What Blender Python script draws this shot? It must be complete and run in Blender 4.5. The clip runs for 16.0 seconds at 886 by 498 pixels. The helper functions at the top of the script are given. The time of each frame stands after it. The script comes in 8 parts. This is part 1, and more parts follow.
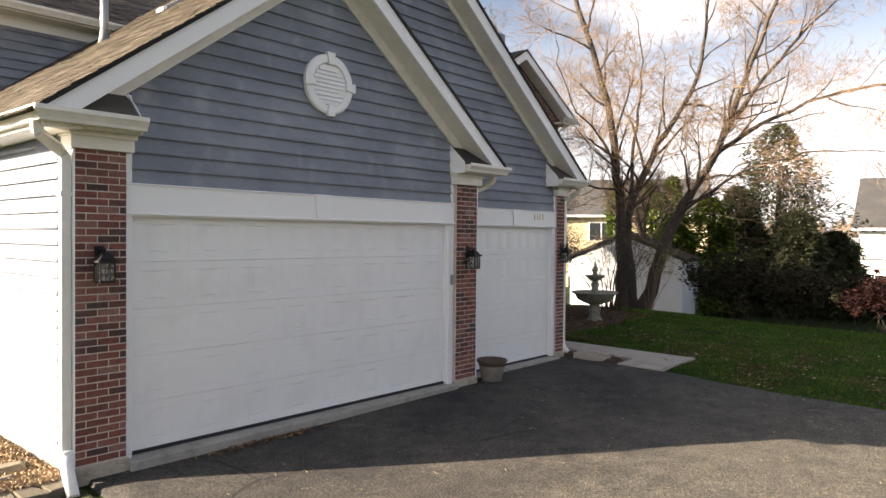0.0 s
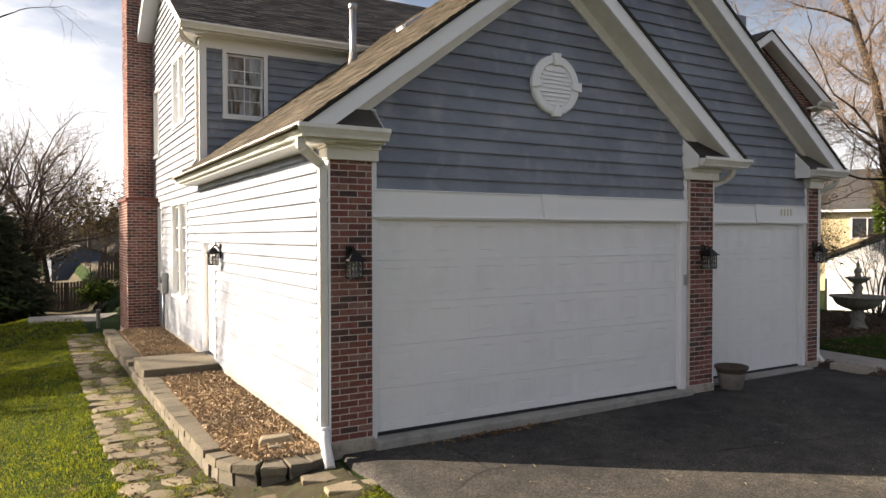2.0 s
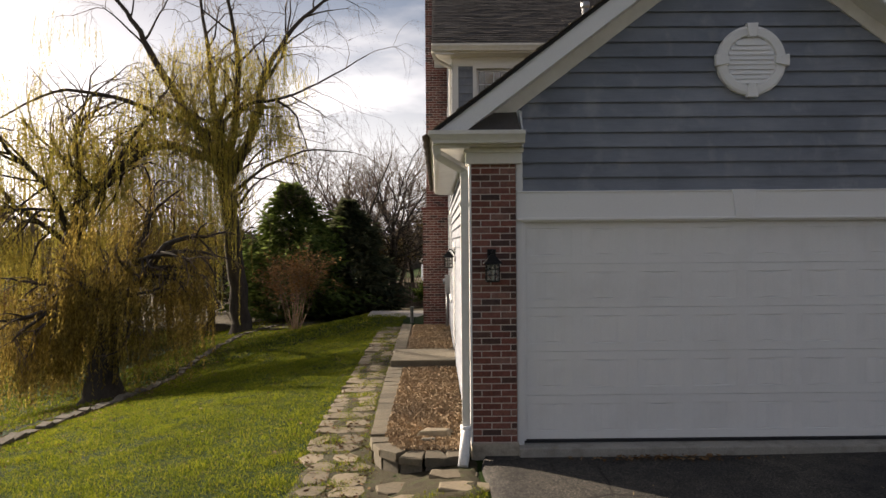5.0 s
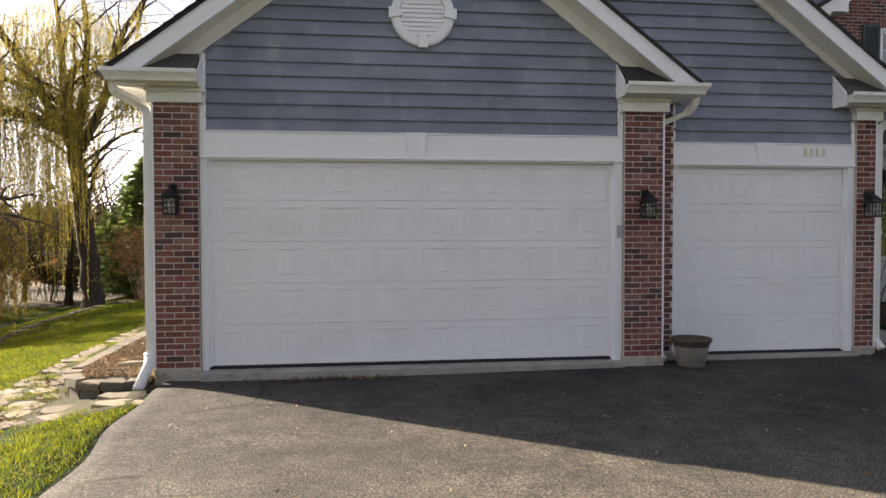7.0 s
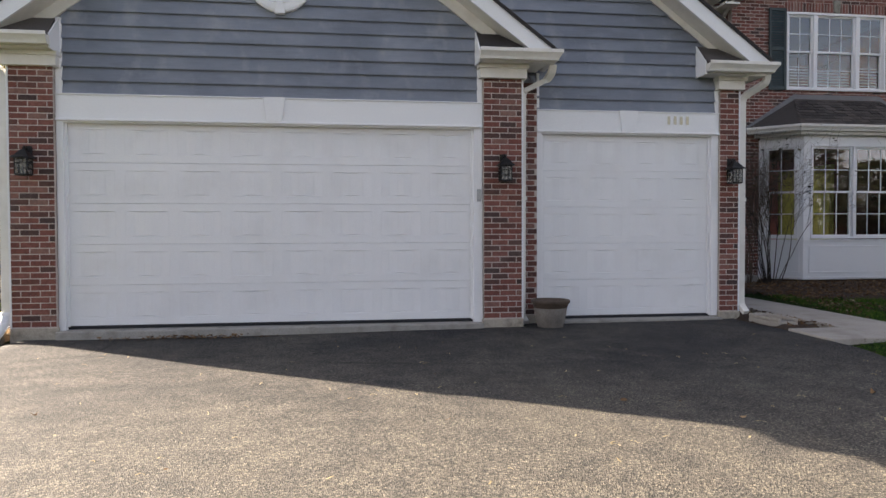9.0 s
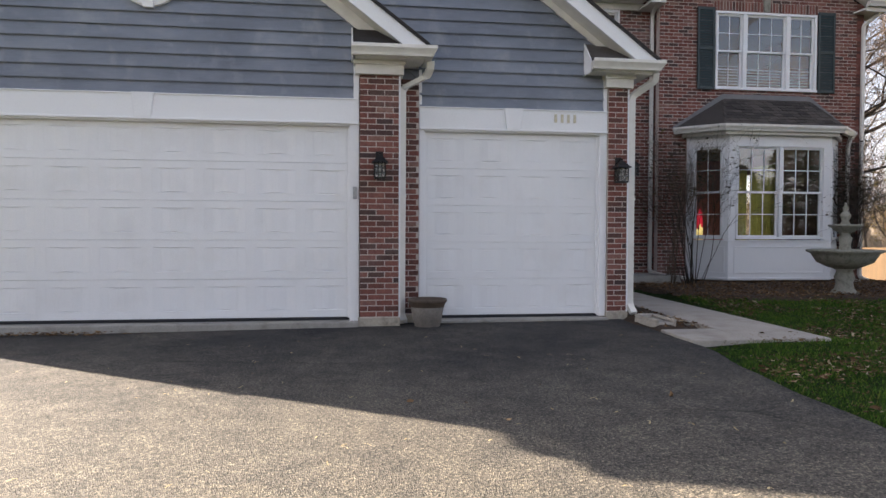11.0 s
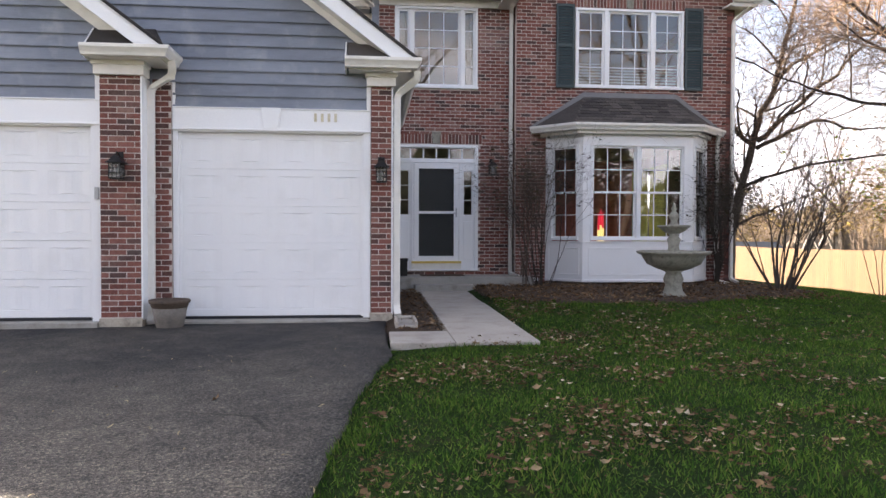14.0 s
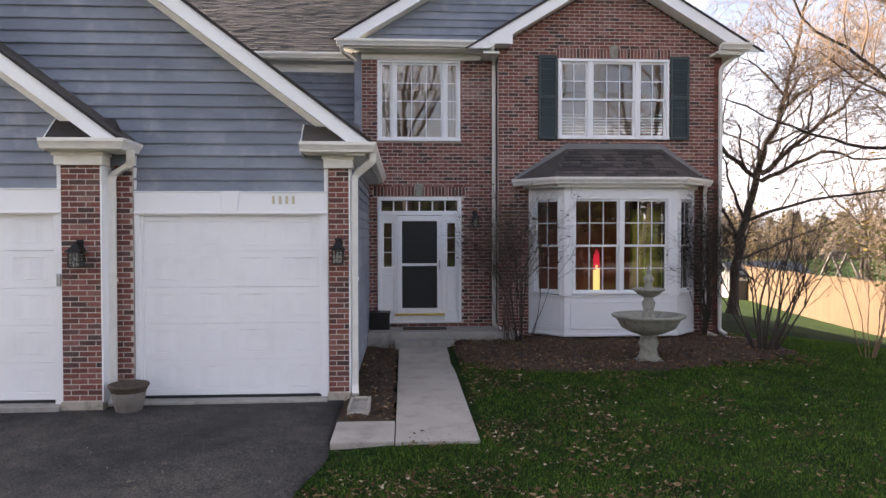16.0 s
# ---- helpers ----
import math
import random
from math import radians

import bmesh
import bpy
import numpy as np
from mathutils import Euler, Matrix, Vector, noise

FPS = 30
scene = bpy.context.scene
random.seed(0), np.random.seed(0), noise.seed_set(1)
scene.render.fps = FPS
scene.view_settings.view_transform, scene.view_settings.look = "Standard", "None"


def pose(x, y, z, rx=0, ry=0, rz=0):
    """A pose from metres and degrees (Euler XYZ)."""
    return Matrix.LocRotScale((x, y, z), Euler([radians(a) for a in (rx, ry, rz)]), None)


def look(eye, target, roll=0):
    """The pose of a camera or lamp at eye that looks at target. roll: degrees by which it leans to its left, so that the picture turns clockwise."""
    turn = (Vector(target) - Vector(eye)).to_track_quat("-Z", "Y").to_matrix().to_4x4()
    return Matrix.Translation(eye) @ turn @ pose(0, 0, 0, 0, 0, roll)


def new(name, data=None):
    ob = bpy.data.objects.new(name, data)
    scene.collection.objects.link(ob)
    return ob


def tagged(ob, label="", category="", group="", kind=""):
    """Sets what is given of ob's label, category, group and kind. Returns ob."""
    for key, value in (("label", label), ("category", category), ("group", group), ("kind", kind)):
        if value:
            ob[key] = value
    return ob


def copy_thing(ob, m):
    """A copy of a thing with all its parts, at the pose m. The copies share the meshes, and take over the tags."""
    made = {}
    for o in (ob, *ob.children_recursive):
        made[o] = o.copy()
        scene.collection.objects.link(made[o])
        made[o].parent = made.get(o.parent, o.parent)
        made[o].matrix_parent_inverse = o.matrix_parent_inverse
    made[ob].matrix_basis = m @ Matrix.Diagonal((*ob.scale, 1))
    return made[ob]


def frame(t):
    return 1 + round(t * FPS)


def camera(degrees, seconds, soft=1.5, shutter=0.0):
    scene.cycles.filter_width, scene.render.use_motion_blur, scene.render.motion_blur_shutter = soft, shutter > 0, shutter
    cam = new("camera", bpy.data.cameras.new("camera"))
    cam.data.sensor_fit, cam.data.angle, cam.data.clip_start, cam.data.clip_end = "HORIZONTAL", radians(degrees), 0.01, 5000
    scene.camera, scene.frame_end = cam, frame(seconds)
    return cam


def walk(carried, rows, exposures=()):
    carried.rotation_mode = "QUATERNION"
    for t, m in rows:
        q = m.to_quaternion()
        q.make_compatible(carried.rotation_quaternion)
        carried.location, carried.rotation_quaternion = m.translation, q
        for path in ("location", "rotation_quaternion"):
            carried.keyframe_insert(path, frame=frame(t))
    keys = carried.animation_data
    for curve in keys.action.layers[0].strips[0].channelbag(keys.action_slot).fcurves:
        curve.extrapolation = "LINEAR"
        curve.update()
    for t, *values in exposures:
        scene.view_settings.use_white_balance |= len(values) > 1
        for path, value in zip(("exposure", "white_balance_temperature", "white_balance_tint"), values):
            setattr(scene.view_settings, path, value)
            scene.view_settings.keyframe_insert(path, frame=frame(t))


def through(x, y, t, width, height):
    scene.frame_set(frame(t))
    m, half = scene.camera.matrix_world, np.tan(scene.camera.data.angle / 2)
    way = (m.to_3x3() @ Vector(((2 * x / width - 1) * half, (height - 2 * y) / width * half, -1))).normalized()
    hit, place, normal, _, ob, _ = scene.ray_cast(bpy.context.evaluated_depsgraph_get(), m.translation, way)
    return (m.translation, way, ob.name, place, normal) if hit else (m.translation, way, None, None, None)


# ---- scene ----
cam = camera(64.8, 16.0)
PATH = [
    (0, (-3.084, -6.769, 2.264), (-1.583, -5.447, 2.228), 0.5),
    (0.5, (-3.073, -6.787, 2.249), (-1.678, -5.354, 2.215), 0.3),
    (1, (-3.089, -6.815, 2.265), (-1.801, -5.285, 2.227), 0.2),
    (1.5, (-3.102, -6.841, 2.26), (-1.934, -5.218, 2.223), 0.1),
    (2, (-3.121, -6.846, 2.249), (-2.12, -5.115, 2.212), -0.1),
    (2.5, (-3.132, -6.849, 2.245), (-2.323, -5.021, 2.209), -0.1),
    (3, (-3.099, -6.849, 2.243), (-2.497, -4.942, 2.207), -0.2),
    (3.5, (-2.889, -6.914, 2.223), (-2.5, -4.953, 2.192), -0.2),
    (3.7, (-2.71, -6.959, 2.22), (-2.408, -4.982, 2.189), -0.2),
    (5.8, (0.336, -7.668, 2.192), (0.33, -5.668, 2.179), -0.5),
    (6, (0.609, -7.735, 2.169), (0.605, -5.735, 2.148), -0.4),
    (6.5, (1.144, -7.867, 1.909), (1.28, -5.872, 1.851), -0.2),
    (7, (1.624, -8.046, 1.651), (1.876, -6.062, 1.595), -0.1),
    (7.5, (2.103, -8.202, 1.388), (2.367, -6.22, 1.344), -0.1),
    (8, (2.489, -8.316, 1.181), (2.76, -6.335, 1.132), -0.0),
    (8.5, (2.875, -8.408, 1.154), (3.147, -6.427, 1.108), -0.1),
    (8.7, (2.995, -8.412, 1.158), (3.269, -6.431, 1.113), -0.2),
    (10.8, (4.412, -8.572, 1.202), (4.691, -6.592, 1.147), 0.1),
    (11, (4.641, -8.536, 1.162), (4.919, -6.556, 1.112), 0.2),
    (11.5, (5.221, -8.557, 1.178), (5.493, -6.576, 1.135), 0.1),
    (12, (5.831, -8.576, 1.158), (6.102, -6.594, 1.12), 0.0),
    (12.5, (6.412, -8.629, 1.151), (6.683, -6.648, 1.11), 0.1),
    (13, (6.963, -8.684, 1.183), (7.237, -6.704, 1.137), 0.2),
    (13.5, (7.522, -8.766, 1.194), (7.794, -6.785, 1.145), 0.3),
    (14, (8.059, -8.835, 1.157), (8.261, -6.846, 1.112), 0.2),
    (14.5, (8.602, -8.903, 1.161), (8.713, -6.906, 1.114), 0.2),
    (15, (8.985, -8.938, 1.31), (9.098, -6.942, 1.265), 0.1),
    (15.5, (9.04, -8.913, 1.659), (9.155, -6.916, 1.619), -0.0),
    (16, (9.015, -8.915, 2.17), (9.128, -6.919, 2.13), -0.1),
]
EXPOSURES = [(0, 2.2, 6700, 16), (1.5, 1.94, 6700, 16), (3, 1.25, 6750, 16), (3.7, 1.05, 6750, 17), (6, 1.38, 6700, 17), (7, 2.12, 6600, 17), (8.5, 2.42, 6450, 18), (11, 2.58, 6400, 18), (13.5, 3.22, 6450, 20), (16, 2.96, 6500, 21)]
walk(cam, [(t, look(eye, target, roll)) for t, eye, target, roll in PATH], EXPOSURES)

# ---- light ----
SUN_AZ, SUN_EL = math.atan2(0.583, -0.813), radians(21.3)
world = bpy.data.worlds.new("sky")
scene.world = world
world.use_nodes = True
wn, wl = world.node_tree.nodes, world.node_tree.links
sky = wn.new("ShaderNodeTexSky")
sky.sky_type, sky.sun_disc, sky.sun_elevation = "NISHITA", False, SUN_EL
sky.sun_rotation = radians(90) - SUN_AZ
sky.air_density, sky.dust_density, sky.ozone_density = 1.0, 2.0, 1.0
coord = wn.new("ShaderNodeTexCoord")
stretch = wn.new("ShaderNodeMapping")
stretch.inputs["Scale"].default_value = (1.0, 1.0, 3.2)
wl.new(coord.outputs["Generated"], stretch.inputs["Vector"])
cloud = wn.new("ShaderNodeTexNoise")
cloud.inputs["Scale"].default_value, cloud.inputs["Detail"].default_value = 2.1, 8
wl.new(stretch.outputs["Vector"], cloud.inputs["Vector"])
ramp = wn.new("ShaderNodeValToRGB")
ramp.color_ramp.elements[0].position, ramp.color_ramp.elements[1].position = 0.47, 0.63
wl.new(cloud.outputs["Fac"], ramp.inputs["Fac"])
mix = wn.new("ShaderNodeMix")
mix.data_type = "RGBA"
grey = wn.new("ShaderNodeRGBToBW")
wl.new(sky.outputs["Color"], grey.inputs["Color"])
bright = wn.new("ShaderNodeMath")
bright.operation, bright.inputs[1].default_value, bright.inputs[2].default_value = "MULTIPLY_ADD", 2.7, 1.2
wl.new(grey.outputs["Val"], bright.inputs[0])
wl.new(bright.outputs["Value"], mix.inputs["B"])
axis = wn.new("ShaderNodeSeparateXYZ")
wl.new(coord.outputs["Generated"], axis.inputs["Vector"])
veil = wn.new("ShaderNodeMapRange")
veil.inputs["From Min"].default_value, veil.inputs["From Max"].default_value = 0.02, 0.34
veil.inputs["To Min"].default_value, veil.inputs["To Max"].default_value = 0.8, 0.0
wl.new(axis.outputs["Z"], veil.inputs["Value"])
cover = wn.new("ShaderNodeMath")
cover.operation = "MAXIMUM"
wl.new(ramp.outputs["Color"], cover.inputs[0])
wl.new(veil.outputs["Result"], cover.inputs[1])
wl.new(cover.outputs["Value"], mix.inputs["Factor"])
wl.new(sky.outputs["Color"], mix.inputs["A"])
wl.new(mix.outputs["Result"], wn["Background"].inputs["Color"])
wn["Background"].inputs["Strength"].default_value = 0.042

sun_data = bpy.data.lights.new("sun", "SUN")
sun_data.energy, sun_data.angle, sun_data.color = 5.0, radians(0.55), (1.0, 0.88, 0.68)
sun = new("sun", sun_data)
sun.matrix_world = look((0, 0, 30), Vector((0, 0, 30)) - Vector((-0.813 * math.cos(SUN_EL), 0.583 * math.cos(SUN_EL), math.sin(SUN_EL))))

# ---- building tools ----
class Geo:
    """Vertices and faces of one mesh in the making."""

    def __init__(self):
        self.v, self.f, self.s = [], [], []

    def add(self, verts, faces, smooth=False):
        n = len(self.v)
        self.v += [tuple(p) for p in verts]
        self.f += [tuple(n + i for i in f) for f in faces]
        self.s += [smooth] * len(faces)
        return self

    def hexa(self, p):
        """p: four corners below (counter-clockwise from above), four above."""
        return self.add(p, [(3, 2, 1, 0), (4, 5, 6, 7), (0, 1, 5, 4), (1, 2, 6, 5), (2, 3, 7, 6), (3, 0, 4, 7)])

    def box(self, x0, y0, z0, x1, y1, z1):
        return self.hexa([(x0, y0, z0), (x1, y0, z0), (x1, y1, z0), (x0, y1, z0), (x0, y0, z1), (x1, y0, z1), (x1, y1, z1), (x0, y1, z1)])

    def prism(self, pts, d):
        """A polygon of 3D points pushed along d."""
        n, d = len(pts), Vector(d)
        low, high = [Vector(p) for p in pts], [Vector(p) + d for p in pts]
        return self.add(low + high, [tuple(range(n))[::-1], tuple(range(n, 2 * n))] + [(i, (i + 1) % n, n + (i + 1) % n, n + i) for i in range(n)])

    def tube(self, pts, radii, n=8, smooth=True, caps=True):
        pts = [Vector(p) for p in pts]
        if not hasattr(radii, "__len__"):
            radii = [radii] * len(pts)
        verts, faces = [], []
        side = None
        for i, p in enumerate(pts):
            d = (pts[min(i + 1, len(pts) - 1)] - pts[max(i - 1, 0)])
            d = d.normalized() if d.length > 1e-9 else Vector((0, 0, 1))
            if side is None:
                side = d.orthogonal().normalized()
            side = (side - d * side.dot(d))
            side = side.normalized() if side.length > 1e-6 else d.orthogonal().normalized()
            other = d.cross(side)
            for k in range(n):
                a = 2 * math.pi * k / n
                verts.append(p + (side * math.cos(a) + other * math.sin(a)) * radii[i])
        for i in range(len(pts) - 1):
            for k in range(n):
                a, b = i * n + k, i * n + (k + 1) % n
                faces.append((a, b, b + n, a + n))
        self.add(verts, faces, smooth)
        if caps:
            m = len(self.v) - len(verts)
            self.f += [tuple(m + k for k in range(n))[::-1], tuple(m + len(verts) - n + k for k in range(n))]
            self.s += [False, False]
        return self

    def bar(self, pts, w, h):
        """A rectangular pipe along pts, w across and h in the other way."""
        pts = [Vector(p) for p in pts]
        verts, faces = [], []
        for i, p in enumerate(pts):
            d = (pts[min(i + 1, len(pts) - 1)] - pts[max(i - 1, 0)]).normalized()
            flat = Vector((1, 0, 0)) if abs(d.x) < 0.8 else Vector((0, 1, 0))
            a = (flat - d * flat.dot(d)).normalized()
            b = d.cross(a)
            for sa, sb in ((-1, -1), (1, -1), (1, 1), (-1, 1)):
                verts.append(p + a * sa * w / 2 + b * sb * h / 2)
        for i in range(len(pts) - 1):
            for k in range(4):
                q, r = i * 4 + k, i * 4 + (k + 1) % 4
                faces.append((q, r, r + 4, q + 4))
        n = len(verts)
        return self.add(verts, faces + [(3, 2, 1, 0), (n - 4, n - 3, n - 2, n - 1)])

    def lathe(self, prof, c=(0, 0, 0), n=28, ripple=0.0, waves=0):
        verts, faces = [], []
        for r, z in prof:
            for k in range(n):
                a = 2 * math.pi * k / n
                q = r * (1 + ripple * math.cos(waves * a))
                verts.append((c[0] + q * math.cos(a), c[1] + q * math.sin(a), c[2] + z))
        for i in range(len(prof) - 1):
            for k in range(n):
                a, b = i * n + k, i * n + (k + 1) % n
                faces.append((a, b, b + n, a + n))
        m = len(verts)
        faces += [tuple(range(n))[::-1], tuple(range(m - n, m))]
        return self.add(verts, faces, True)


def place_of(ob):
    p = Vector((0, 0, 0))
    while ob is not None:
        p += ob.location
        ob = ob.parent
    return p


def part(name, geo, material, parent=None, label="", bevel=0.0, normals=True):
    """Links geo as one mesh object; geo is in world metres, whatever the parent's place."""
    off = place_of(parent) if parent is not None else Vector((0, 0, 0))
    me = bpy.data.meshes.new(name)
    verts = geo.v if off.length < 1e-9 else [(x - off.x, y - off.y, z - off.z) for x, y, z in geo.v]
    me.from_pydata(verts, [], geo.f)
    me.polygons.foreach_set("use_smooth", geo.s)
    if normals and len(geo.f) < 6000:
        bm = bmesh.new()
        bm.from_mesh(me)
        bmesh.ops.recalc_face_normals(bm, faces=bm.faces)
        bm.to_mesh(me)
        bm.free()
    me.materials.append(material)
    ob = new(name, me)
    if parent is not None:
        ob.parent = parent
    if bevel:
        m = ob.modifiers.new("edge", "BEVEL")
        m.width, m.segments, m.limit_method, m.angle_limit = bevel, 2, "ANGLE", radians(40)
    if label:
        tagged(ob, label)
    return ob


def thing(name, at, label, category, group="", kind=""):
    ob = new(name)
    ob.location = at
    ob.empty_display_size = 0.1
    return tagged(ob, label, category, group, kind)


def structure(name, geo, material, label, category, bevel=0.0):
    return tagged(part(name, geo, material, None, "", bevel), label, category, "", "structure")


class Plane:
    """An upright plane: u runs along it, d outwards, z up."""

    def __init__(self, origin, along, out):
        self.o, self.a, self.n = Vector(origin), Vector(along).normalized(), Vector(out).normalized()

    def p(self, u, d, z):
        q = self.o + self.a * u + self.n * d
        return (q.x, q.y, q.z + z)

    def box(self, g, u0, u1, z0, z1, d0, d1):
        P = self.p
        return g.hexa([P(u0, d1, z0), P(u1, d1, z0), P(u1, d0, z0), P(u0, d0, z0), P(u0, d1, z1), P(u1, d1, z1), P(u1, d0, z1), P(u0, d0, z1)])

    def poly(self, g, pts, d0, d1):
        return g.prism([self.p(u, d0, z) for u, z in pts], self.n * (d1 - d0))


def front(y):
    return Plane((0, y, 0), (1, 0, 0), (0, -1, 0))


def left(x):
    return Plane((x, 0, 0), (0, 1, 0), (-1, 0, 0))


def right(x):
    return Plane((x, 0, 0), (0, 1, 0), (1, 0, 0))


def spans(u0, u1, z, holes):
    """What is left of u0..u1 at height z beside the holes (u0, u1, z0, z1)."""
    free = [(u0, u1)]
    for a, b, lo, hi in holes:
        if lo < z < hi:
            free = [q for s, e in free for q in ((s, min(e, a)), (max(s, b), e)) if q[1] - q[0] > 0.012]
    return free


def wall_boxes(g, pl, u0, u1, z0, z1, holes, d0, d1):
    """A wall slab with holes cut clean through."""
    cuts = sorted({z0, z1} | {z for h in holes for z in h[2:] if z0 < z < z1})
    for a, b in zip(cuts, cuts[1:]):
        for s, e in spans(u0, u1, (a + b) / 2, holes):
            pl.box(g, s, e, a, b, d0, d1)


def siding(parent, pl, reach, z0, z1, material, step=0.158, holes=(), d=0.0):
    """Lapped boards, one object each; reach(z) gives the wall's two ends at height z."""
    rng = random.Random(len(bpy.data.objects))
    z = z0
    while z < z1 - 0.01:
        top = min(z + step, z1)
        cuts = sorted({z, top} | {q for h in holes for q in h[2:] if z + 0.004 < q < top - 0.004})
        for a, b in zip(cuts, cuts[1:]):
            l0, r0 = reach(a)
            l1, r1 = reach(b)
            for s, e in spans(min(l0, l1), max(r0, r1), (a + b) / 2, holes):
                ls, le = max(s, l0), min(e, r0)
                us, ue = max(s, l1), min(e, r1)
                if le - ls < 0.02:
                    continue
                us, ue = (us, ue) if ue > us else ((us + ue) / 2 - 0.002, (us + ue) / 2 + 0.002)
                k0, k1 = 0.034 - 0.03 * (a - z) / step, 0.034 - 0.03 * (b - z) / step
                g = Geo()
                P, w = pl.p, rng.uniform(-0.0012, 0.0012)
                g.hexa([P(ls, d + k0 + w, a), P(le, d + k0 + w, a), P(le, d, a), P(ls, d, a), P(us, d + k1, b), P(ue, d + k1, b), P(ue, d, b), P(us, d, b)])
                if a == z and z > z0 + 0.01:
                    # the butt hangs a little over the board below and leaves a dark gap behind it
                    o, i = d + k0 + w, d + k0 + w - 0.009
                    g.hexa([P(ls, o, a - 0.013), P(le, o, a - 0.013), P(le, i, a - 0.013), P(ls, i, a - 0.013), P(ls, o, a), P(le, o, a), P(le, i, a), P(ls, i, a)])
                part("siding_board", g, material, parent)
        z = top


BRICK_MESH = {}


def brick_mesh(w, h, t, material):
    key = (round(w, 3), round(h, 3), round(t, 3))
    if key not in BRICK_MESH:
        me = bpy.data.meshes.new("brick")
        g, c = Geo(), 0.004
        x, z = w / 2, h / 2
        g.add([(-x, 0, -z), (x, 0, -z), (x, 0, z), (-x, 0, z), (-x, -t + c, -z), (x, -t + c, -z), (x, -t + c, z), (-x, -t + c, z),
               (-x + c, -t, -z + c), (x - c, -t, -z + c), (x - c, -t, z - c), (-x + c, -t, z - c)],
              [(0, 1, 5, 4), (1, 2, 6, 5), (2, 3, 7, 6), (3, 0, 4, 7), (4, 5, 9, 8), (5, 6, 10, 9), (6, 7, 11, 10), (7, 4, 8, 11), (8, 9, 10, 11)])
        me.from_pydata(g.v, [], g.f)
        me.materials.append(material)
        BRICK_MESH[key] = me
    return BRICK_MESH[key]


def bricks(parent, pl, reach, z0, z1, material, holes=(), near=None, limit=300, t=0.006, upright=()):
    """Running bond in front of a backing wall. near(u, z): which bricks are objects of their own; the rest is one joined part.
    upright: soldier courses (u0, u1, z0, z1)."""
    rng = random.Random(7)
    turn = Matrix((pl.a, -pl.n, Vector((0, 0, 1)))).transposed().to_euler()
    rest, made = Geo(), 0
    L, H, J = 0.203, 0.0684, 0.0115
    

    def lay(u, z, w, h):
        nonlocal made
        out = rng.uniform(-0.0025, 0.0025)
        if made < limit and (near is None or near(u, z)):
            ob = new("brick", brick_mesh(w, h, t, material))
            ob.location = Vector(pl.p(u, out, z)) - place_of(parent)
            ob.rotation_euler = turn
            ob.parent = parent
            made += 1
        else:
            me = brick_mesh(w, h, t, material)
            n = len(rest.v)
            rest.v += [pl.p(u + v.co.x, -v.co.y + out, z + v.co.z) for v in me.vertices]
            for f in me.polygons:
                rest.f.append(tuple(n + i for i in f.vertices))
                rest.s.append(False)

    row, z, home = 0, z0, reach(z0 + 0.03)[0]
    cut = list(holes) + list(upright)
    while z < z1 - 0.03:
        mid = z + H / 2
        l, r = reach(mid)
        for s, e in spans(l, r, mid, cut):
            u = home + math.floor((l - home) / L) * L - (L / 2 if row % 2 else 0)
            while u < e:
                a, b = max(u, s) + (J / 2 if u <= s else J / 2), min(u + L, e) - J / 2
                if b - a > 0.03:
                    lay((a + b) / 2, mid, round(b - a, 3), H - J)
                u += L
        z += H
        row += 1
    for u0, u1, a, b in upright:
        n = max(1, round((u1 - u0) / H))
        for i in range(n):
            lay(u0 + (i + 0.5) * (u1 - u0) / n, (a + b) / 2, (u1 - u0) / n - J, b - a - J)
    if rest.f:
        tagged(part("brickwork", rest, material, parent, normals=False), kind="stuff")


def shingles(parent, corner, along, up, free, height, material, near=0, tab=0.31, step=0.143, thick=0.012):
    """Courses of tabs on a slope. free(s): the two ends along the eave at s metres up the slope. The lowest near tabs are objects."""
    rng = random.Random(11)
    o, a, u = Vector(corner), Vector(along).normalized(), Vector(up).normalized()
    n = a.cross(u).normalized()
    if n.z < 0:
        n = -n
    rest, made, s, row = Geo(), 0, 0.0, 0
    while s < height - 0.02:
        e0, e1 = free(s + 0.01)
        k = e0 - (tab / 2 if row % 2 else 0) - rng.uniform(0, 0.06)
        while k < e1:
            x0, x1 = max(k, e0) + 0.003, min(k + tab, e1) - 0.003
            k += tab
            if x1 - x0 < 0.03:
                continue
            dip = rng.choice((0.0, 0.0, 0.004, 0.009))
            length, w = min(step + 0.03, height - s), round(x1 - x0, 2)
            th = thick + rng.choice((0, 0, 0.006))
            q = [Vector((0, -dip, 0)), Vector((w, -dip, 0)), Vector((w, length, 0)), Vector((0, length, 0)),
                 Vector((0, -dip, th)), Vector((w, -dip, th)), Vector((w, length, 0.003)), Vector((0, length, 0.003))]
            at = o + a * x0 + u * s + n * 0.002
            pts = [at + a * p.x + u * p.y + n * p.z for p in q]
            if made < near:
                part("shingle", Geo().hexa(pts), material, parent)
                made += 1
            else:
                rest.hexa(pts)
        s += step
        row += 1
    if rest.f:
        tagged(part("shingle_courses", rest, material, parent, normals=False), kind="stuff")


# ---- materials ----
def shader(name, rough=0.7, metal=0.0, spec=0.5):
    m = bpy.data.materials.new(name)
    m.use_nodes = True
    b = m.node_tree.nodes["Principled BSDF"]
    b.inputs["Roughness"].default_value, b.inputs["Metallic"].default_value = rough, metal
    b.inputs["Specular IOR Level"].default_value = spec
    return m, m.node_tree.nodes, m.node_tree.links, b


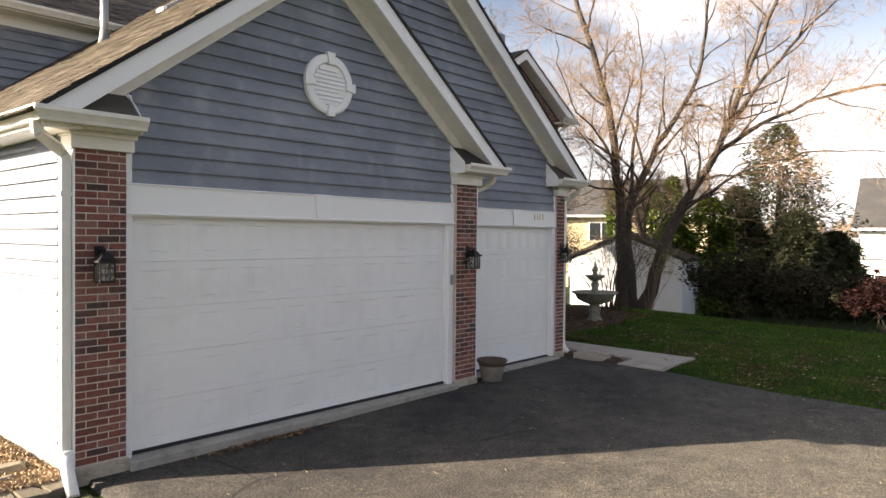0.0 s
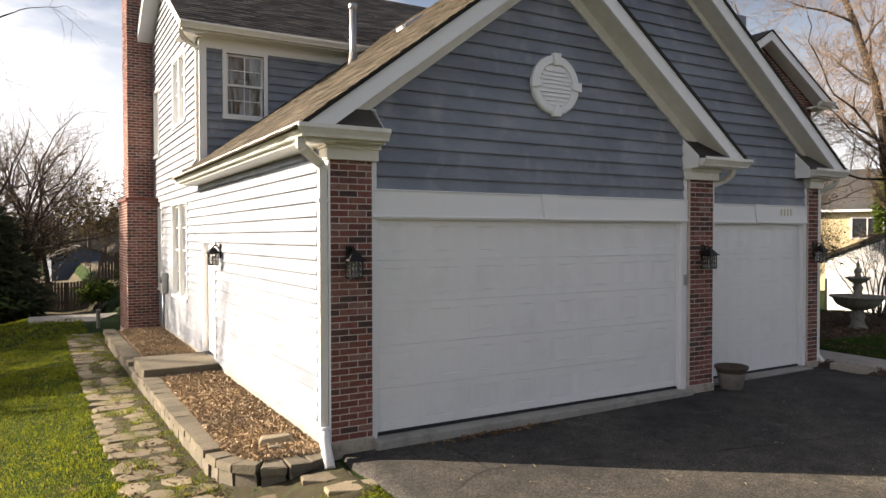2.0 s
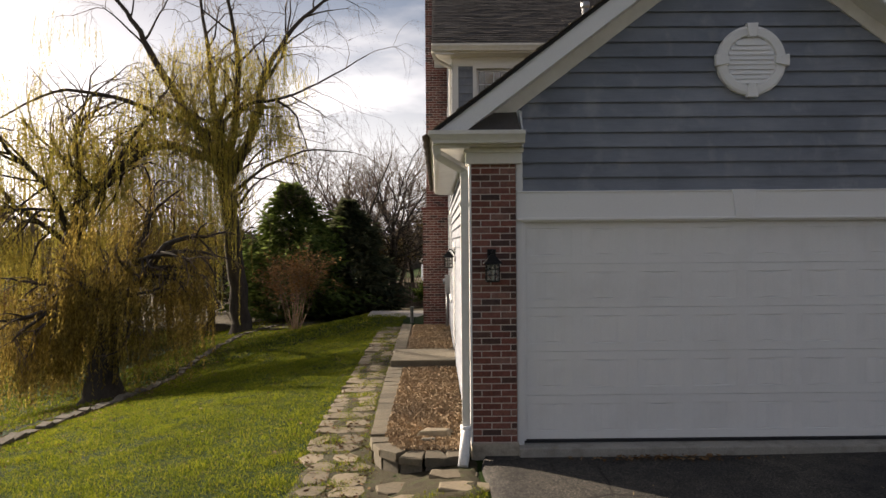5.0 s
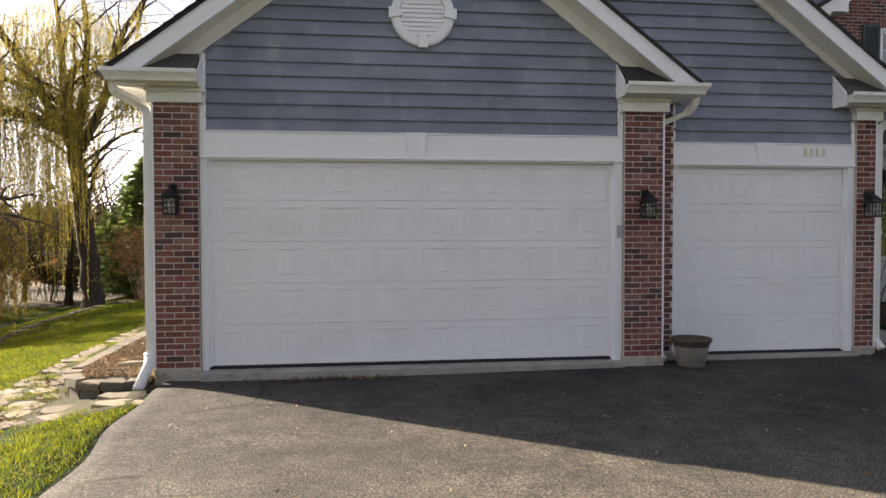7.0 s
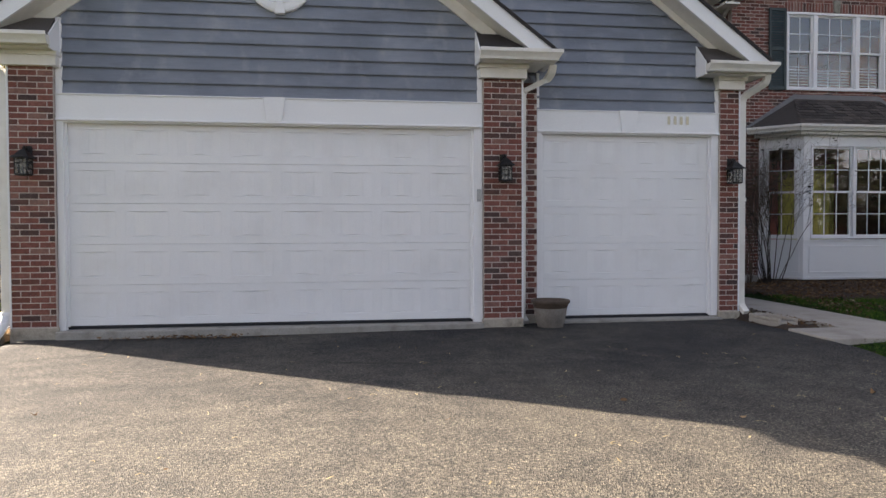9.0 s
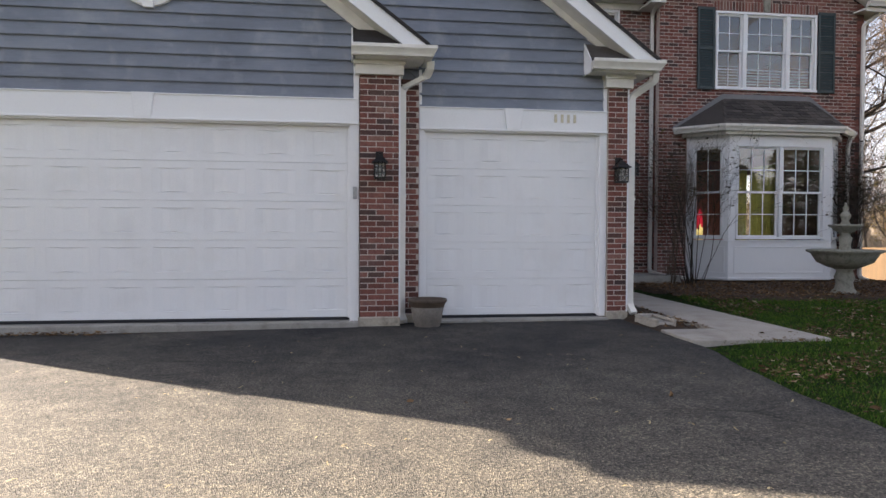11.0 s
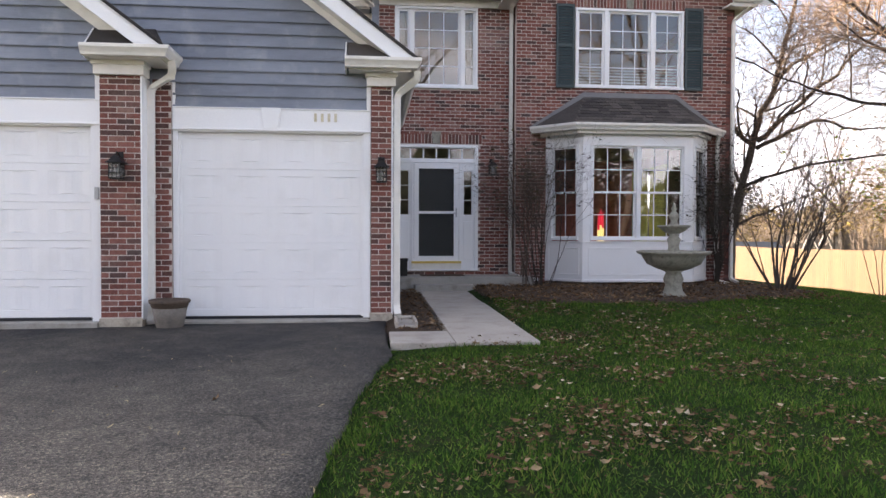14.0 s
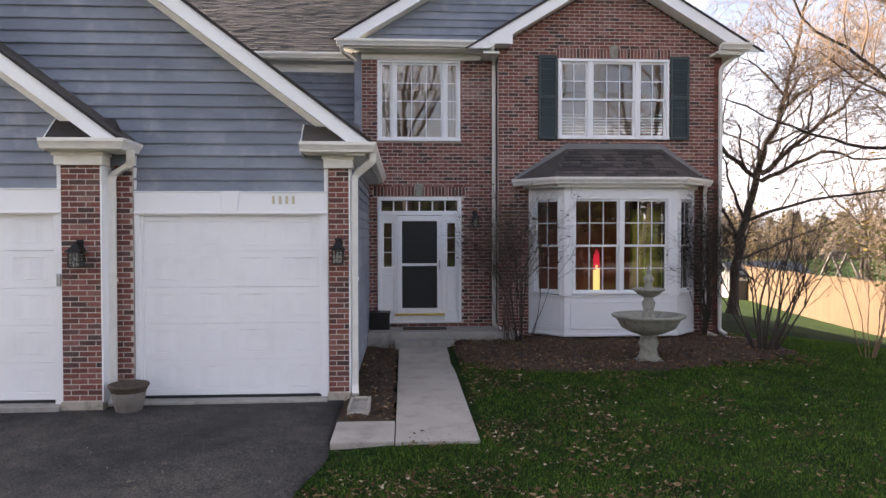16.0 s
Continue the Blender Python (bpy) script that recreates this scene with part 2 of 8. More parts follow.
def world_noise(n, l, scale, detail=4.0, stretch=None, rough=0.6):
    g = n.new("ShaderNodeNewGeometry")
    out = g.outputs["Position"]
    if stretch:
        mp = n.new("ShaderNodeMapping")
        mp.inputs["Scale"].default_value = stretch
        l.new(out, mp.inputs["Vector"])
        out = mp.outputs["Vector"]
    t = n.new("ShaderNodeTexNoise")
    t.inputs["Scale"].default_value, t.inputs["Detail"].default_value, t.inputs["Roughness"].default_value = scale, detail, rough
    l.new(out, t.inputs["Vector"])
    return t.outputs["Fac"]


def ramp_node(n, l, fac, stops):
    r = n.new("ShaderNodeValToRGB")
    e = r.color_ramp.elements
    while len(e) < len(stops):
        e.new(0.5)
    for k, (p, c) in zip(e, stops):
        k.position, k.color = p, (*c, 1)
    l.new(fac, r.inputs["Fac"])
    return r.outputs["Color"]


def mix_node(n, l, a, b, fac, kind="MIX"):
    m = n.new("ShaderNodeMix")
    m.data_type, m.blend_type = "RGBA", kind
    for key, v in (("A", a), ("B", b), ("Factor", fac)):
        if isinstance(v, (int, float)):
            m.inputs[key].default_value = v
        elif isinstance(v, tuple):
            m.inputs[key].default_value = (*v, 1)
        else:
            l.new(v, m.inputs[key])
    return m.outputs["Result"]


def bump_node(n, l, b, height, strength, dist=0.01):
    k = n.new("ShaderNodeBump")
    k.inputs["Strength"].default_value, k.inputs["Distance"].default_value = strength, dist
    l.new(height, k.inputs["Height"])
    l.new(k.outputs["Normal"], b.inputs["Normal"])


def random_value(n, l):
    """A number for each object or each loose piece of a mesh."""
    o, g, a, f = n.new("ShaderNodeObjectInfo"), n.new("ShaderNodeNewGeometry"), n.new("ShaderNodeMath"), n.new("ShaderNodeMath")
    l.new(o.outputs["Random"], a.inputs[0])
    l.new(g.outputs["Random Per Island"], a.inputs[1])
    f.operation = "FRACT"
    l.new(a.outputs[0], f.inputs[0])
    return f.outputs[0]


def mottled(name, dark, light, big=1.5, fine=40.0, rough=0.7, bump=0.2, dist=0.004, stretch=None, spec=0.4, metal=0.0, dirt=None, vary=0.0, grain=0.75):
    """Two scales of variation between two colours, with a fine relief; dirt: (colour, amount)."""
    m, n, l, b = shader(name, rough, metal, spec)
    f1, f2 = world_noise(n, l, big, 5, stretch), world_noise(n, l, fine, 4, stretch)
    c1 = ramp_node(n, l, f1, [(0.3, dark), (0.7, light)])
    c2 = ramp_node(n, l, f2, [(0.3, tuple(grain * v for v in dark)), (0.75, tuple(min(1, 1.08 * v) for v in light))])
    col = mix_node(n, l, c1, c2, 0.45)
    if dirt:
        f3 = world_noise(n, l, big * 3.1, 7, stretch)
        mask = ramp_node(n, l, f3, [(0.5, (0, 0, 0)), (0.72, (dirt[1],) * 3)])
        col = mix_node(n, l, col, dirt[0], mask)
    if vary:
        r = ramp_node(n, l, random_value(n, l), [(0.0, (1 - vary,) * 3), (1.0, (1 + vary,) * 3)])
        col = mix_node(n, l, col, r, 1.0, "MULTIPLY")
    l.new(col, b.inputs["Base Color"])
    if bump:
        bump_node(n, l, b, f2, bump, dist)
    return m


def brick_material():
    m, n, l, b = shader("brick", 0.85, 0, 0.25)
    r = random_value(n, l)
    base = ramp_node(n, l, r, [(0.0, (0.070, 0.048, 0.045)), (0.14, (0.115, 0.060, 0.050)), (0.35, (0.165, 0.066, 0.053)), (0.6, (0.205, 0.080, 0.063)),
                               (0.85, (0.24, 0.105, 0.083)), (1.0, (0.25, 0.145, 0.118))])
    f1, f2 = world_noise(n, l, 28, 6), world_noise(n, l, 150, 3)
    col = mix_node(n, l, base, ramp_node(n, l, f1, [(0.35, (0.55, 0.55, 0.58)), (0.7, (1.25, 1.2, 1.15))]), 0.6, "MULTIPLY")
    lime = ramp_node(n, l, world_noise(n, l, 1.3, 6), [(0.56, (0, 0, 0)), (0.75, (0.22, 0.22, 0.22))])
    col = mix_node(n, l, col, (0.42, 0.38, 0.34), lime)
    l.new(col, b.inputs["Base Color"])
    bump_node(n, l, b, f2, 0.5, 0.003)
    return m


def siding_material():
    m, n, l, b = shader("siding paint", 0.62, 0, 0.35)
    f1 = world_noise(n, l, 1.1, 7, (1, 1, 1.6))
    f2 = world_noise(n, l, 26, 4, (0.15, 0.15, 5))
    c = ramp_node(n, l, f1, [(0.3, (0.152, 0.170, 0.209)), (0.52, (0.206, 0.227, 0.271)), (0.72, (0.265, 0.284, 0.324))])
    c = mix_node(n, l, c, ramp_node(n, l, f2, [(0.3, (0.86, 0.87, 0.88)), (0.7, (1.07, 1.06, 1.05))]), 0.8, "MULTIPLY")
    r = ramp_node(n, l, random_value(n, l), [(0.0, (0.9, 0.9, 0.91)), (1.0, (1.1, 1.1, 1.09))])
    c = mix_node(n, l, c, r, 1.0, "MULTIPLY")
    chalk = ramp_node(n, l, world_noise(n, l, 3.4, 8, (1, 1, 0.7)), [(0.54, (0, 0, 0)), (0.72, (0.5, 0.5, 0.5))])
    c = mix_node(n, l, c, (0.36, 0.375, 0.395), chalk)
    grime = ramp_node(n, l, world_noise(n, l, 2.2, 8, (0.5, 0.5, 2.5)), [(0.55, (1, 1, 1)), (0.75, (0.72, 0.72, 0.73))])
    c = mix_node(n, l, c, grime, 0.8, "MULTIPLY")
    l.new(c, b.inputs["Base Color"])
    bump_node(n, l, b, f2, 0.25, 0.002)
    return m


def shingle_material(name, stops):
    m, n, l, b = shader(name, 0.95, 0, 0.15)
    c = ramp_node(n, l, random_value(n, l), stops)
    f1, f2 = world_noise(n, l, 0.9, 5), world_noise(n, l, 210, 2)
    c = mix_node(n, l, c, ramp_node(n, l, f1, [(0.3, (0.8, 0.8, 0.8)), (0.7, (1.15, 1.14, 1.1))]), 1.0, "MULTIPLY")
    c = mix_node(n, l, c, ramp_node(n, l, f2, [(0.3, (0.6, 0.6, 0.6)), (0.7, (1.35, 1.33, 1.28))]), 0.8, "MULTIPLY")
    l.new(c, b.inputs["Base Color"])
    bump_node(n, l, b, f2, 0.6, 0.004)
    return m


def asphalt_material():
    m, n, l, b = shader("asphalt", 0.88, 0, 0.3)
    stones = n.new("ShaderNodeTexVoronoi")
    stones.inputs["Scale"].default_value = 120
    g = n.new("ShaderNodeNewGeometry")
    l.new(g.outputs["Position"], stones.inputs["Vector"])
    grit = ramp_node(n, l, stones.outputs["Color"], [(0.15, (0.046, 0.044, 0.041)), (0.55, (0.096, 0.089, 0.076)), (0.95, (0.22, 0.195, 0.155))])
    # old sealing worn off where cars turn; near the doors shade is painted in
    sep = n.new("ShaderNodeSeparateXYZ")
    l.new(g.outputs["Position"], sep.inputs["Vector"])
    far = n.new("ShaderNodeMapRange")
    far.inputs["From Min"].default_value, far.inputs["From Max"].default_value = -0.8, -5.5
    l.new(sep.outputs["Y"], far.inputs["Value"])
    wear_and_shade = n.new("ShaderNodeMath")
    wear_and_shade.operation = "MULTIPLY_ADD"
    l.new(world_noise(n, l, 0.55, 7), wear_and_shade.inputs[0])
    wear_and_shade.inputs[1].default_value = 1.0
    half = n.new("ShaderNodeMath")
    half.operation, half.inputs[1].default_value = "MULTIPLY", 0.42
    l.new(far.outputs["Result"], half.inputs[0])
    l.new(half.outputs["Value"], wear_and_shade.inputs[2])
    c = mix_node(n, l, (0.017, 0.018, 0.023), grit, ramp_node(n, l, wear_and_shade.outputs["Value"], [(0.4, (0.14, 0.14, 0.14)), (0.86, (1, 1, 1))]))
    dust = ramp_node(n, l, world_noise(n, l, 2.6, 9), [(0.56, (0, 0, 0)), (0.78, (0.32, 0.32, 0.32))])
    c = mix_node(n, l, c, (0.17, 0.145, 0.11), dust)
    blot = ramp_node(n, l, world_noise(n, l, 3.6, 7), [(0.32, (0.62, 0.63, 0.66)), (0.68, (1.28, 1.26, 1.2))])
    c = mix_node(n, l, c, blot, 0.85, "MULTIPLY")
    c = mix_node(n, l, c, ramp_node(n, l, world_noise(n, l, 46, 6, None, 0.75), [(0.38, (0.34, 0.35, 0.37)), (0.5, (0.9, 0.9, 0.89)), (0.64, (2.0, 1.95, 1.84))]), 0.8, "MULTIPLY")
    # cracks
    vo = n.new("ShaderNodeTexVoronoi")
    vo.feature, vo.inputs["Scale"].default_value = "DISTANCE_TO_EDGE", 0.32
    warp = n.new("ShaderNodeMix")
    warp.data_type, warp.inputs["Factor"].default_value = "VECTOR", 0.12
    nt = n.new("ShaderNodeTexNoise")
    nt.inputs["Scale"].default_value, nt.inputs["Detail"].default_value = 1.8, 8
    l.new(g.outputs["Position"], nt.inputs["Vector"])
    l.new(g.outputs["Position"], warp.inputs["A"])
    l.new(nt.outputs["Color"], warp.inputs["B"])
    l.new(warp.outputs["Result"], vo.inputs["Vector"])
    crack = ramp_node(n, l, vo.outputs["Distance"], [(0.0, (1, 1, 1)), (0.006, (0, 0, 0))])
    patchy = ramp_node(n, l, world_noise(n, l, 0.4, 3), [(0.52, (0, 0, 0)), (0.6, (0.9, 0.9, 0.9))])
    mul = mix_node(n, l, crack, patchy, 1.0, "MULTIPLY")
    # finer crazing along the left edge
    vf = n.new("ShaderNodeTexVoronoi")
    vf.feature, vf.inputs["Scale"].default_value = "DISTANCE_TO_EDGE", 2.6
    l.new(warp.outputs["Result"], vf.inputs["Vector"])
    craze = ramp_node(n, l, vf.outputs["Distance"], [(0.0, (1, 1, 1)), (0.035, (0, 0, 0))])
    edge = n.new("ShaderNodeMapRange")
    edge.inputs["From Min"].default_value, edge.inputs["From Max"].default_value = 2.2, -0.2
    l.new(sep.outputs["X"], edge.inputs["Value"])
    worn = mix_node(n, l, edge.outputs["Result"], ramp_node(n, l, world_noise(n, l, 1.1, 4), [(0.45, (0, 0, 0)), (0.62, (0.9, 0.9, 0.9))]), 1.0, "MULTIPLY")
    mul = mix_node(n, l, mul, mix_node(n, l, craze, worn, 1.0, "MULTIPLY"), 1.0, "ADD")
    c = mix_node(n, l, c, (0.012, 0.011, 0.01), mul)
    l.new(c, b.inputs["Base Color"])
    bump_node(n, l, b, stones.outputs["Distance"], 0.8, 0.010)
    return m


def ground_material():
    m, n, l, b = shader("lawn", 0.95, 0, 0.1)
    f1, f2, f3 = world_noise(n, l, 0.45, 6), world_noise(n, l, 9, 6), world_noise(n, l, 90, 3)
    c = ramp_node(n, l, f1, [(0.3, (0.014, 0.032, 0.008)), (0.7, (0.030, 0.056, 0.010))])
    c = mix_node(n, l, c, ramp_node(n, l, f2, [(0.35, (0.55, 0.6, 0.5)), (0.7, (1.3, 1.25, 1.1))]), 0.9, "MULTIPLY")
    soil = ramp_node(n, l, world_noise(n, l, 1.7, 8), [(0.6, (0, 0, 0)), (0.72, (0.7, 0.7, 0.7))])
    c = mix_node(n, l, c, (0.075, 0.058, 0.028), soil)
    l.new(c, b.inputs["Base Color"])
    bump_node(n, l, b, f3, 1.0, 0.03)
    return m


def leafy(name, stops, rough=0.7, through=0.25):
    m, n, l, b = shader(name, rough, 0, 0.1)
    c = ramp_node(n, l, random_value(n, l), stops)
    f = world_noise(n, l, 14, 3)
    c = mix_node(n, l, c, ramp_node(n, l, f, [(0.3, (0.75, 0.75, 0.75)), (0.7, (1.2, 1.2, 1.15))]), 0.8, "MULTIPLY")
    c = mix_node(n, l, c, ramp_node(n, l, world_noise(n, l, 0.9, 5), [(0.3, (0.74, 0.76, 0.8)), (0.7, (1.28, 1.22, 1.1))]), 0.8, "MULTIPLY")
    l.new(c, b.inputs["Base Color"])
    t = n.new("ShaderNodeBsdfTranslucent")
    l.new(c, t.inputs["Color"])
    mx = n.new("ShaderNodeMixShader")
    mx.inputs["Fac"].default_value = through
    l.new(b.outputs["BSDF"], mx.inputs[1])
    l.new(t.outputs["BSDF"], mx.inputs[2])
    l.new(mx.outputs["Shader"], n["Material Output"].inputs["Surface"])
    return m


def glass_material():
    m, n, l, b = shader("window glass", 0.0)
    n.remove(b)
    clear, gloss, mx, f = n.new("ShaderNodeBsdfTransparent"), n.new("ShaderNodeBsdfGlossy"), n.new("ShaderNodeMixShader"), n.new("ShaderNodeFresnel")
    clear.inputs["Color"].default_value = (0.86, 0.9, 0.88, 1)
    gloss.inputs["Roughness"].default_value = 0.004
    f.inputs["IOR"].default_value = 2.1
    wob = world_noise(n, l, 1.6, 2)
    k = n.new("ShaderNodeBump")
    k.inputs["Strength"].default_value, k.inputs["Distance"].default_value = 0.06, 0.02
    l.new(wob, k.inputs["Height"])
    l.new(k.outputs["Normal"], gloss.inputs["Normal"])
    l.new(f.outputs["Fac"], mx.inputs["Fac"])
    l.new(clear.outputs["BSDF"], mx.inputs[1])
    l.new(gloss.outputs["BSDF"], mx.inputs[2])
    l.new(mx.outputs["Shader"], n["Material Output"].inputs["Surface"])
    return m


BRICK = brick_material()
MORTAR = mottled("mortar", (0.48, 0.405, 0.36), (0.60, 0.525, 0.47), 3, 120, 0.95, 0.4, 0.003, dirt=((0.30, 0.25, 0.22), 0.5))
SIDING = siding_material()
TRIM = mottled("white trim paint", (0.765, 0.77, 0.775), (0.80, 0.80, 0.795), 0.8, 70, 0.5, 0.03, 0.001, dirt=((0.68, 0.67, 0.64), 0.05), grain=0.96)
CREAM = mottled("aluminium trim", (0.68, 0.66, 0.60), (0.76, 0.74, 0.69), 0.9, 10, 0.45, 0.05, 0.002, dirt=((0.50, 0.47, 0.41), 0.3), grain=0.93)
DOOR = mottled("garage door enamel", (0.75, 0.755, 0.76), (0.80, 0.80, 0.79), 0.5, 120, 0.42, 0.12, 0.0006, dirt=((0.56, 0.55, 0.52), 0.25), grain=0.95)
SEAL = mottled("black rubber", (0.010, 0.011, 0.014), (0.022, 0.023, 0.026), 3, 60, 0.6, 0.1)
CONCRETE = mottled("concrete", (0.26, 0.245, 0.22), (0.40, 0.38, 0.34), 1.6, 60, 0.9, 0.4, 0.004, dirt=((0.14, 0.125, 0.105), 0.6))
PLINTH = mottled("pale footing", (0.34, 0.30, 0.24), (0.48, 0.43, 0.35), 3.0, 60, 0.9, 0.4, 0.004, dirt=((0.17, 0.15, 0.12), 0.8))
PAVING = mottled("path concrete", (0.33, 0.30, 0.26), (0.46, 0.42, 0.36), 1.1, 75, 0.9, 0.35, 0.004, dirt=((0.20, 0.17, 0.14), 0.5))
STONE = mottled("flagstone", (0.135, 0.112, 0.076), (0.260, 0.212, 0.145), 1.9, 30, 0.9, 0.6, 0.008, vary=0.28, dirt=((0.16, 0.15, 0.10), 0.6))
BLOCK = mottled("wall block", (0.10, 0.088, 0.068), (0.19, 0.166, 0.128), 2.5, 40, 0.95, 0.7, 0.01, vary=0.18, dirt=((0.12, 0.12, 0.08), 0.6))
EDGE = mottled("edging stone", (0.060, 0.052, 0.040), (0.13, 0.112, 0.085), 2.5, 30, 0.95, 0.9, 0.015, vary=0.3, dirt=((0.05, 0.05, 0.03), 0.7))
CAP = mottled("wall cap stone", (0.085, 0.072, 0.052), (0.165, 0.14, 0.10), 2.5, 40, 0.95, 0.8, 0.01, vary=0.25, dirt=((0.10, 0.095, 0.07), 0.7))
ROOF_TAN = shingle_material("tan shingles", [(0.0, (0.055, 0.047, 0.037)), (0.5, (0.085, 0.073, 0.058)), (1.0, (0.12, 0.103, 0.082))])
ROOF_EDGE = mottled("shingle edges", (0.018, 0.017, 0.017), (0.040, 0.037, 0.036), 4, 90, 0.95, 0.6, 0.006)
ROOF_DARK = shingle_material("dark shingles", [(0.0, (0.050, 0.046, 0.046)), (0.5, (0.078, 0.071, 0.069)), (1.0, (0.11, 0.10, 0.094))])
ASPHALT = asphalt_material()
LAWN = ground_material()
MULCH = mottled("bark mulch", (0.14, 0.092, 0.052), (0.26, 0.18, 0.108), 2.5, 60, 0.95, 1.0, 0.03)
PATHSOIL = mottled("path soil", (0.030, 0.024, 0.011), (0.062, 0.050, 0.022), 3.5, 60, 0.95, 1.0, 0.02, dirt=((0.06, 0.085, 0.02), 0.8))
FOREST = mottled("woodland floor", (0.036, 0.027, 0.012), (0.082, 0.060, 0.028), 1.1, 14, 0.95, 1.0, 0.05, dirt=((0.09, 0.10, 0.03), 0.7))
SOIL = mottled("leafy soil", (0.035, 0.024, 0.016), (0.085, 0.055, 0.034), 2.5, 45, 0.95, 1.0, 0.03)
BARK = mottled("bark", (0.032, 0.027, 0.022), (0.088, 0.070, 0.056), 3, 18, 0.95, 1.0, 0.03, (1, 1, 0.25))
TWIG = mottled("twigs", (0.085, 0.062, 0.045), (0.19, 0.14, 0.10), 2, 20, 0.9, 0.0)
# twigs copied lighter and warmer, with sunlight put into the colour
TWIG_SUNLIT = mottled("sunlit-toned twigs", (0.17, 0.115, 0.070), (0.30, 0.20, 0.125), 2, 20, 0.9, 0.0)
IRON = mottled("black iron", (0.012, 0.012, 0.013), (0.030, 0.029, 0.028), 6, 70, 0.45, 0.15, 0.002, metal=0.6)
GALV = mottled("galvanised steel", (0.32, 0.33, 0.34), (0.46, 0.47, 0.48), 5, 60, 0.4, 0.1, 0.002, metal=0.8)
GREEN_PAINT = mottled("dark green shutter paint", (0.022, 0.036, 0.038), (0.036, 0.054, 0.055), 2, 60, 0.5, 0.1, 0.002)
CAST = mottled("cast stone", (0.20, 0.195, 0.16), (0.34, 0.33, 0.28), 4, 50, 0.95, 0.6, 0.006, dirt=((0.09, 0.09, 0.06), 0.8))
REDWALL = mottled("dark red inside paint", (0.46, 0.15, 0.12), (0.54, 0.19, 0.15), 1, 30, 0.8, 0.05)
PLASTER = mottled("inside wall", (0.20, 0.16, 0.12), (0.28, 0.22, 0.16), 1, 30, 0.9, 0.05)
WOODFLOOR = mottled("inside floor", (0.05, 0.028, 0.016), (0.09, 0.05, 0.03), 1, 20, 0.5, 0.05)
GLASS = glass_material()
BRASS = mottled("brass", (0.55, 0.40, 0.12), (0.72, 0.55, 0.20), 3, 40, 0.35, 0.05, metal=0.9)

# ---- the house ----
def sweep(g, path, prof, z0, side=1):
    """A profile (out, up) carried along a level path with mitred corners; side 1: out is to the left of the way."""
    pts = [Vector((p[0], p[1], 0)) for p in path]
    verts, m = [], len(prof)
    for i, p in enumerate(pts):
        d0 = (pts[i] - pts[i - 1]).normalized() if i else (pts[1] - pts[0]).normalized()
        d1 = (pts[i + 1] - pts[i]).normalized() if i + 1 < len(pts) else d0
        n0, n1 = Vector((-d0.y, d0.x, 0)) * side, Vector((-d1.y, d1.x, 0)) * side
        n = (n0 + n1).normalized()
        n = n / max(0.3, n.dot(n0))
        verts += [(p.x + n.x * o, p.y + n.y * o, z0 + u) for o, u in prof]
    faces = [(i * m + k, i * m + (k + 1) % m, (i + 1) * m + (k + 1) % m, (i + 1) * m + k) for i in range(len(pts) - 1) for k in range(m)]
    faces += [tuple(range(m))[::-1], tuple(range(len(verts) - m, len(verts)))]
    return g.add(verts, faces)


GUTTER = [(0.0, 0.0), (0.075, 0.0), (0.085, 0.03), (0.105, 0.06), (0.125, 0.085), (0.125, 0.125), (0.112, 0.125), (0.108, 0.1), (0.0, 0.1)]


def gutter(path, z, side, label):
    return structure("gutter", sweep(Geo(), path, GUTTER, z, side), CREAM, label, "gutter", 0.004)


def slope_line(x0, z0, s):
    return lambda x: z0 + s * (x - x0)


# garage: double bay gable in front, single bay gable a step behind
S1, TIP1, ZT1, C1 = 0.75, -0.93, 3.31, 2.355
S2, TIP2, ZT2 = 0.75, 8.61, 3.33
RX = 3.853
FASCIA = 0.215
yA, yB = 0.0, 0.28


def rake_left(z):
    return (z - ZT1 + FASCIA) / S1 + TIP1


wall = Geo()
fA = front(yA)
fA.poly(wall, [(-0.07, 2.46), (4.81, 2.46), (4.81, 3.62), (C1, 5.6), (-0.07, 3.7)], -0.14, -0.002)
garage_front = structure("wall_garage_front", wall, SIDING, "blue-grey lapped siding gable over the double garage door", "wall")
siding(garage_front, fA, lambda z: (max(0.0, rake_left(z)), min(4.745, 2 * C1 - rake_left(z))), 2.752, 5.48, SIDING)

fB = front(yB)
wall = Geo()
fB.poly(wall, [(5.34, 2.46), (8.2, 2.46), (8.2, 3.45), (RX + 0.1, 6.62), (2.2, 5.3), (5.0, 3.3)], -0.14, -0.002)
garage_front2 = structure("wall_garage_single", wall, SIDING, "blue-grey lapped siding gable over the single garage door", "wall")


def reach_b(z):
    l = min(5.57, 2 * C1 - TIP1 - (z - ZT1) / S1 - 0.35)
    return max(l, TIP1 + (z - ZT1) / S1 + 0.1), min(7.99, TIP2 - (z - ZT2 + FASCIA) / S2)


siding(garage_front2, fB, reach_b, 2.734, 6.48, SIDING)

# inner faces that close the garage
g = Geo()
g.box(-0.5, 0.9, 0.0, 8.25, 0.95, 3.2)
structure("wall_garage_inner", g, PLASTER, "plain inner partition behind the garage doors", "wall")


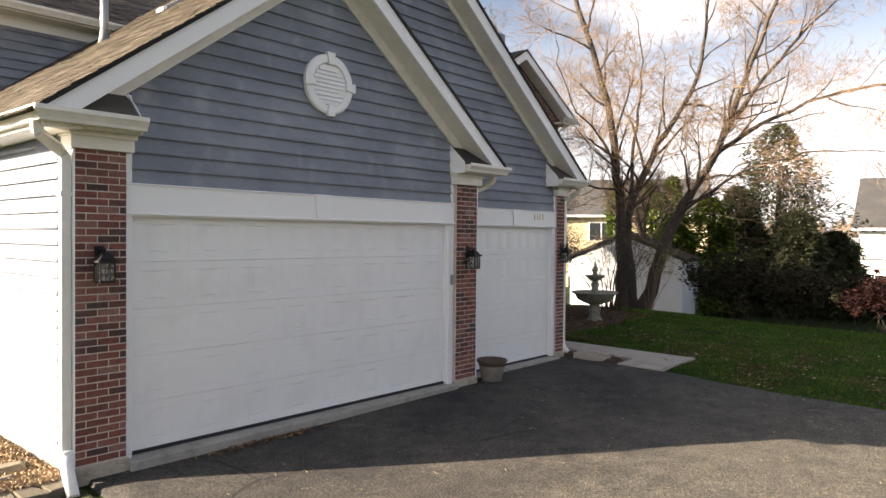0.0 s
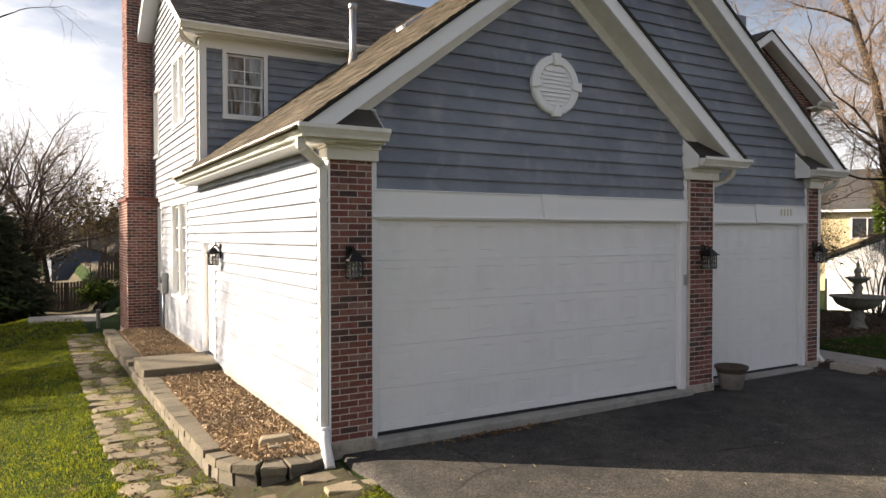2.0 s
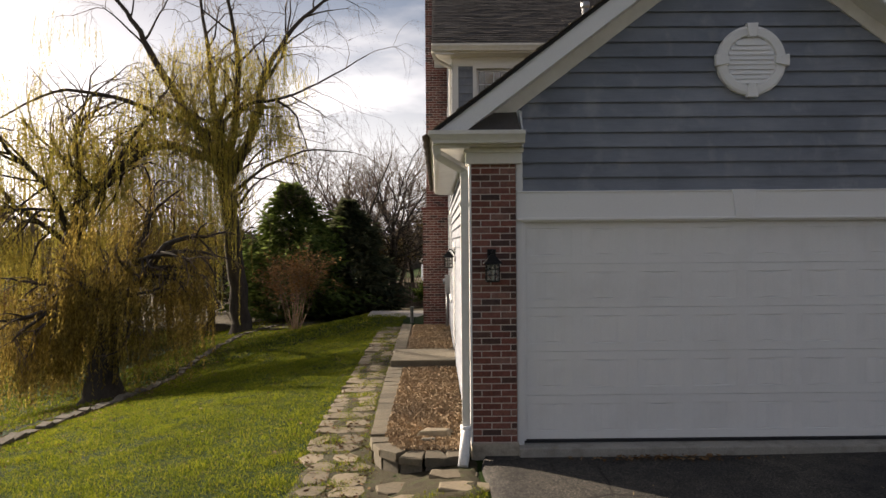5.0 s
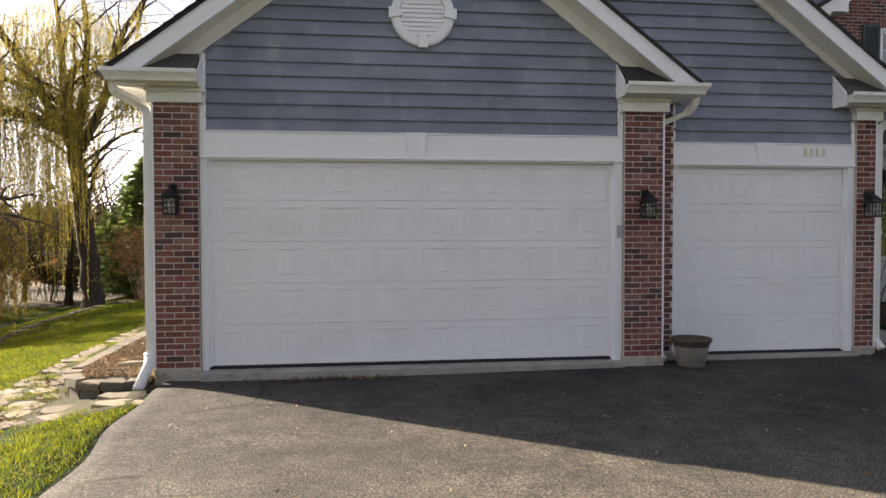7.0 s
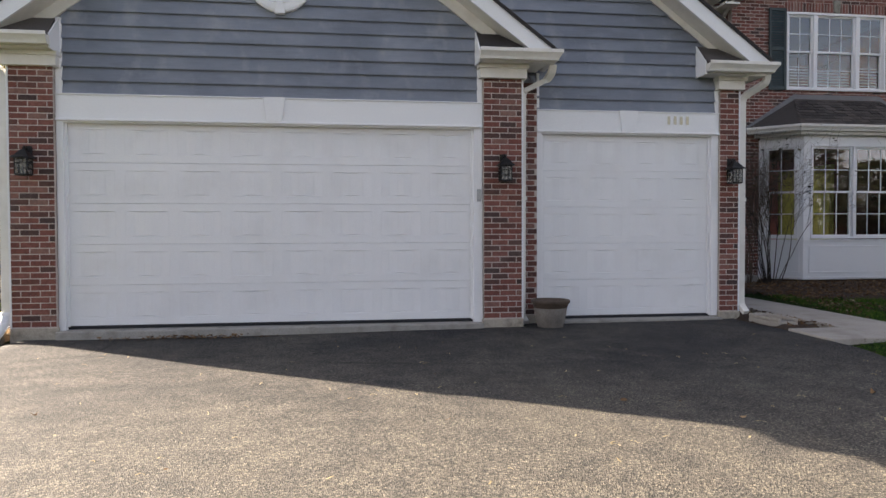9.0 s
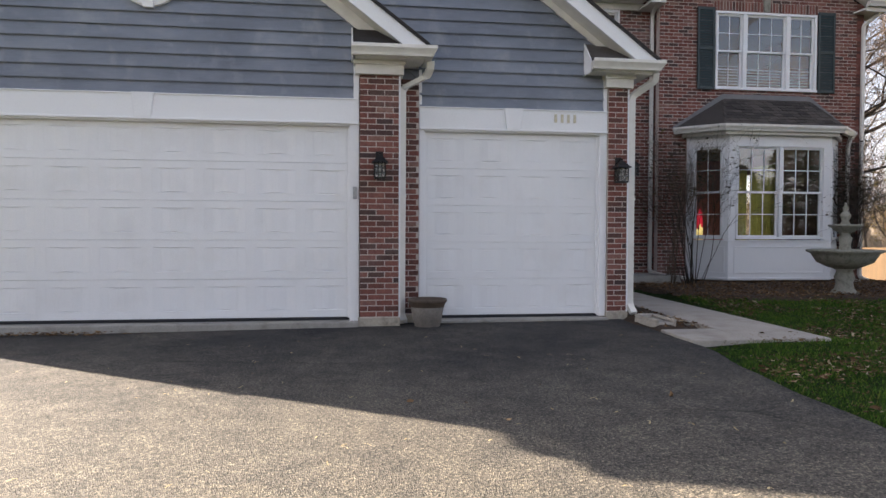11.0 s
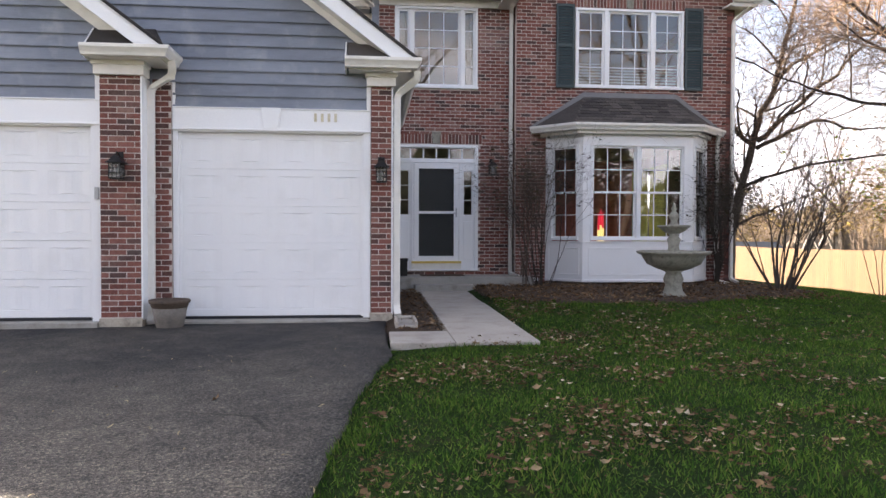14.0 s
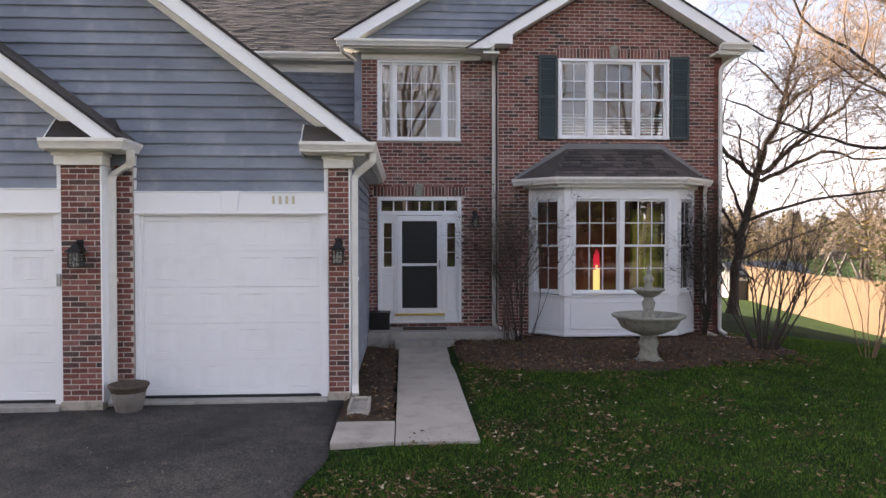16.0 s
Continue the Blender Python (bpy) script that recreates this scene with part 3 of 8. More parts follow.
def rake_trim(name, x0, z0, x1, z1, y, wall_y, label, low=3.33, frieze=0.0):
    """A sloping fascia board with its soffit, the frieze board on the wall and the dark shingle edge that laps over it."""
    g = Geo()
    d = 0.035

    def foot(drop):
        return x0 + (x1 - x0) * (low + drop - z0) / (z1 - z0)

    def band(geo, y0, deep, a, b):
        geo.prism([(foot(a), y0, low), (x1, y0, z1 - a), (x1, y0, z1 - b), (foot(b), y0, low)], (0, deep, 0))

    band(g, y, d, 0.0, FASCIA)
    ob = structure(name, g, TRIM, label, "trim", 0.003)
    s = Geo()
    band(s, y + d, wall_y - y - d, FASCIA - 0.03, FASCIA - 0.01)
    part("soffit", s, CREAM, ob, "cream painted soffit under the eave")
    if frieze:
        f = Geo()
        band(f, wall_y - 0.045, 0.043, FASCIA - 0.012, FASCIA + frieze)
        part("frieze_board", f, CREAM, ob, "cream frieze board under the soffit", 0.003)
    e = Geo()
    band(e, y - 0.022, 0.05, -0.036, 0.004)
    part("shingle_edge", e, ROOF_EDGE, ob, "dark shingle edge over the rake")
    return ob


rake_trim("rake_board", TIP1, ZT1, C1, ZT1 + S1 * (C1 - TIP1), -0.36, 0.0, "white sloping rake board on the garage gable", 3.33, 0.15)
rake_trim("rake_board", 2 * C1 - TIP1, ZT1, C1, ZT1 + S1 * (C1 - TIP1), -0.36, 0.0, "white sloping rake board on the garage gable", 3.33, 0.15)
rake_trim("rake_board", TIP2, ZT2, RX, ZT2 + S2 * (TIP2 - RX), -0.06, yB, "white sloping rake board on the single bay gable", 3.33, 0.085)


def roof_slab(name, corners, thick, material, label):
    a, b, c = (Vector(p) for p in corners[:3])
    n = (b - a).cross(c - a).normalized()
    if n.z < 0:
        n = -n
    return structure(name, Geo().prism(corners, n * thick), material, label, "roof")


E0 = -0.98
zl = slope_line(TIP1, ZT1, S1)
garage_roof = roof_slab("roof_garage", [(E0, -0.38, zl(E0)), (C1, -0.38, zl(C1)), (C1, -0.08, zl(C1)), (RX, -0.08, zl(RX)), (RX, 6.6, zl(RX)), (E0, 6.6, zl(E0))], 0.03, ROOF_TAN, "weathered tan asphalt shingle roof over the garage")
k = math.hypot(1, S1)
up = Vector((1, 0, S1)).normalized()
nrm = Vector((-S1, 0, 1)).normalized() * 0.032
shingles(garage_roof, Vector((E0 - 0.03, -0.40, zl(E0 - 0.03))) + nrm, (0, 1, 0), up, lambda s: (0.0, 7.05) if s / k < C1 - E0 else (0.3, 7.05), (RX - E0) * k, ROOF_TAN, near=260)
zr = slope_line(2 * C1 - TIP1, ZT1, -S1)
roof_slab("roof_garage_gable", [(C1, -0.38, zr(C1)), (5.60, -0.38, zr(5.60)), (5.60, 0.28, zr(5.60)), (C1, 0.28, zr(C1))], 0.035, ROOF_DARK, "dark shingle slope beside the garage gable")
z2 = slope_line(TIP2, ZT2, -S2)
roof_slab("roof_garage_single", [(RX, -0.08, z2(RX)), (8.60, -0.08, z2(8.60)), (8.60, 5.2, z2(8.60)), (RX, 8.0, z2(RX))], 0.035, ROOF_DARK, "dark shingle slope over the single garage bay")


def cornice(x0, x1, px0, px1, yf, wall_y, wrap):
    """The boxed return of the eave over a pillar: frieze, soffit box and a little shingled roof."""
    g = Geo()
    g.box(px0 - 0.05, yf - 0.05, 3.035, px1 + 0.05, wall_y + 0.1, 3.2)
    g.box(px0 - 0.07, yf - 0.075, 3.15, px1 + 0.07, wall_y + 0.1, 3.198)
    ob = structure("cornice", g, CREAM, "cream boxed eave return on a brick pillar", "cornice", 0.004)
    s = Geo()
    s.box(x0 + 0.03, yf - 0.212, 3.2, x1 - 0.008, wall_y - 0.002, 3.324)
    if not wrap:
        s.box(px1 + 0.055, wall_y - 0.001, 3.2, x1 - 0.03, wall_y + 0.25, 3.30)
    part("soffit_box", s, CREAM, ob)
    r = Geo()
    xl = TIP1 + 0.06 if wrap else x0
    xu = TIP1 + (3.62 - ZT1) / S1 + 0.05 if wrap else x0 + 0.004
    r.hexa([(xl, yf - 0.235, 3.325), (x1, yf - 0.235, 3.325), (x1, wall_y, 3.325), (xl, wall_y, 3.325),
            (xl + 0.01, yf - 0.235, 3.335), (x1 - 0.01, yf - 0.235, 3.335), (x1 - (0.14 if not wrap else 0.03), wall_y - 0.001, 3.62), (xu, wall_y - 0.001, 3.62)])
    part("return_roof", r, ROOF_DARK, ob, "small dark shingled return roof")
    e = Geo()
    xe = x1 + 0.002 if wrap else x0 - 0.018
    e.prism([(xe, yf - 0.205, 3.19), (xe, wall_y - 0.016, 3.19), (xe, wall_y - 0.016, 3.61), (xe, yf - 0.205, 3.35)], (0.016, 0, 0))
    part("end_board", e, TRIM, ob, "white end board of the eave return")
    return ob


cornice(-0.90, -0.035, -0.545, -0.07, -0.09, 0.0, True)
cornice(4.735, 5.585, 4.81, 5.29, -0.09, 0.0, False)
cornice(7.735, 8.56, 8.04, 8.31, 0.21, yB, False)
gutter([(-0.86, 6.75), (-0.86, -0.305), (-0.012, -0.305)], 3.215, -1, "cream metal gutter along the garage eave")
gutter([(4.712, -0.305), (5.585, -0.305), (5.585, 0.20)], 3.205, -1, "cream metal gutter over the middle pillar")
gutter([(7.72, -0.005), (8.55, -0.005), (8.55, 5.08)], 3.215, -1, "cream metal gutter along the single bay eave")
g = Geo()
g.box(-0.86, -0.30, 3.18, -0.56, 6.6, 3.215)
g.box(-0.875, -0.30, 3.18, -0.858, 6.6, 3.345)
structure("soffit_garage", g, CREAM, "cream soffit under the garage eave", "soffit")
g = Geo()
g.box(8.31, 0.0, 3.18, 8.55, 5.1, 3.215)
g.box(8.53, 0.0, 3.18, 8.552, 5.1, 3.37)
structure("soffit_single", g, CREAM, "cream soffit under the single bay eave", "soffit")


# brick pillars
def pillar(x0, x1, yf, label, side):
    g = Geo()
    g.box(x0 + 0.006, yf + 0.012, 0.115, x1 - 0.006, yf + 0.34, 3.035)
    ob = structure("brick_pillar", g, MORTAR, label, "pillar")
    bricks(ob, front(yf + 0.012), lambda z: (x0, x1), 0.125, 3.035, BRICK)
    f = Geo()
    f.box(x0 - 0.012, yf - 0.016, -0.25, x1 + 0.012, yf + 0.34, 0.118)
    part("plinth", f, PLINTH, ob, "stained concrete footing", 0.008)
    if side:
        b = Geo()
        xs = x0 - 0.016 if side < 0 else x1 - 0.004
        b.box(xs, yf + 0.004, 0.095, xs + 0.02, yf + 0.30, 3.035)
        part("side_board", b, TRIM, ob, "white painted side board")
    return ob


pillar(-0.545, -0.07, -0.09, "red brick pillar at the garage corner", -1)
pillar(4.81, 5.29, -0.09, "red brick pillar between the garage doors", 1)
pillar(5.33, 5.565, 0.21, "narrow red brick return beside the single door", 0)
pillar(8.04, 8.31, 0.21, "red brick pillar beside the single garage door", 1)


# garage doors
def garage_door(x0, x1, z0, z1, y, cols, label):
    ob = thing("garage_door", ((x0 + x1) / 2, y, z0), label, "garage door", "garage doors")
    rows, pl = 5, front(y)
    h = (z1 - z0 - 0.02) / rows
    for r in range(rows):
        a, b = z0 + 0.02 + r * h, z0 + 0.02 + (r + 1) * h - 0.005
        g = Geo()
        P = pl.p
        us = [x0 - 0.02]
        w = (x1 - x0) / cols
        for c in range(cols):
            us += [x0 + c * w + 0.055, x0 + (c + 1) * w - 0.055]
        us.append(x1 + 0.02)
        lo, hi = a + 0.085, b - 0.085
        for i in range(len(us) - 1):
            if i % 2 == 0:
                g.add([P(us[i], 0, a), P(us[i + 1], 0, a), P(us[i + 1], 0, b), P(us[i], 0, b)], [(0, 1, 2, 3)])
                continue
            u0, u1 = us[i], us[i + 1]
            g.add([P(u0, 0, a), P(u1, 0, a), P(u1, 0, lo), P(u0, 0, lo)], [(0, 1, 2, 3)])
            g.add([P(u0, 0, hi), P(u1, 0, hi), P(u1, 0, b), P(u0, 0, b)], [(0, 1, 2, 3)])
            ring = lambda k, e, d: [P(u0 + e, d, lo + k), P(u1 - e, d, lo + k), P(u1 - e, d, hi - k), P(u0 + e, d, hi - k)]
            v = ring(0, 0, 0) + ring(0.004, 0.09, -0.011) + ring(0.012, 0.12, -0.011) + ring(0.021, 0.20, -0.002)
            g.add(v, [(j * 4 + i2, j * 4 + (i2 + 1) % 4, j * 4 + 4 + (i2 + 1) % 4, j * 4 + 4 + i2) for j in range(3) for i2 in range(4)] + [(12, 13, 14, 15)])
        # folded edges of the section
        g.add([P(us[0], 0, a), P(us[-1], 0, a), P(us[-1], -0.04, a - 0.004), P(us[0], -0.04, a - 0.004)], [(0, 1, 2, 3)])
        g.add([P(us[0], 0, b), P(us[-1], 0, b), P(us[-1], -0.012, b + 0.003), P(us[0], -0.012, b + 0.003), P(us[-1], -0.012, b + 0.01), P(us[0], -0.012, b + 0.01)], [(0, 1, 2, 3), (3, 2, 4, 5)])
        part("door_section", g, DOOR, ob, normals=False)
    g = Geo()
    pl.box(g, x0 - 0.02, x1 + 0.02, z0 - 0.02, z0 + 0.014, -0.035, 0.002)
    part("bottom_seal", g, SEAL, ob, "black rubber bottom seal", 0.004)
    return ob


garage_door(0.0, 4.70, 0.10, 2.455, 0.045, 8, "white panelled double garage door, closed")
garage_door(5.63, 7.945, 0.07, 2.44, 0.325, 4, "white panelled single garage door, closed")


def door_surround(x0, x1, h0, h1, y, z_top, key, label, sill):
    """Jamb boards, the flat header with its drip strip and keystone."""
    pl = front(y)
    g = Geo()
    pl.box(g, h0, x0 + 0.004, 0.06, 2.46, -0.07, 0.03)
    pl.box(g, x1 - 0.004, h1, 0.06, 2.46, -0.07, 0.03)
    pl.box(g, x0, x0 + 0.03, sill, 2.44, -0.045, -0.02)
    pl.box(g, x1 - 0.03, x1, sill, 2.44, -0.045, -0.02)
    pl.box(g, x0, x1, 2.43, 2.462, -0.07, 0.03)
    ob = structure("trim_garage_door", g, TRIM, label, "trim", 0.004)
    b = Geo()
    pl.box(b, h0, h1, 2.468, z_top - 0.012, 0.0, 0.042)
    pl.box(b, h0, h1, 2.448, 2.474, 0.0, 0.062)
    pl.box(b, h0, h1, z_top - 0.016, z_top, 0.0, 0.055)
    part("header_board", b, TRIM, ob, "flat white header board", 0.004)
    s = Geo()
    pl.poly(s, [(key - 0.09, 2.47), (key + 0.09, 2.47), (key + 0.125, z_top + 0.004), (key - 0.125, z_top + 0.004)], 0.04, 0.064)
    part("keystone", s, TRIM, ob, "white trapezoid keystone", 0.004)
    return ob


door_surround(0.0, 4.70, -0.068, 4.808, 0.0, 2.755, 2.33, "white trim round the double garage door", 0.11)
door_surround(5.63, 7.945, 5.567, 8.038, yB, 2.737, 6.78, "white trim round the single garage door", 0.08)
# trim strips beside the siding
g = Geo()
fA.box(g, -0.068, 0.004, 2.758, 3.6, 0.0, 0.03)
fA.box(g, 4.742, 4.808, 2.758, 3.5, 0.0, 0.03)
fB.box(g, 5.565, 5.60, 2.74, 3.35, 0.0, 0.03)
fB.box(g, 7.985, 8.038, 2.74, 3.5, 0.0, 0.03)
structure("trim_siding", g, TRIM, "white corner strips at the ends of the siding", "trim", 0.003)

# concrete sills under the doors
g = Geo()
g.box(-0.06, -0.17, -0.2, 4.80, 0.3, 0.078)
structure("garage_sill", g, CONCRETE, "stained concrete sill of the double garage", "sill", 0.012)
g = Geo()
g.box(5.57, 0.10, -0.2, 8.03, 0.6, 0.05)
structure("garage_sill_single", g, CONCRETE, "stained concrete sill of the single garage", "sill", 0.012)


# opener key pad
g = Geo()
g.box(4.735, -0.055, 1.55, 4.785, -0.03, 1.70)
pad = thing("key_pad", (4.76, -0.04, 1.55), "small grey garage opener keypad on the jamb", "keypad")
part("case", g, GALV, pad, "", 0.006)


# gable vent
def round_vent(x, z, y, r):
    ob = thing("gable_vent", (x, y, z), "round white louvred gable vent with four keystones", "vent")
    pl = front(y)
    ring = Geo()
    n = 40
    q = lambda rad, d: [pl.p(x + rad * math.cos(2 * math.pi * i / n), d, z + rad * math.sin(2 * math.pi * i / n)) for i in range(n)]
    prof = [(r, 0.0), (r, 0.05), (r * 0.93, 0.062), (r * 0.74, 0.062), (r * 0.71, 0.05), (r * 0.71, 0.0)]
    v = [p for rad, d in prof for p in q(rad, d)]
    ring.add(v, [(j * n + i, j * n + (i + 1) % n, (j + 1) * n + (i + 1) % n, (j + 1) * n + i) for j in range(len(prof) - 1) for i in range(n)], False)
    part("ring", ring, TRIM, ob)
    back = Geo()
    back.add(q(r * 0.72, 0.024), [tuple(range(n))])
    part("backing", back, CREAM, ob)
    for i in range(9):
        zz = z - 0.62 * r + (i + 0.5) * 1.24 * r / 9
        hw = math.sqrt(max(0.01, (0.71 * r) ** 2 - (zz - z) ** 2))
        s = Geo()
        P = pl.p
        hh = 0.042
        s.hexa([P(x - hw, 0.056, zz - hh), P(x + hw, 0.056, zz - hh), P(x + hw, 0.046, zz - hh), P(x - hw, 0.046, zz - hh),
                P(x - hw, 0.03, zz + hh), P(x + hw, 0.03, zz + hh), P(x + hw, 0.022, zz + hh), P(x - hw, 0.022, zz + hh)])
        part("slat", s, TRIM, ob)
    for i in range(4):
        a = math.pi / 2 * i
        ca, sa = math.cos(a), math.sin(a)
        pts = [(r * 0.66, -0.035), (r * 1.06, -0.062), (r * 1.06, 0.062), (r * 0.66, 0.035)]
        s = Geo()
        pl.poly(s, [(x + u * ca - w * sa, z + u * sa + w * ca) for u, w in pts], 0.03, 0.085)
        part("keystone", s, TRIM, ob, "", 0.004)


round_vent(2.41, 4.105, -0.02, 0.365)

# ---- main house shell ----
HX = -0.56
LY = 6.35
side_holes = [(5.2, 6.1, 0.1, 2.16), (7.66, 9.42, 0.95, 2.96), (10.9, 11.5, 0.95, 2.96), (7.75, 9.2, 4.55, 5.98), (11.25, 12.05, 4.2, 5.84)]
MS, MC, ME = 0.60, 10.2, 5.99


def side_reach(z):
    if z < 3.17:
        return 0.2, 14.05
    if z < ME:
        return LY + 0.02, 14.05
    return LY + (z - ME) / MS, 2 * MC - LY - (z - ME) / MS


lf = left(HX)
g = Geo()
wall_boxes(g, lf, 0.05, LY, 0.12, 3.2, side_holes, -0.14, -0.002)
wall_boxes(g, lf, LY, 14.05, 0.12, ME, side_holes, -0.14, -0.002)
lf.poly(g, [(LY, ME), (14.05, ME), (MC, ME + MS * (MC - LY))], -0.14, -0.002)
side_wall = structure("wall_side", g, SIDING, "sunlit lapped siding side wall of garage and house", "wall")
siding(side_wall, lf, side_reach, 0.15, 8.2, SIDING, 0.155, side_holes)
g = Geo()
lf.box(g, 0.0, 14.05, -0.3, 0.145, -0.12, -0.004)
structure("foundation_side", g, CONCRETE, "cream painted concrete foundation strip", "foundation")

fL = front(LY)
uw_hole = (-0.10, 0.585, 4.49, 5.63)
g = Geo()
wall_boxes(g, fL, HX, 8.2, 3.0, ME, [uw_hole], -0.14, -0.002)
upper_wall = structure("wall_upper_front", g, SIDING, "blue-grey lapped siding upper wall behind the garage roof", "wall")
siding(upper_wall, fL, lambda z: (HX + 0.1, 8.18), 3.3, 5.80, SIDING, 0.155, [uw_hole])
g = Geo()
fL.box(g, HX - 0.024, HX + 0.1, 3.2, 5.80, 0.0, 0.03)
lf.box(g, LY - 0.03, LY + 0.1, 3.25, 5.85, 0.0, 0.03)
fL.box(g, HX, 8.18, 5.68, 5.86, 0.0, 0.035)
structure("corner_board", g, TRIM, "white corner boards and frieze of the house", "trim", 0.003)
g = Geo()
g.box(HX - 0.36, 6.02, 5.855, 8.0, LY + 0.05, 5.885)
g.box(HX - 0.36, 6.0, 5.855, 8.0, 6.022, 6.0)
g.box(HX - 0.36, LY, 5.855, HX, LY + 0.5, 5.885)
structure("soffit_house", g, CREAM, "cream soffit and fascia of the main house eave", "soffit")
gutter([(HX - 0.42, 6.0), (7.95, 6.0)], 5.88, -1, "cream metal gutter on the main house eave")
zm = lambda y: ME + 0.02 + MS * (y - 6.0)
for side, y0 in ((1, 5.98), (-1, 2 * MC - 5.98)):
    g = Geo()
    x = HX - 0.38
    g.prism([(x, y0, zm(5.98)), (x, MC, zm(MC)), (x, MC, zm(MC) - 0.22), (x, y0, zm(5.98) - 0.16)], (0.035, 0, 0))
    g.prism([(x + 0.035, y0, zm(5.98) - 0.17), (x + 0.035, MC, zm(MC) - 0.22), (x + 0.035, MC, zm(MC) - 0.2), (x + 0.035, y0, zm(5.98) - 0.15)], (0.36, 0, 0))
    structure("rake_board_house", g, TRIM, "white rake board on the house side gable", "trim")
main_roof = roof_slab("roof_house", [(HX - 0.40, 5.96, zm(5.96)), (15.8, 5.96, zm(5.96)), (15.8, MC, zm(MC)), (HX - 0.40, MC, zm(MC))], 0.03, ROOF_DARK, "dark asphalt shingle roof of the main house")
mk = math.hypot(1, MS)
shingles(main_roof, (HX - 0.42, 5.93, zm(5.93) + 0.036), (1, 0, 0), (0, 1, MS), lambda s: (0.0, 9.6), (MC - 5.93) * mk, ROOF_DARK)
roof_slab("roof_house_rear", [(HX - 0.40, MC, zm(MC)), (15.8, MC, zm(MC)), (15.8, 14.4, zm(6.0)), (HX - 0.40, 14.4, zm(6.0))], 0.03, ROOF_DARK, "dark shingle rear slope of the main house")

# right end, rear wall and inside floors
g = Geo()
# opening added on this unseen side to let daylight onto the drapes
wall_boxes(g, right(15.41), 4.84, 14.05, -0.2, 5.95, [(7.6, 9.6, 0.9, 2.7)], -0.16, 0.0)
structure("wall_right_end", g, BRICK, "plain brick end wall of the house", "wall")
g = Geo()
wall_boxes(g, front(14.05), HX, 15.41, -0.2, 5.95, [(12.3, 14.2, 3.9, 5.3)], 0.0, 0.14)
structure("wall_rear", g, PLASTER, "rear wall of the house with window openings", "wall")
g = Geo()
g.box(HX + 0.14, 5.28, 0.30, 15.25, 14.0, 0.36)
g.box(10.95, 4.98, 0.301, 15.25, 5.29, 0.361)
structure("floor_ground", g, WOODFLOOR, "brown wooden floor inside the house", "floor")
g = Geo()
g.box(HX + 0.14, 6.5, 3.15, 8.2, 14.0, 3.4)
g.box(8.2, 5.25, 3.15, 15.25, 14.0, 3.4)
g.box(10.95, 4.97, 3.15, 15.25, 5.25, 3.4)
structure("floor_upper", g, PLASTER, "plain slab between the two storeys", "floor")
g = Geo()
g.box(HX + 0.14, 6.5, 5.86, 8.2, 14.0, 5.92)
g.box(8.2, 5.25, 5.86, 15.25, 14.0, 5.92)
g.box(10.95, 4.97, 5.86, 15.25, 5.25, 5.92)
structure("ceiling_upper", g, PLASTER, "plain ceiling of the upper rooms", "ceiling")
g = Geo()
g.box(10.86, 5.26, 0.36, 10.94, 14.0, 3.15)
g.box(8.2, 7.6, 0.36, 10.86, 7.68, 3.15)
g.box(10.86, 5.26, 3.4, 10.94, 14.0, 5.86)
g.box(8.2, 9.0, 3.4, 15.2, 9.08, 5.86)
g.box(8.12, 5.26, 0.2, 8.2, 7.6, 5.86)
g.box(3.2, 6.5, 3.4, 3.28, 9.5, 5.86)
g.box(HX + 0.2, 9.5, 3.4, 3.28, 9.58, 5.86)
structure("wall_inner", g, PLASTER, "plain inner walls of the house", "wall")
g = Geo()
g.box(10.94, 9.8, 0.36, 15.25, 9.88, 3.15)
structure("wall_room", g, REDWALL, "dark red rear wall of the front room", "wall")

# ---- brick front of the house ----
RY, WY = 5.11, 4.83
fd_hole, w1_hole, w2_hole = (8.497, 10.18, 0.40, 2.94), (8.505, 10.16, 4.05, 5.66), (12.08, 14.33, 4.065, 5.66)
bay_hole = (11.62, 14.70, 0.30, 3.12)
fR, fW = front(RY), front(WY)
g = Geo()
wall_boxes(g, fR, 8.19, 10.89, 0.0, 5.9, [fd_hole, w1_hole], -0.15, -0.012)
recess = structure("wall_entry", g, MORTAR, "dark red brick wall round the front door", "wall")
bricks(recess, Plane((0, RY + 0.012, 0), (1, 0, 0), (0, -1, 0)), lambda z: (8.19, 10.89), 0.12, 5.85, BRICK, [fd_hole, w1_hole],
       lambda u, z: z < 3.4 and u > 10.0 or 2.9 < z < 3.7, 300, upright=[(8.42, 10.26, 2.945, 3.15)])
g = Geo()
fR.poly(g, [(9.26, 2.95), (9.41, 2.95), (9.43, 3.19), (9.24, 3.19)], 0.0, 0.022)
part("keystone", g, CAST, recess, "pale stone keystone over the front door", 0.004)

WT, WZ, WS, WC = 10.56, 5.93, 0.60, 13.15


def wing_reach(z):
    k = max(0.0, (z - WZ + 0.24) / WS)
    return max(10.89, WT + k), min(15.41, 2 * WC - WT - k)


g = Geo()
wall_boxes(g, fW, 10.89, 15.41, 0.0, 5.9, [bay_hole, w2_hole], -0.15, -0.012)
fW.poly(g, [(10.95, 5.9), (15.35, 5.9), (WC, 7.2)], -0.15, -0.012)
wing = structure("wall_wing", g, MORTAR, "dark red brick gabled wing with bay window", "wall")
bay_cut = (11.50, 14.82, 0.0, 3.22)
bricks(wing, Plane((0, WY + 0.012, 0), (1, 0, 0), (0, -1, 0)), wing_reach, 0.12, 7.05, BRICK, [bay_cut, w2_hole],
       lambda u, z: 3.2 < z < 4.05 or 5.9 < z < 6.2, 300, upright=[(12.05, 13.13, 5.665, 5.87), (13.27, 14.36, 5.665, 5.87)])
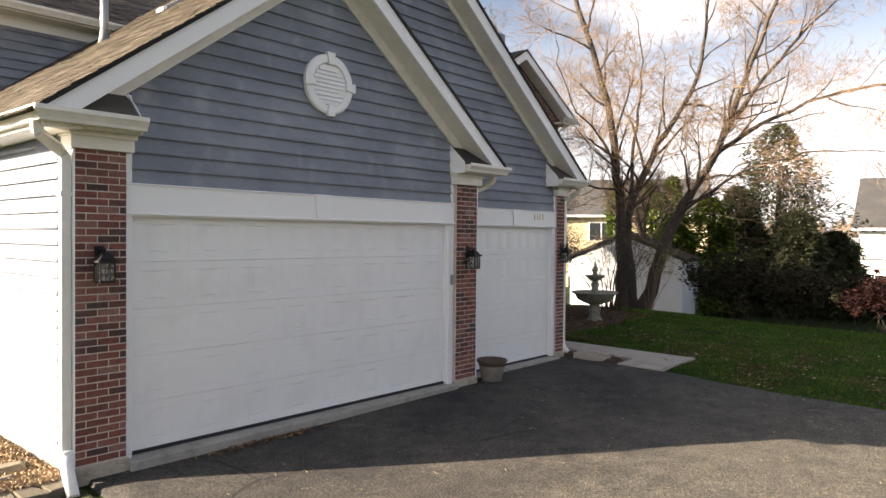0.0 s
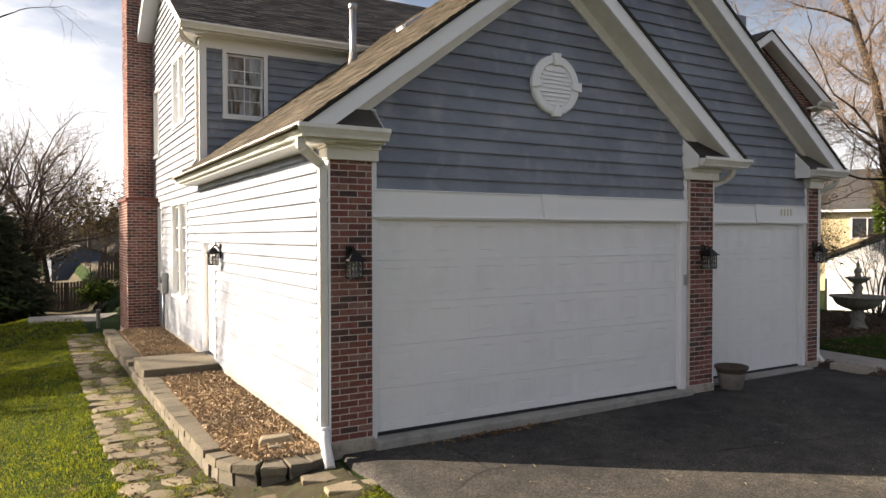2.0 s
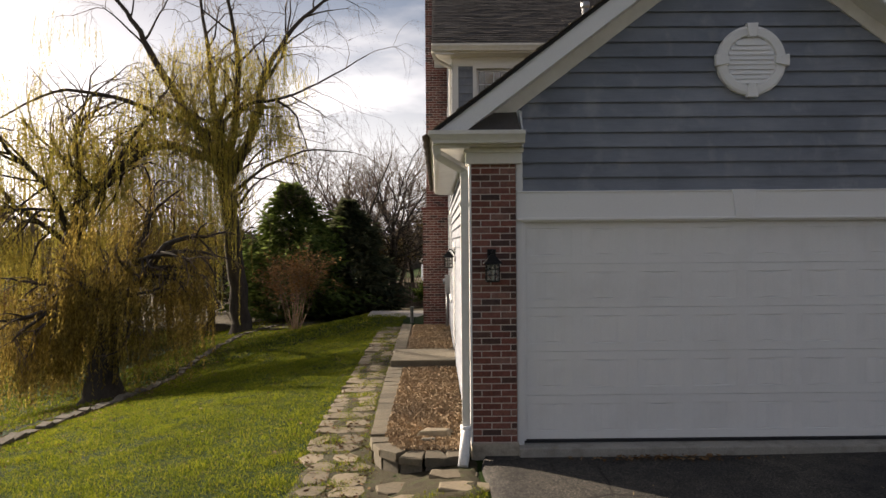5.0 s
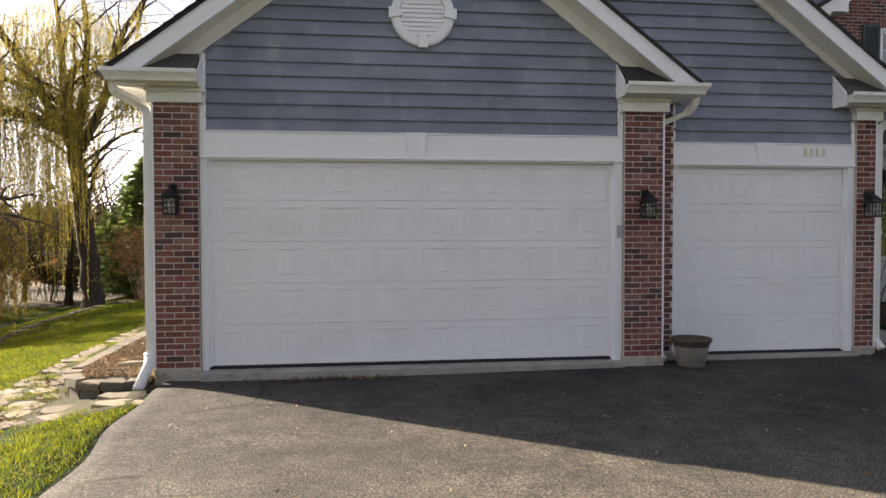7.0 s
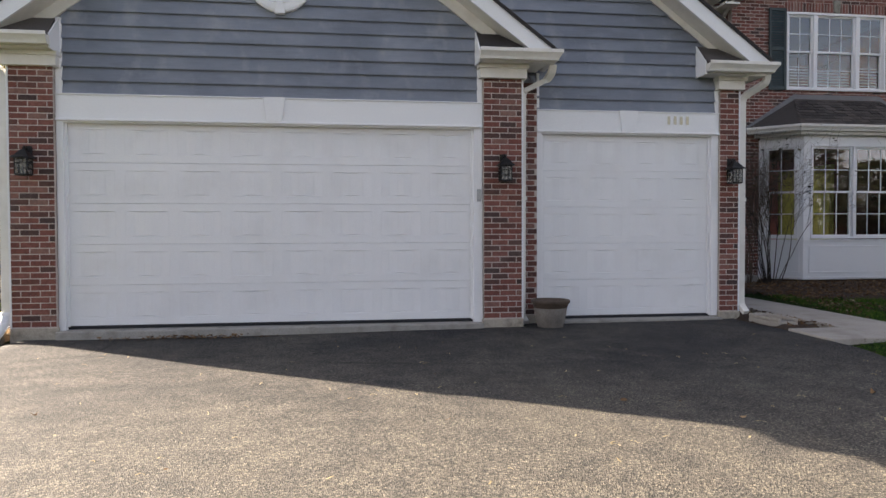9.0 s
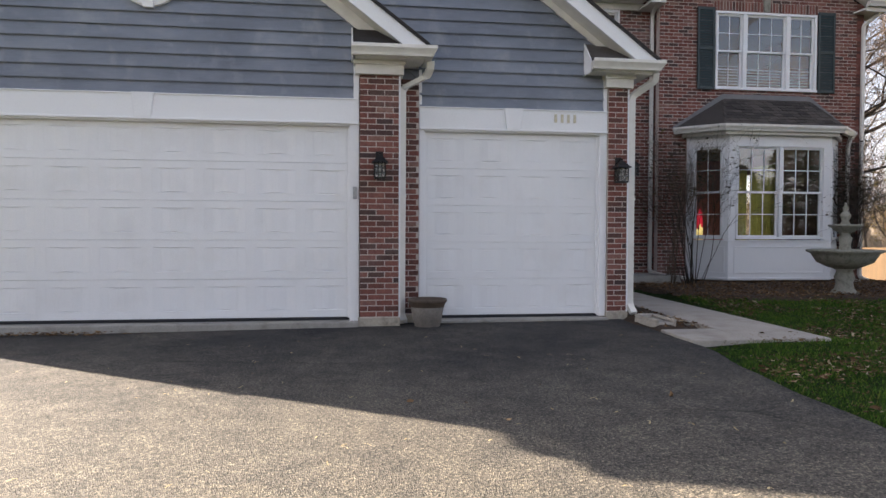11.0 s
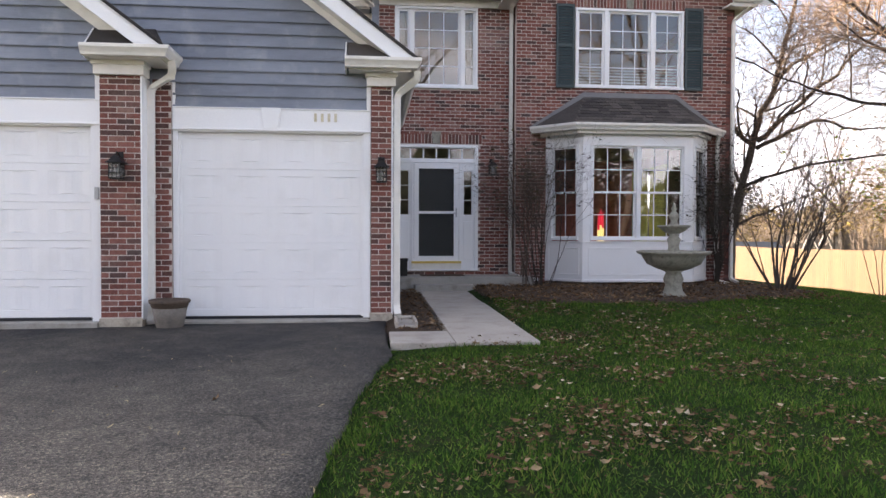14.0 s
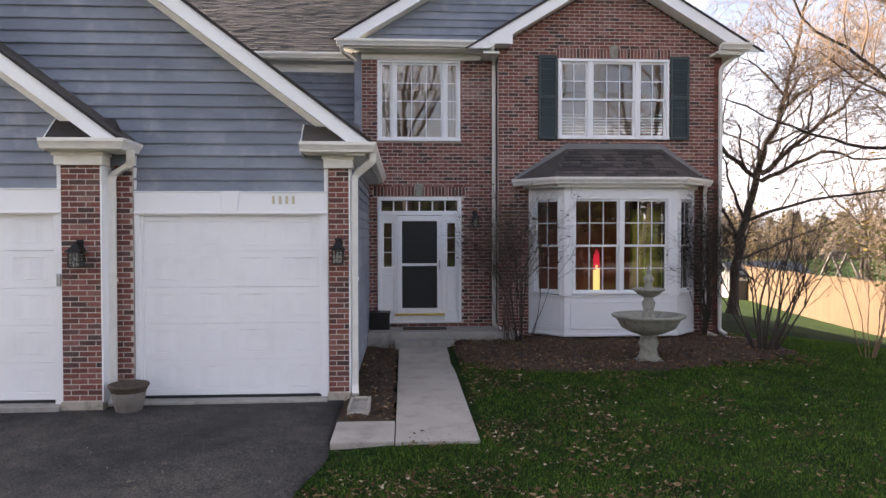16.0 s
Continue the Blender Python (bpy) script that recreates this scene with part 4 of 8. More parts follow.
bricks(wing, left(10.89 + 0.012), lambda z: (WY, RY), 0.12, 5.85, BRICK, (), lambda u, z: False)
g = Geo()
fW.poly(g, [(13.14, 5.67), (13.27, 5.67), (13.285, 5.93), (13.125, 5.93)], 0.0, 0.022)
part("keystone", g, CAST, wing, "pale stone keystone over the upper window", 0.004)
FASCIA_KEEP, FASCIA = FASCIA, 0.24
rake_trim("rake_board_wing", WT, WZ, WC, WZ + WS * (WC - WT), WY - 0.36, WY, "white rake board on the brick wing gable", 5.75)
rake_trim("rake_board_wing", 2 * WC - WT, WZ, WC, WZ + WS * (WC - WT), WY - 0.36, WY, "white rake board on the brick wing gable", 5.75)
# wide gable behind the wing
GT, GZ = 7.78, 6.02
rake_trim("rake_board_entry", GT, GZ, 11.6, GZ + WS * (11.6 - GT), RY - 0.36, RY, "white rake board on the wide siding gable", 5.96)
FASCIA = FASCIA_KEEP
g = Geo()
fR.poly(g, [(8.15, 5.88), (13.0, 5.88), (13.0, 8.0), (11.5, 8.0)], -0.15, -0.002)
entry_gable = structure("wall_entry_gable", g, SIDING, "blue-grey siding gable above the entry", "wall")
siding(entry_gable, fR, lambda z: (GT + max(0.0, (z - GZ + 0.24) / WS), 12.0), 6.02, 7.6, SIDING, 0.155)
roof_slab("roof_wing", [(WT - 0.02, WY - 0.38, WZ), (WC, WY - 0.38, WZ + WS * (WC - WT)), (WC, 9.5, WZ + WS * (WC - WT)), (WT - 0.02, 9.5, WZ)], 0.035, ROOF_DARK, "dark shingle slope of the brick wing")
roof_slab("roof_wing_right", [(2 * WC - WT + 0.1, WY - 0.38, WZ - 0.06), (WC, WY - 0.38, WZ + WS * (WC - WT)), (WC, 9.5, WZ + WS * (WC - WT)), (2 * WC - WT + 0.1, 9.5, WZ - 0.06)], 0.035, ROOF_DARK, "dark shingle slope of the brick wing")
roof_slab("roof_entry", [(GT - 0.02, RY - 0.38, GZ), (11.6, RY - 0.38, GZ + WS * (11.6 - GT)), (11.6, 10.5, GZ + WS * (11.6 - GT)), (GT - 0.02, 10.5, GZ)], 0.035, ROOF_DARK, "dark shingle slope above the entry")
g = Geo()
g.box(7.80, RY - 0.33, 5.80, 10.62, RY - 0.013, 5.83)
g.box(7.80, RY - 0.345, 5.80, 10.62, RY - 0.32, 5.95)
fR.box(g, 8.19, 10.885, 5.665, 5.80, 0.012, 0.035)
g.box(15.41, WY - 0.33, 5.72, 15.72, WY + 0.6, 5.76)
g.box(15.15, WY - 0.33, 5.72, 15.41, WY - 0.013, 5.76)
g.box(10.56, WY - 0.33, 5.66, 10.87, WY + 0.29, 5.70)
structure("soffit_entry", g, CREAM, "cream soffit and frieze over the entry", "soffit")
gutter([(7.74, RY - 0.345), (10.6, RY - 0.345)], 5.83, -1, "cream metal gutter over the entry")
gutter([(15.20, WY - 0.335), (15.70, WY - 0.335), (15.70, 9.5)], 5.78, -1, "cream metal gutter on the brick wing")
g = Geo()
sweep(g, [(15.20, WY - 0.30), (15.66, WY - 0.30), (15.66, WY + 0.6)], [(0, 0), (0.02, 0), (0.02, 0.14), (0, 0.14)], 5.70, -1)
structure("eave_return", g, TRIM, "white boxed eave return of the wing", "trim")
g = Geo()
g.prism([(10.66, WY - 0.37, 5.84), (11.12, WY - 0.37, 5.84), (11.12, WY - 0.37, 6.05), (10.66, WY - 0.37, 5.97)], (0, 0.355, 0))
structure("eave_return_entry", g, TRIM, "white boxed foot of the wing's rake board", "trim", 0.003)
g = Geo()
right(8.31).box(g, 0.22, RY, -0.2, 0.12, -0.12, 0.004)
structure("foundation_right", g, CONCRETE, "concrete foundation strip beside the entry bed", "foundation")
g = Geo()
right(8.31).box(g, 0.55, RY, 0.12, 3.2, -0.14, -0.002)
entry_side = structure("wall_garage_right", g, SIDING, "blue-grey siding garage wall beside the entry walk", "wall")
siding(entry_side, right(8.31), lambda z: (0.52, RY - 0.02), 0.13, 3.18, SIDING, 0.155)
g = Geo()
g.box(8.05, RY, 3.0, 8.19, LY, 5.88)
structure("wall_entry_left", g, SIDING, "short siding wall beside the entry block", "wall")
# ---- windows and doors ----
def sash(parent, pl, u0, u1, z0, z1, d, cols, rows, rail=0.04, bar=0.016):
    g = Geo()
    pl.box(g, u0, u1, z0, z0 + rail, d - 0.03, d)
    pl.box(g, u0, u1, z1 - rail, z1, d - 0.03, d)
    pl.box(g, u0, u0 + rail, z0 + rail, z1 - rail, d - 0.03, d)
    pl.box(g, u1 - rail, u1, z0 + rail, z1 - rail, d - 0.03, d)
    s = part("sash", g, TRIM, parent)
    a, b, lo, hi = u0 + rail, u1 - rail, z0 + rail, z1 - rail
    p = Geo()
    P = pl.p
    p.add([P(a, d - 0.016, lo), P(b, d - 0.016, lo), P(b, d - 0.016, hi), P(a, d - 0.016, hi)], [(0, 1, 2, 3)])
    pane = part("pane", p, GLASS, s, normals=False)
    pane.visible_shadow = False
    m = Geo()
    for i in range(1, cols):
        u = a + (b - a) * i / cols
        pl.box(m, u - bar / 2, u + bar / 2, lo, hi, d - 0.013, d - 0.004)
    for i in range(1, rows):
        z = lo + (hi - lo) * i / rows
        pl.box(m, a, b, z - bar / 2, z + bar / 2, d - 0.0125, d - 0.0045)
    if m.f:
        part("muntin_grid", m, TRIM, s)
    return s


def window(name, pl, u0, u1, z0, z1, lights, label, casing=0.06, proud=0.02, mull=0.05, fill=0.12):
    """lights: for each light its share of the width, columns, rows in the upper and in the lower sash (0: one fixed sash)."""
    g = Geo()
    pl.box(g, u0 - casing, u1 + casing, z1, z1 + casing, -fill, proud)
    pl.box(g, u0 - casing, u0, z0, z1, -fill, proud)
    pl.box(g, u1, u1 + casing, z0, z1, -fill, proud)
    pl.box(g, u0 - casing - 0.01, u1 + casing + 0.01, z0 - casing, z0, -fill, proud + 0.02)
    whole = sum(q[0] for q in lights)
    width, u = u1 - u0 - mull * (len(lights) - 1), u0
    edges = []
    for i, q in enumerate(lights):
        w = width * q[0] / whole
        edges.append((u, u + w))
        u += w
        if i + 1 < len(lights):
            pl.box(g, u, u + mull, z0, z1, -fill, proud - 0.006)
            u += mull
    ob = structure(name, g, TRIM, label, "window", 0.003)
    for (a, b), (_, cols, r1, r0) in zip(edges, lights):
        if r0:
            mid = (z0 + z1) / 2
            sash(ob, pl, a, b, mid - 0.02, z1, -0.03, cols, r1)
            sash(ob, pl, a, b, z0, mid + 0.02, -0.062, cols, r0)
        else:
            sash(ob, pl, a, b, z0, z1, -0.03, cols, r1)
    return ob


window("window_1", fL, -0.10, 0.585, 4.49, 5.63, [(1, 2, 2, 2)], "white double-hung window above the garage roof", 0.075, 0.045)
window("window_2", lf, 7.70, 9.38, 1.0, 2.92, [(1, 2, 2, 2), (1, 2, 2, 2)], "white twin double-hung window in the sunlit side wall", 0.06, 0.04)
window("window_3", lf, 10.95, 11.46, 1.0, 2.92, [(1, 1, 2, 2)], "narrow white side window beside the chimney", 0.05, 0.04)
window("window_4", lf, 7.80, 9.16, 4.6, 5.94, [(1, 2, 2, 2), (1, 2, 2, 2)], "white twin upper window in the side wall", 0.06, 0.04)
window("window_5", lf, 11.29, 12.01, 4.24, 5.80, [(1, 1, 2, 2)], "narrow white upper side window", 0.05, 0.04)
window("window_6", fR, 8.555, 10.11, 4.10, 5.61, [(0.25, 1, 4, 0), (1, 3, 4, 0), (0.25, 1, 4, 0)], "white three-part gridded window above the front door", 0.05, 0.02, 0.06)
window("window_7", fW, 12.135, 14.275, 4.12, 5.61, [(0.58, 2, 2, 2), (0.92, 3, 2, 2), (0.58, 2, 2, 2)], "white three-part double-hung window between dark shutters", 0.05, 0.02, 0.085)

# blinds and curtains behind the upper windows
BLIND = mottled("white blind", (0.60, 0.60, 0.58), (0.72, 0.72, 0.70), 1, 20, 0.7, 0.0)
CURTAIN = mottled("pale curtain", (0.42, 0.40, 0.36), (0.55, 0.52, 0.47), 2, 20, 0.9, 0.2, 0.01, (6, 6, 0.3))


def blind(x0, x1, z0, z1, y, label):
    ob = thing("window_blind", ((x0 + x1) / 2, y, z0), label, "blind", "window blinds")
    n = int((z1 - z0) / 0.055)
    for i in range(n):
        z = z0 + (i + 0.5) * (z1 - z0) / n
        g = Geo()
        g.hexa([(x0, y - 0.012, z - 0.016), (x1, y - 0.012, z - 0.016), (x1, y + 0.012, z + 0.006), (x0, y + 0.012, z + 0.006),
                (x0, y - 0.012, z - 0.013), (x1, y - 0.012, z - 0.013), (x1, y + 0.012, z + 0.009), (x0, y + 0.012, z + 0.009)])
        part("slat", g, BLIND, ob)


blind(12.16, 12.70, 4.14, 4.62, WY + 0.16, "white slatted blind low in the upper window")
blind(12.80, 13.62, 4.14, 4.50, WY + 0.16, "white slatted blind low in the upper window")
blind(13.72, 14.25, 4.14, 4.62, WY + 0.16, "white slatted blind low in the upper window")


def curtain(x0, x1, z0, z1, y, label):
    ob = thing("curtain", ((x0 + x1) / 2, y, z0), label, "curtain", "curtains")
    g, n = Geo(), 26
    xs = [x0 + (x1 - x0) * i / n for i in range(n + 1)]
    ys = [y + 0.025 * math.sin(i * 1.9) for i in range(n + 1)]
    v = [(a, b, z) for z in (z0, z1) for a, b in zip(xs, ys)] + [(a, b + 0.006, z) for z in (z0, z1) for a, b in zip(xs, ys)]
    k = n + 1
    g.add(v, [(i, i + 1, k + i + 1, k + i) for i in range(n)] + [(2 * k + i, 3 * k + i, 3 * k + i + 1, 2 * k + i + 1) for i in range(n)], True)
    part("cloth", g, CURTAIN, ob, normals=False)


curtain(8.56, 8.80, 4.1, 5.6, RY + 0.25, "pale curtain at the landing window")
curtain(9.86, 10.1, 4.1, 5.6, RY + 0.25, "pale curtain at the landing window")
curtain(-0.14, 0.08, 4.4, 5.68, LY + 0.22, "pale curtain at the bedroom window")
curtain(0.38, 0.60, 4.4, 5.68, LY + 0.22, "pale curtain at the bedroom window")


# shutters
def shutter(x0, x1, z0, z1):
    ob = thing("shutter", ((x0 + x1) / 2, WY, z0), "dark green louvred window shutter on brick", "shutter", "shutters")
    g = Geo()
    fW.box(g, x0, x0 + 0.045, z0, z1, 0.002, 0.04)
    fW.box(g, x1 - 0.045, x1, z0, z1, 0.002, 0.04)
    for z in (z0, (z0 + z1) / 2 - 0.03, z1 - 0.06):
        fW.box(g, x0 + 0.045, x1 - 0.045, z, z + 0.06, 0.002, 0.038)
    part("frame", g, GREEN_PAINT, ob, "", 0.003)
    for lo, hi in ((z0 + 0.06, (z0 + z1) / 2 - 0.03), ((z0 + z1) / 2 + 0.03, z1 - 0.06)):
        n = int((hi - lo) / 0.05)
        for i in range(n):
            z = lo + i * (hi - lo) / n
            P, s = fW.p, Geo()
            h = (hi - lo) / n
            s.hexa([P(x0 + 0.045, 0.034, z), P(x1 - 0.045, 0.034, z), P(x1 - 0.045, 0.028, z), P(x0 + 0.045, 0.028, z),
                    P(x0 + 0.045, 0.014, z + h), P(x1 - 0.045, 0.014, z + h), P(x1 - 0.045, 0.006, z + h), P(x0 + 0.045, 0.006, z + h)])
            part("slat", s, GREEN_PAINT, ob)


shutter(11.69, 12.06, 4.06, 5.72)
shutter(14.35, 14.73, 4.06, 5.72)

# ---- front door ----
def screen_material():
    m, n, l, b = shader("insect screen", 0.55, 0, 0.3)
    b.inputs["Base Color"].default_value = (0.030, 0.031, 0.033, 1)
    clear, mx = n.new("ShaderNodeBsdfTransparent"), n.new("ShaderNodeMixShader")
    mx.inputs["Fac"].default_value = 0.6
    l.new(clear.outputs["BSDF"], mx.inputs[1])
    l.new(b.outputs["BSDF"], mx.inputs[2])
    l.new(mx.outputs["Shader"], n["Material Output"].inputs["Surface"])
    return m


SCREEN = screen_material()
DARK = mottled("dark door paint", (0.018, 0.026, 0.022), (0.032, 0.042, 0.036), 2, 40, 0.4, 0.1, 0.002)
g = Geo()
fR.box(g, 8.50, 8.56, 0.44, 2.93, -0.13, 0.025)
fR.box(g, 10.115, 10.178, 0.44, 2.93, -0.13, 0.025)
fR.box(g, 8.56, 10.115, 2.87, 2.93, -0.13, 0.025)
fR.box(g, 8.56, 10.115, 2.57, 2.64, -0.13, 0.012)
fR.box(g, 8.84, 8.885, 0.58, 2.57, -0.13, 0.012)
fR.box(g, 9.79, 9.835, 0.58, 2.57, -0.13, 0.012)
fR.box(g, 8.50, 10.178, 0.41, 0.44, -0.13, 0.04)
entry = structure("door_1", g, TRIM, "white front door with sidelights, transom and storm door", "door", 0.003)
for i in range(6):
    a = 8.56 + i * (10.115 - 8.56) / 6
    sash(entry, fR, a, a + (10.115 - 8.56) / 6, 2.64, 2.87, -0.03, 1, 1, 0.014)
for a, b in ((8.56, 8.84), (9.835, 10.115)):
    g = Geo()
    fR.box(g, a, b, 0.44, 1.52, -0.06, -0.02)
    fR.box(g, a + 0.05, b - 0.05, 0.62, 1.40, -0.02, -0.008)
    part("side_panel", g, TRIM, entry, "white lower sidelight panel", 0.006)
    g = Geo()
    fR.box(g, a, a + 0.05, 1.52, 2.57, -0.06, -0.018)
    fR.box(g, b - 0.05, b, 1.52, 2.57, -0.06, -0.018)
    fR.box(g, a + 0.05, b - 0.05, 2.42, 2.57, -0.06, -0.018)
    part("side_frame", g, TRIM, entry)
    sash(entry, fR, a + 0.05, b - 0.05, 1.52, 2.42, -0.035, 1, 3, 0.012)
g = Geo()
fR.box(g, 8.885, 9.79, 0.58, 2.57, -0.12, -0.08)
part("door_leaf", g, DARK, entry, "dark inner door behind the storm glass", 0.003)
g = Geo()
for a, b, lo, hi in ((8.89, 8.985, 0.60, 2.56), (9.69, 9.785, 0.60, 2.56), (8.985, 9.69, 2.45, 2.56), (8.985, 9.69, 0.60, 0.70), (8.985, 9.69, 1.55, 1.60)):
    fR.box(g, a, b, lo, hi, -0.03, 0.012)
storm = part("storm_door", g, TRIM, entry, "white aluminium storm door frame", 0.004)
for lo, hi in ((0.70, 1.55), (1.60, 2.45)):
    p = Geo()
    p.add([fR.p(8.985, -0.01, lo), fR.p(9.69, -0.01, lo), fR.p(9.69, -0.01, hi), fR.p(8.985, -0.01, hi)], [(0, 1, 2, 3)])
    part("screen", p, SCREEN, storm, "dark insect screen", normals=False).visible_shadow = False
g = Geo()
fR.box(g, 9.725, 9.75, 1.48, 1.66, 0.012, 0.022)
g.tube([fR.p(9.737, 0.02, 1.56), fR.p(9.737, 0.055, 1.56), fR.p(9.68, 0.06, 1.565)], 0.009, 6)
part("handle", g, GALV, storm, "grey lever handle")
g = Geo()
fR.box(g, 8.84, 9.84, 0.555, 0.60, -0.12, 0.05)
part("threshold", g, BRASS, entry, "brass-coloured threshold", 0.004)
g = Geo()
fR.box(g, 8.84, 9.84, 0.44, 0.553, -0.12, 0.03)
part("riser", g, CREAM, entry)

# service door in the side wall
g = Geo()
lf.box(g, 5.12, 5.22, 0.2, 2.24, -0.12, 0.035)
lf.box(g, 6.08, 6.18, 0.2, 2.24, -0.12, 0.035)
lf.box(g, 5.22, 6.08, 2.14, 2.24, -0.12, 0.035)
sdoor = structure("door_2", g, TRIM, "white service door in the sunlit side wall, closed", "door", 0.003)
g = Geo()
lf.box(g, 5.22, 6.08, 0.2, 2.14, -0.09, -0.05)
for lo, hi in ((0.35, 1.0), (1.12, 2.0)):
    for a, b in ((5.32, 5.6), (5.7, 5.98)):
        lf.box(g, a, b, lo, hi, -0.05, -0.042)
part("door_leaf", g, DOOR, sdoor, "", 0.006)
g = Geo()
g.tube([lf.p(5.3, -0.05, 1.1), lf.p(5.3, -0.0, 1.1)], [0.03, 0.026], 10)
part("knob", g, BRASS, sdoor)

# ---- bay window ----
A, B, C, D = (11.50, WY), (12.08, 4.24), (14.28, 4.24), (14.86, WY)
bay_faces = []
for p, q in ((A, B), (B, C), (C, D)):
    d = Vector((q[0] - p[0], q[1] - p[1], 0))
    bay_faces.append((Plane((p[0], p[1], 0), d, (d.y, -d.x, 0)), d.length))
g = Geo()
sweep(g, [A, B, C, D], [(0, 0), (0.0, 0.78), (-0.12, 0.78), (-0.12, 0)], 0.235, -1)
sweep(g, [A, B, C, D], [(0, 0), (0.0, 0.24), (-0.12, 0.24), (-0.12, 0)], 2.89, -1)
for pl, w in bay_faces:
    e = 0.15 if w > 1.5 else 0.10
    pl.box(g, 0, e, 1.01, 2.895, -0.1, 0.0)
    pl.box(g, w - e, w, 1.01, 2.895, -0.1, 0.0)
bay = structure("bay_window", g, TRIM, "white projecting bay window with panelled base", "bay window", 0.004)
g = Geo()
for pl, w in bay_faces:
    e = 0.12 if w > 1.5 else 0.07
    pl.box(g, e, w - e, 0.87, 0.89, 0.0, 0.012)
    pl.box(g, e, w - e, 0.36, 0.38, 0.0, 0.012)
    pl.box(g, e, e + 0.02, 0.38, 0.87, 0.0, 0.012)
    pl.box(g, w - e - 0.02, w - e, 0.38, 0.87, 0.0, 0.012)
    pl.box(g, 0.0, w, 0.235, 0.275, 0.0, 0.016)
    pl.box(g, 0.0, w, 0.985, 1.015, 0.0, 0.022)
part("panel_moulding", g, TRIM, bay, "", 0.003)
g = Geo()
g.prism([(A[0], A[1], 0.22), (B[0], B[1], 0.22), (C[0], C[1], 0.22), (D[0], D[1], 0.22)], (0, 0, 0.05))
g.prism([(A[0], A[1], 0.31), (B[0] - 0.0, B[1] + 0.12, 0.31), (C[0], C[1] + 0.12, 0.31), (D[0], D[1], 0.31)], (0, 0, 0.05))
part("bay_floor", g, TRIM, bay)
g = Geo()
g.prism([(A[0] + 0.12, A[1], 3.0), (B[0] + 0.08, B[1] + 0.12, 3.0), (C[0] - 0.08, C[1] + 0.12, 3.0), (D[0] - 0.12, D[1], 3.0)], (0, 0, 0.1))
part("bay_ceiling", g, TRIM, bay)
for i, (pl, w) in enumerate(bay_faces):
    e = 0.15 if w > 1.5 else 0.10
    lights = [(1, 3, 2, 2), (1, 3, 2, 2)] if w > 1.5 else [(1, 2, 2, 2)]
    window("window_bay", pl, e + 0.04, w - e - 0.04, 1.07, 2.85, lights, "white double-hung gridded window of the bay", 0.04, 0.016, 0.07, 0.09)
gutter([(11.22, 4.78), (11.90, 4.10), (14.34, 4.10), (15.10, 4.78)], 3.13, -1, "cream gutter round the bay window roof")
g = Geo()
sweep(g, [(11.42, 4.83), (11.95, 4.16), (14.30, 4.16), (14.88, 4.83)], [(0, 0), (0.05, 0.0), (0.06, 0.07), (-0.05, 0.07)], 3.07, -1)
structure("bay_frieze", g, CREAM, "cream frieze under the bay roof gutter", "trim")
e0, e1, e2, e3 = Vector((11.20, 4.80, 3.245)), Vector((11.86, 4.02, 3.245)), Vector((14.38, 4.02, 3.245)), Vector((15.12, 4.80, 3.245))
r0, r1 = Vector((12.26, 4.815, 3.88)), Vector((14.16, 4.815, 3.88))
g = Geo()
low = Vector((0, 0, -0.03))
g.add([e0, e1, e2, e3, r0, r1, e0 + low, e1 + low, e2 + low, e3 + low], [(0, 1, 4), (1, 2, 5, 4), (2, 3, 5), (0, 6, 7, 1), (1, 7, 8, 2), (2, 8, 9, 3), (6, 9, 8, 7)])
bay_roof = structure("roof_bay", g, ROOF_DARK, "dark shingled hip roof over the bay window", "roof")
rise = ((r0 + r1) / 2 - (e1 + e2) / 2)
upv = Vector((0, rise.y, rise.z))
hl = upv.length
shingles(bay_roof, (0, e1.y - 0.02, e1.z - 0.006), (1, 0, 0), upv, lambda s: (e1.x + (r0.x - e1.x) * s / hl, e2.x + (r1.x - e2.x) * s / hl), hl, ROOF_DARK, near=200, tab=0.2, step=0.115)
FLASH = mottled("lead flashing", (0.17, 0.17, 0.18), (0.25, 0.25, 0.255), 3, 40, 0.7, 0.2, metal=0.3)
g = Geo()
fW.poly(g, [(11.14, 3.26), (11.28, 3.26), (12.30, 3.89), (12.24, 3.98)], 0.016, 0.024)
fW.poly(g, [(15.18, 3.26), (15.04, 3.26), (14.12, 3.89), (14.18, 3.98)], 0.016, 0.024)
fW.poly(g, [(12.24, 3.885), (14.18, 3.885), (14.18, 3.98), (12.24, 3.98)], 0.016, 0.023)
structure("flashing", g, FLASH, "grey metal flashing above the bay roof", "flashing")
# solid dark block that paints the shade of the gap below the bay
g = Geo()
g.box(11.7, 4.4, 0.02, 14.6, 4.83, 0.22)
structure("bay_footing", g, SOIL, "dark block standing in for the shaded gap under the bay window", "footing")
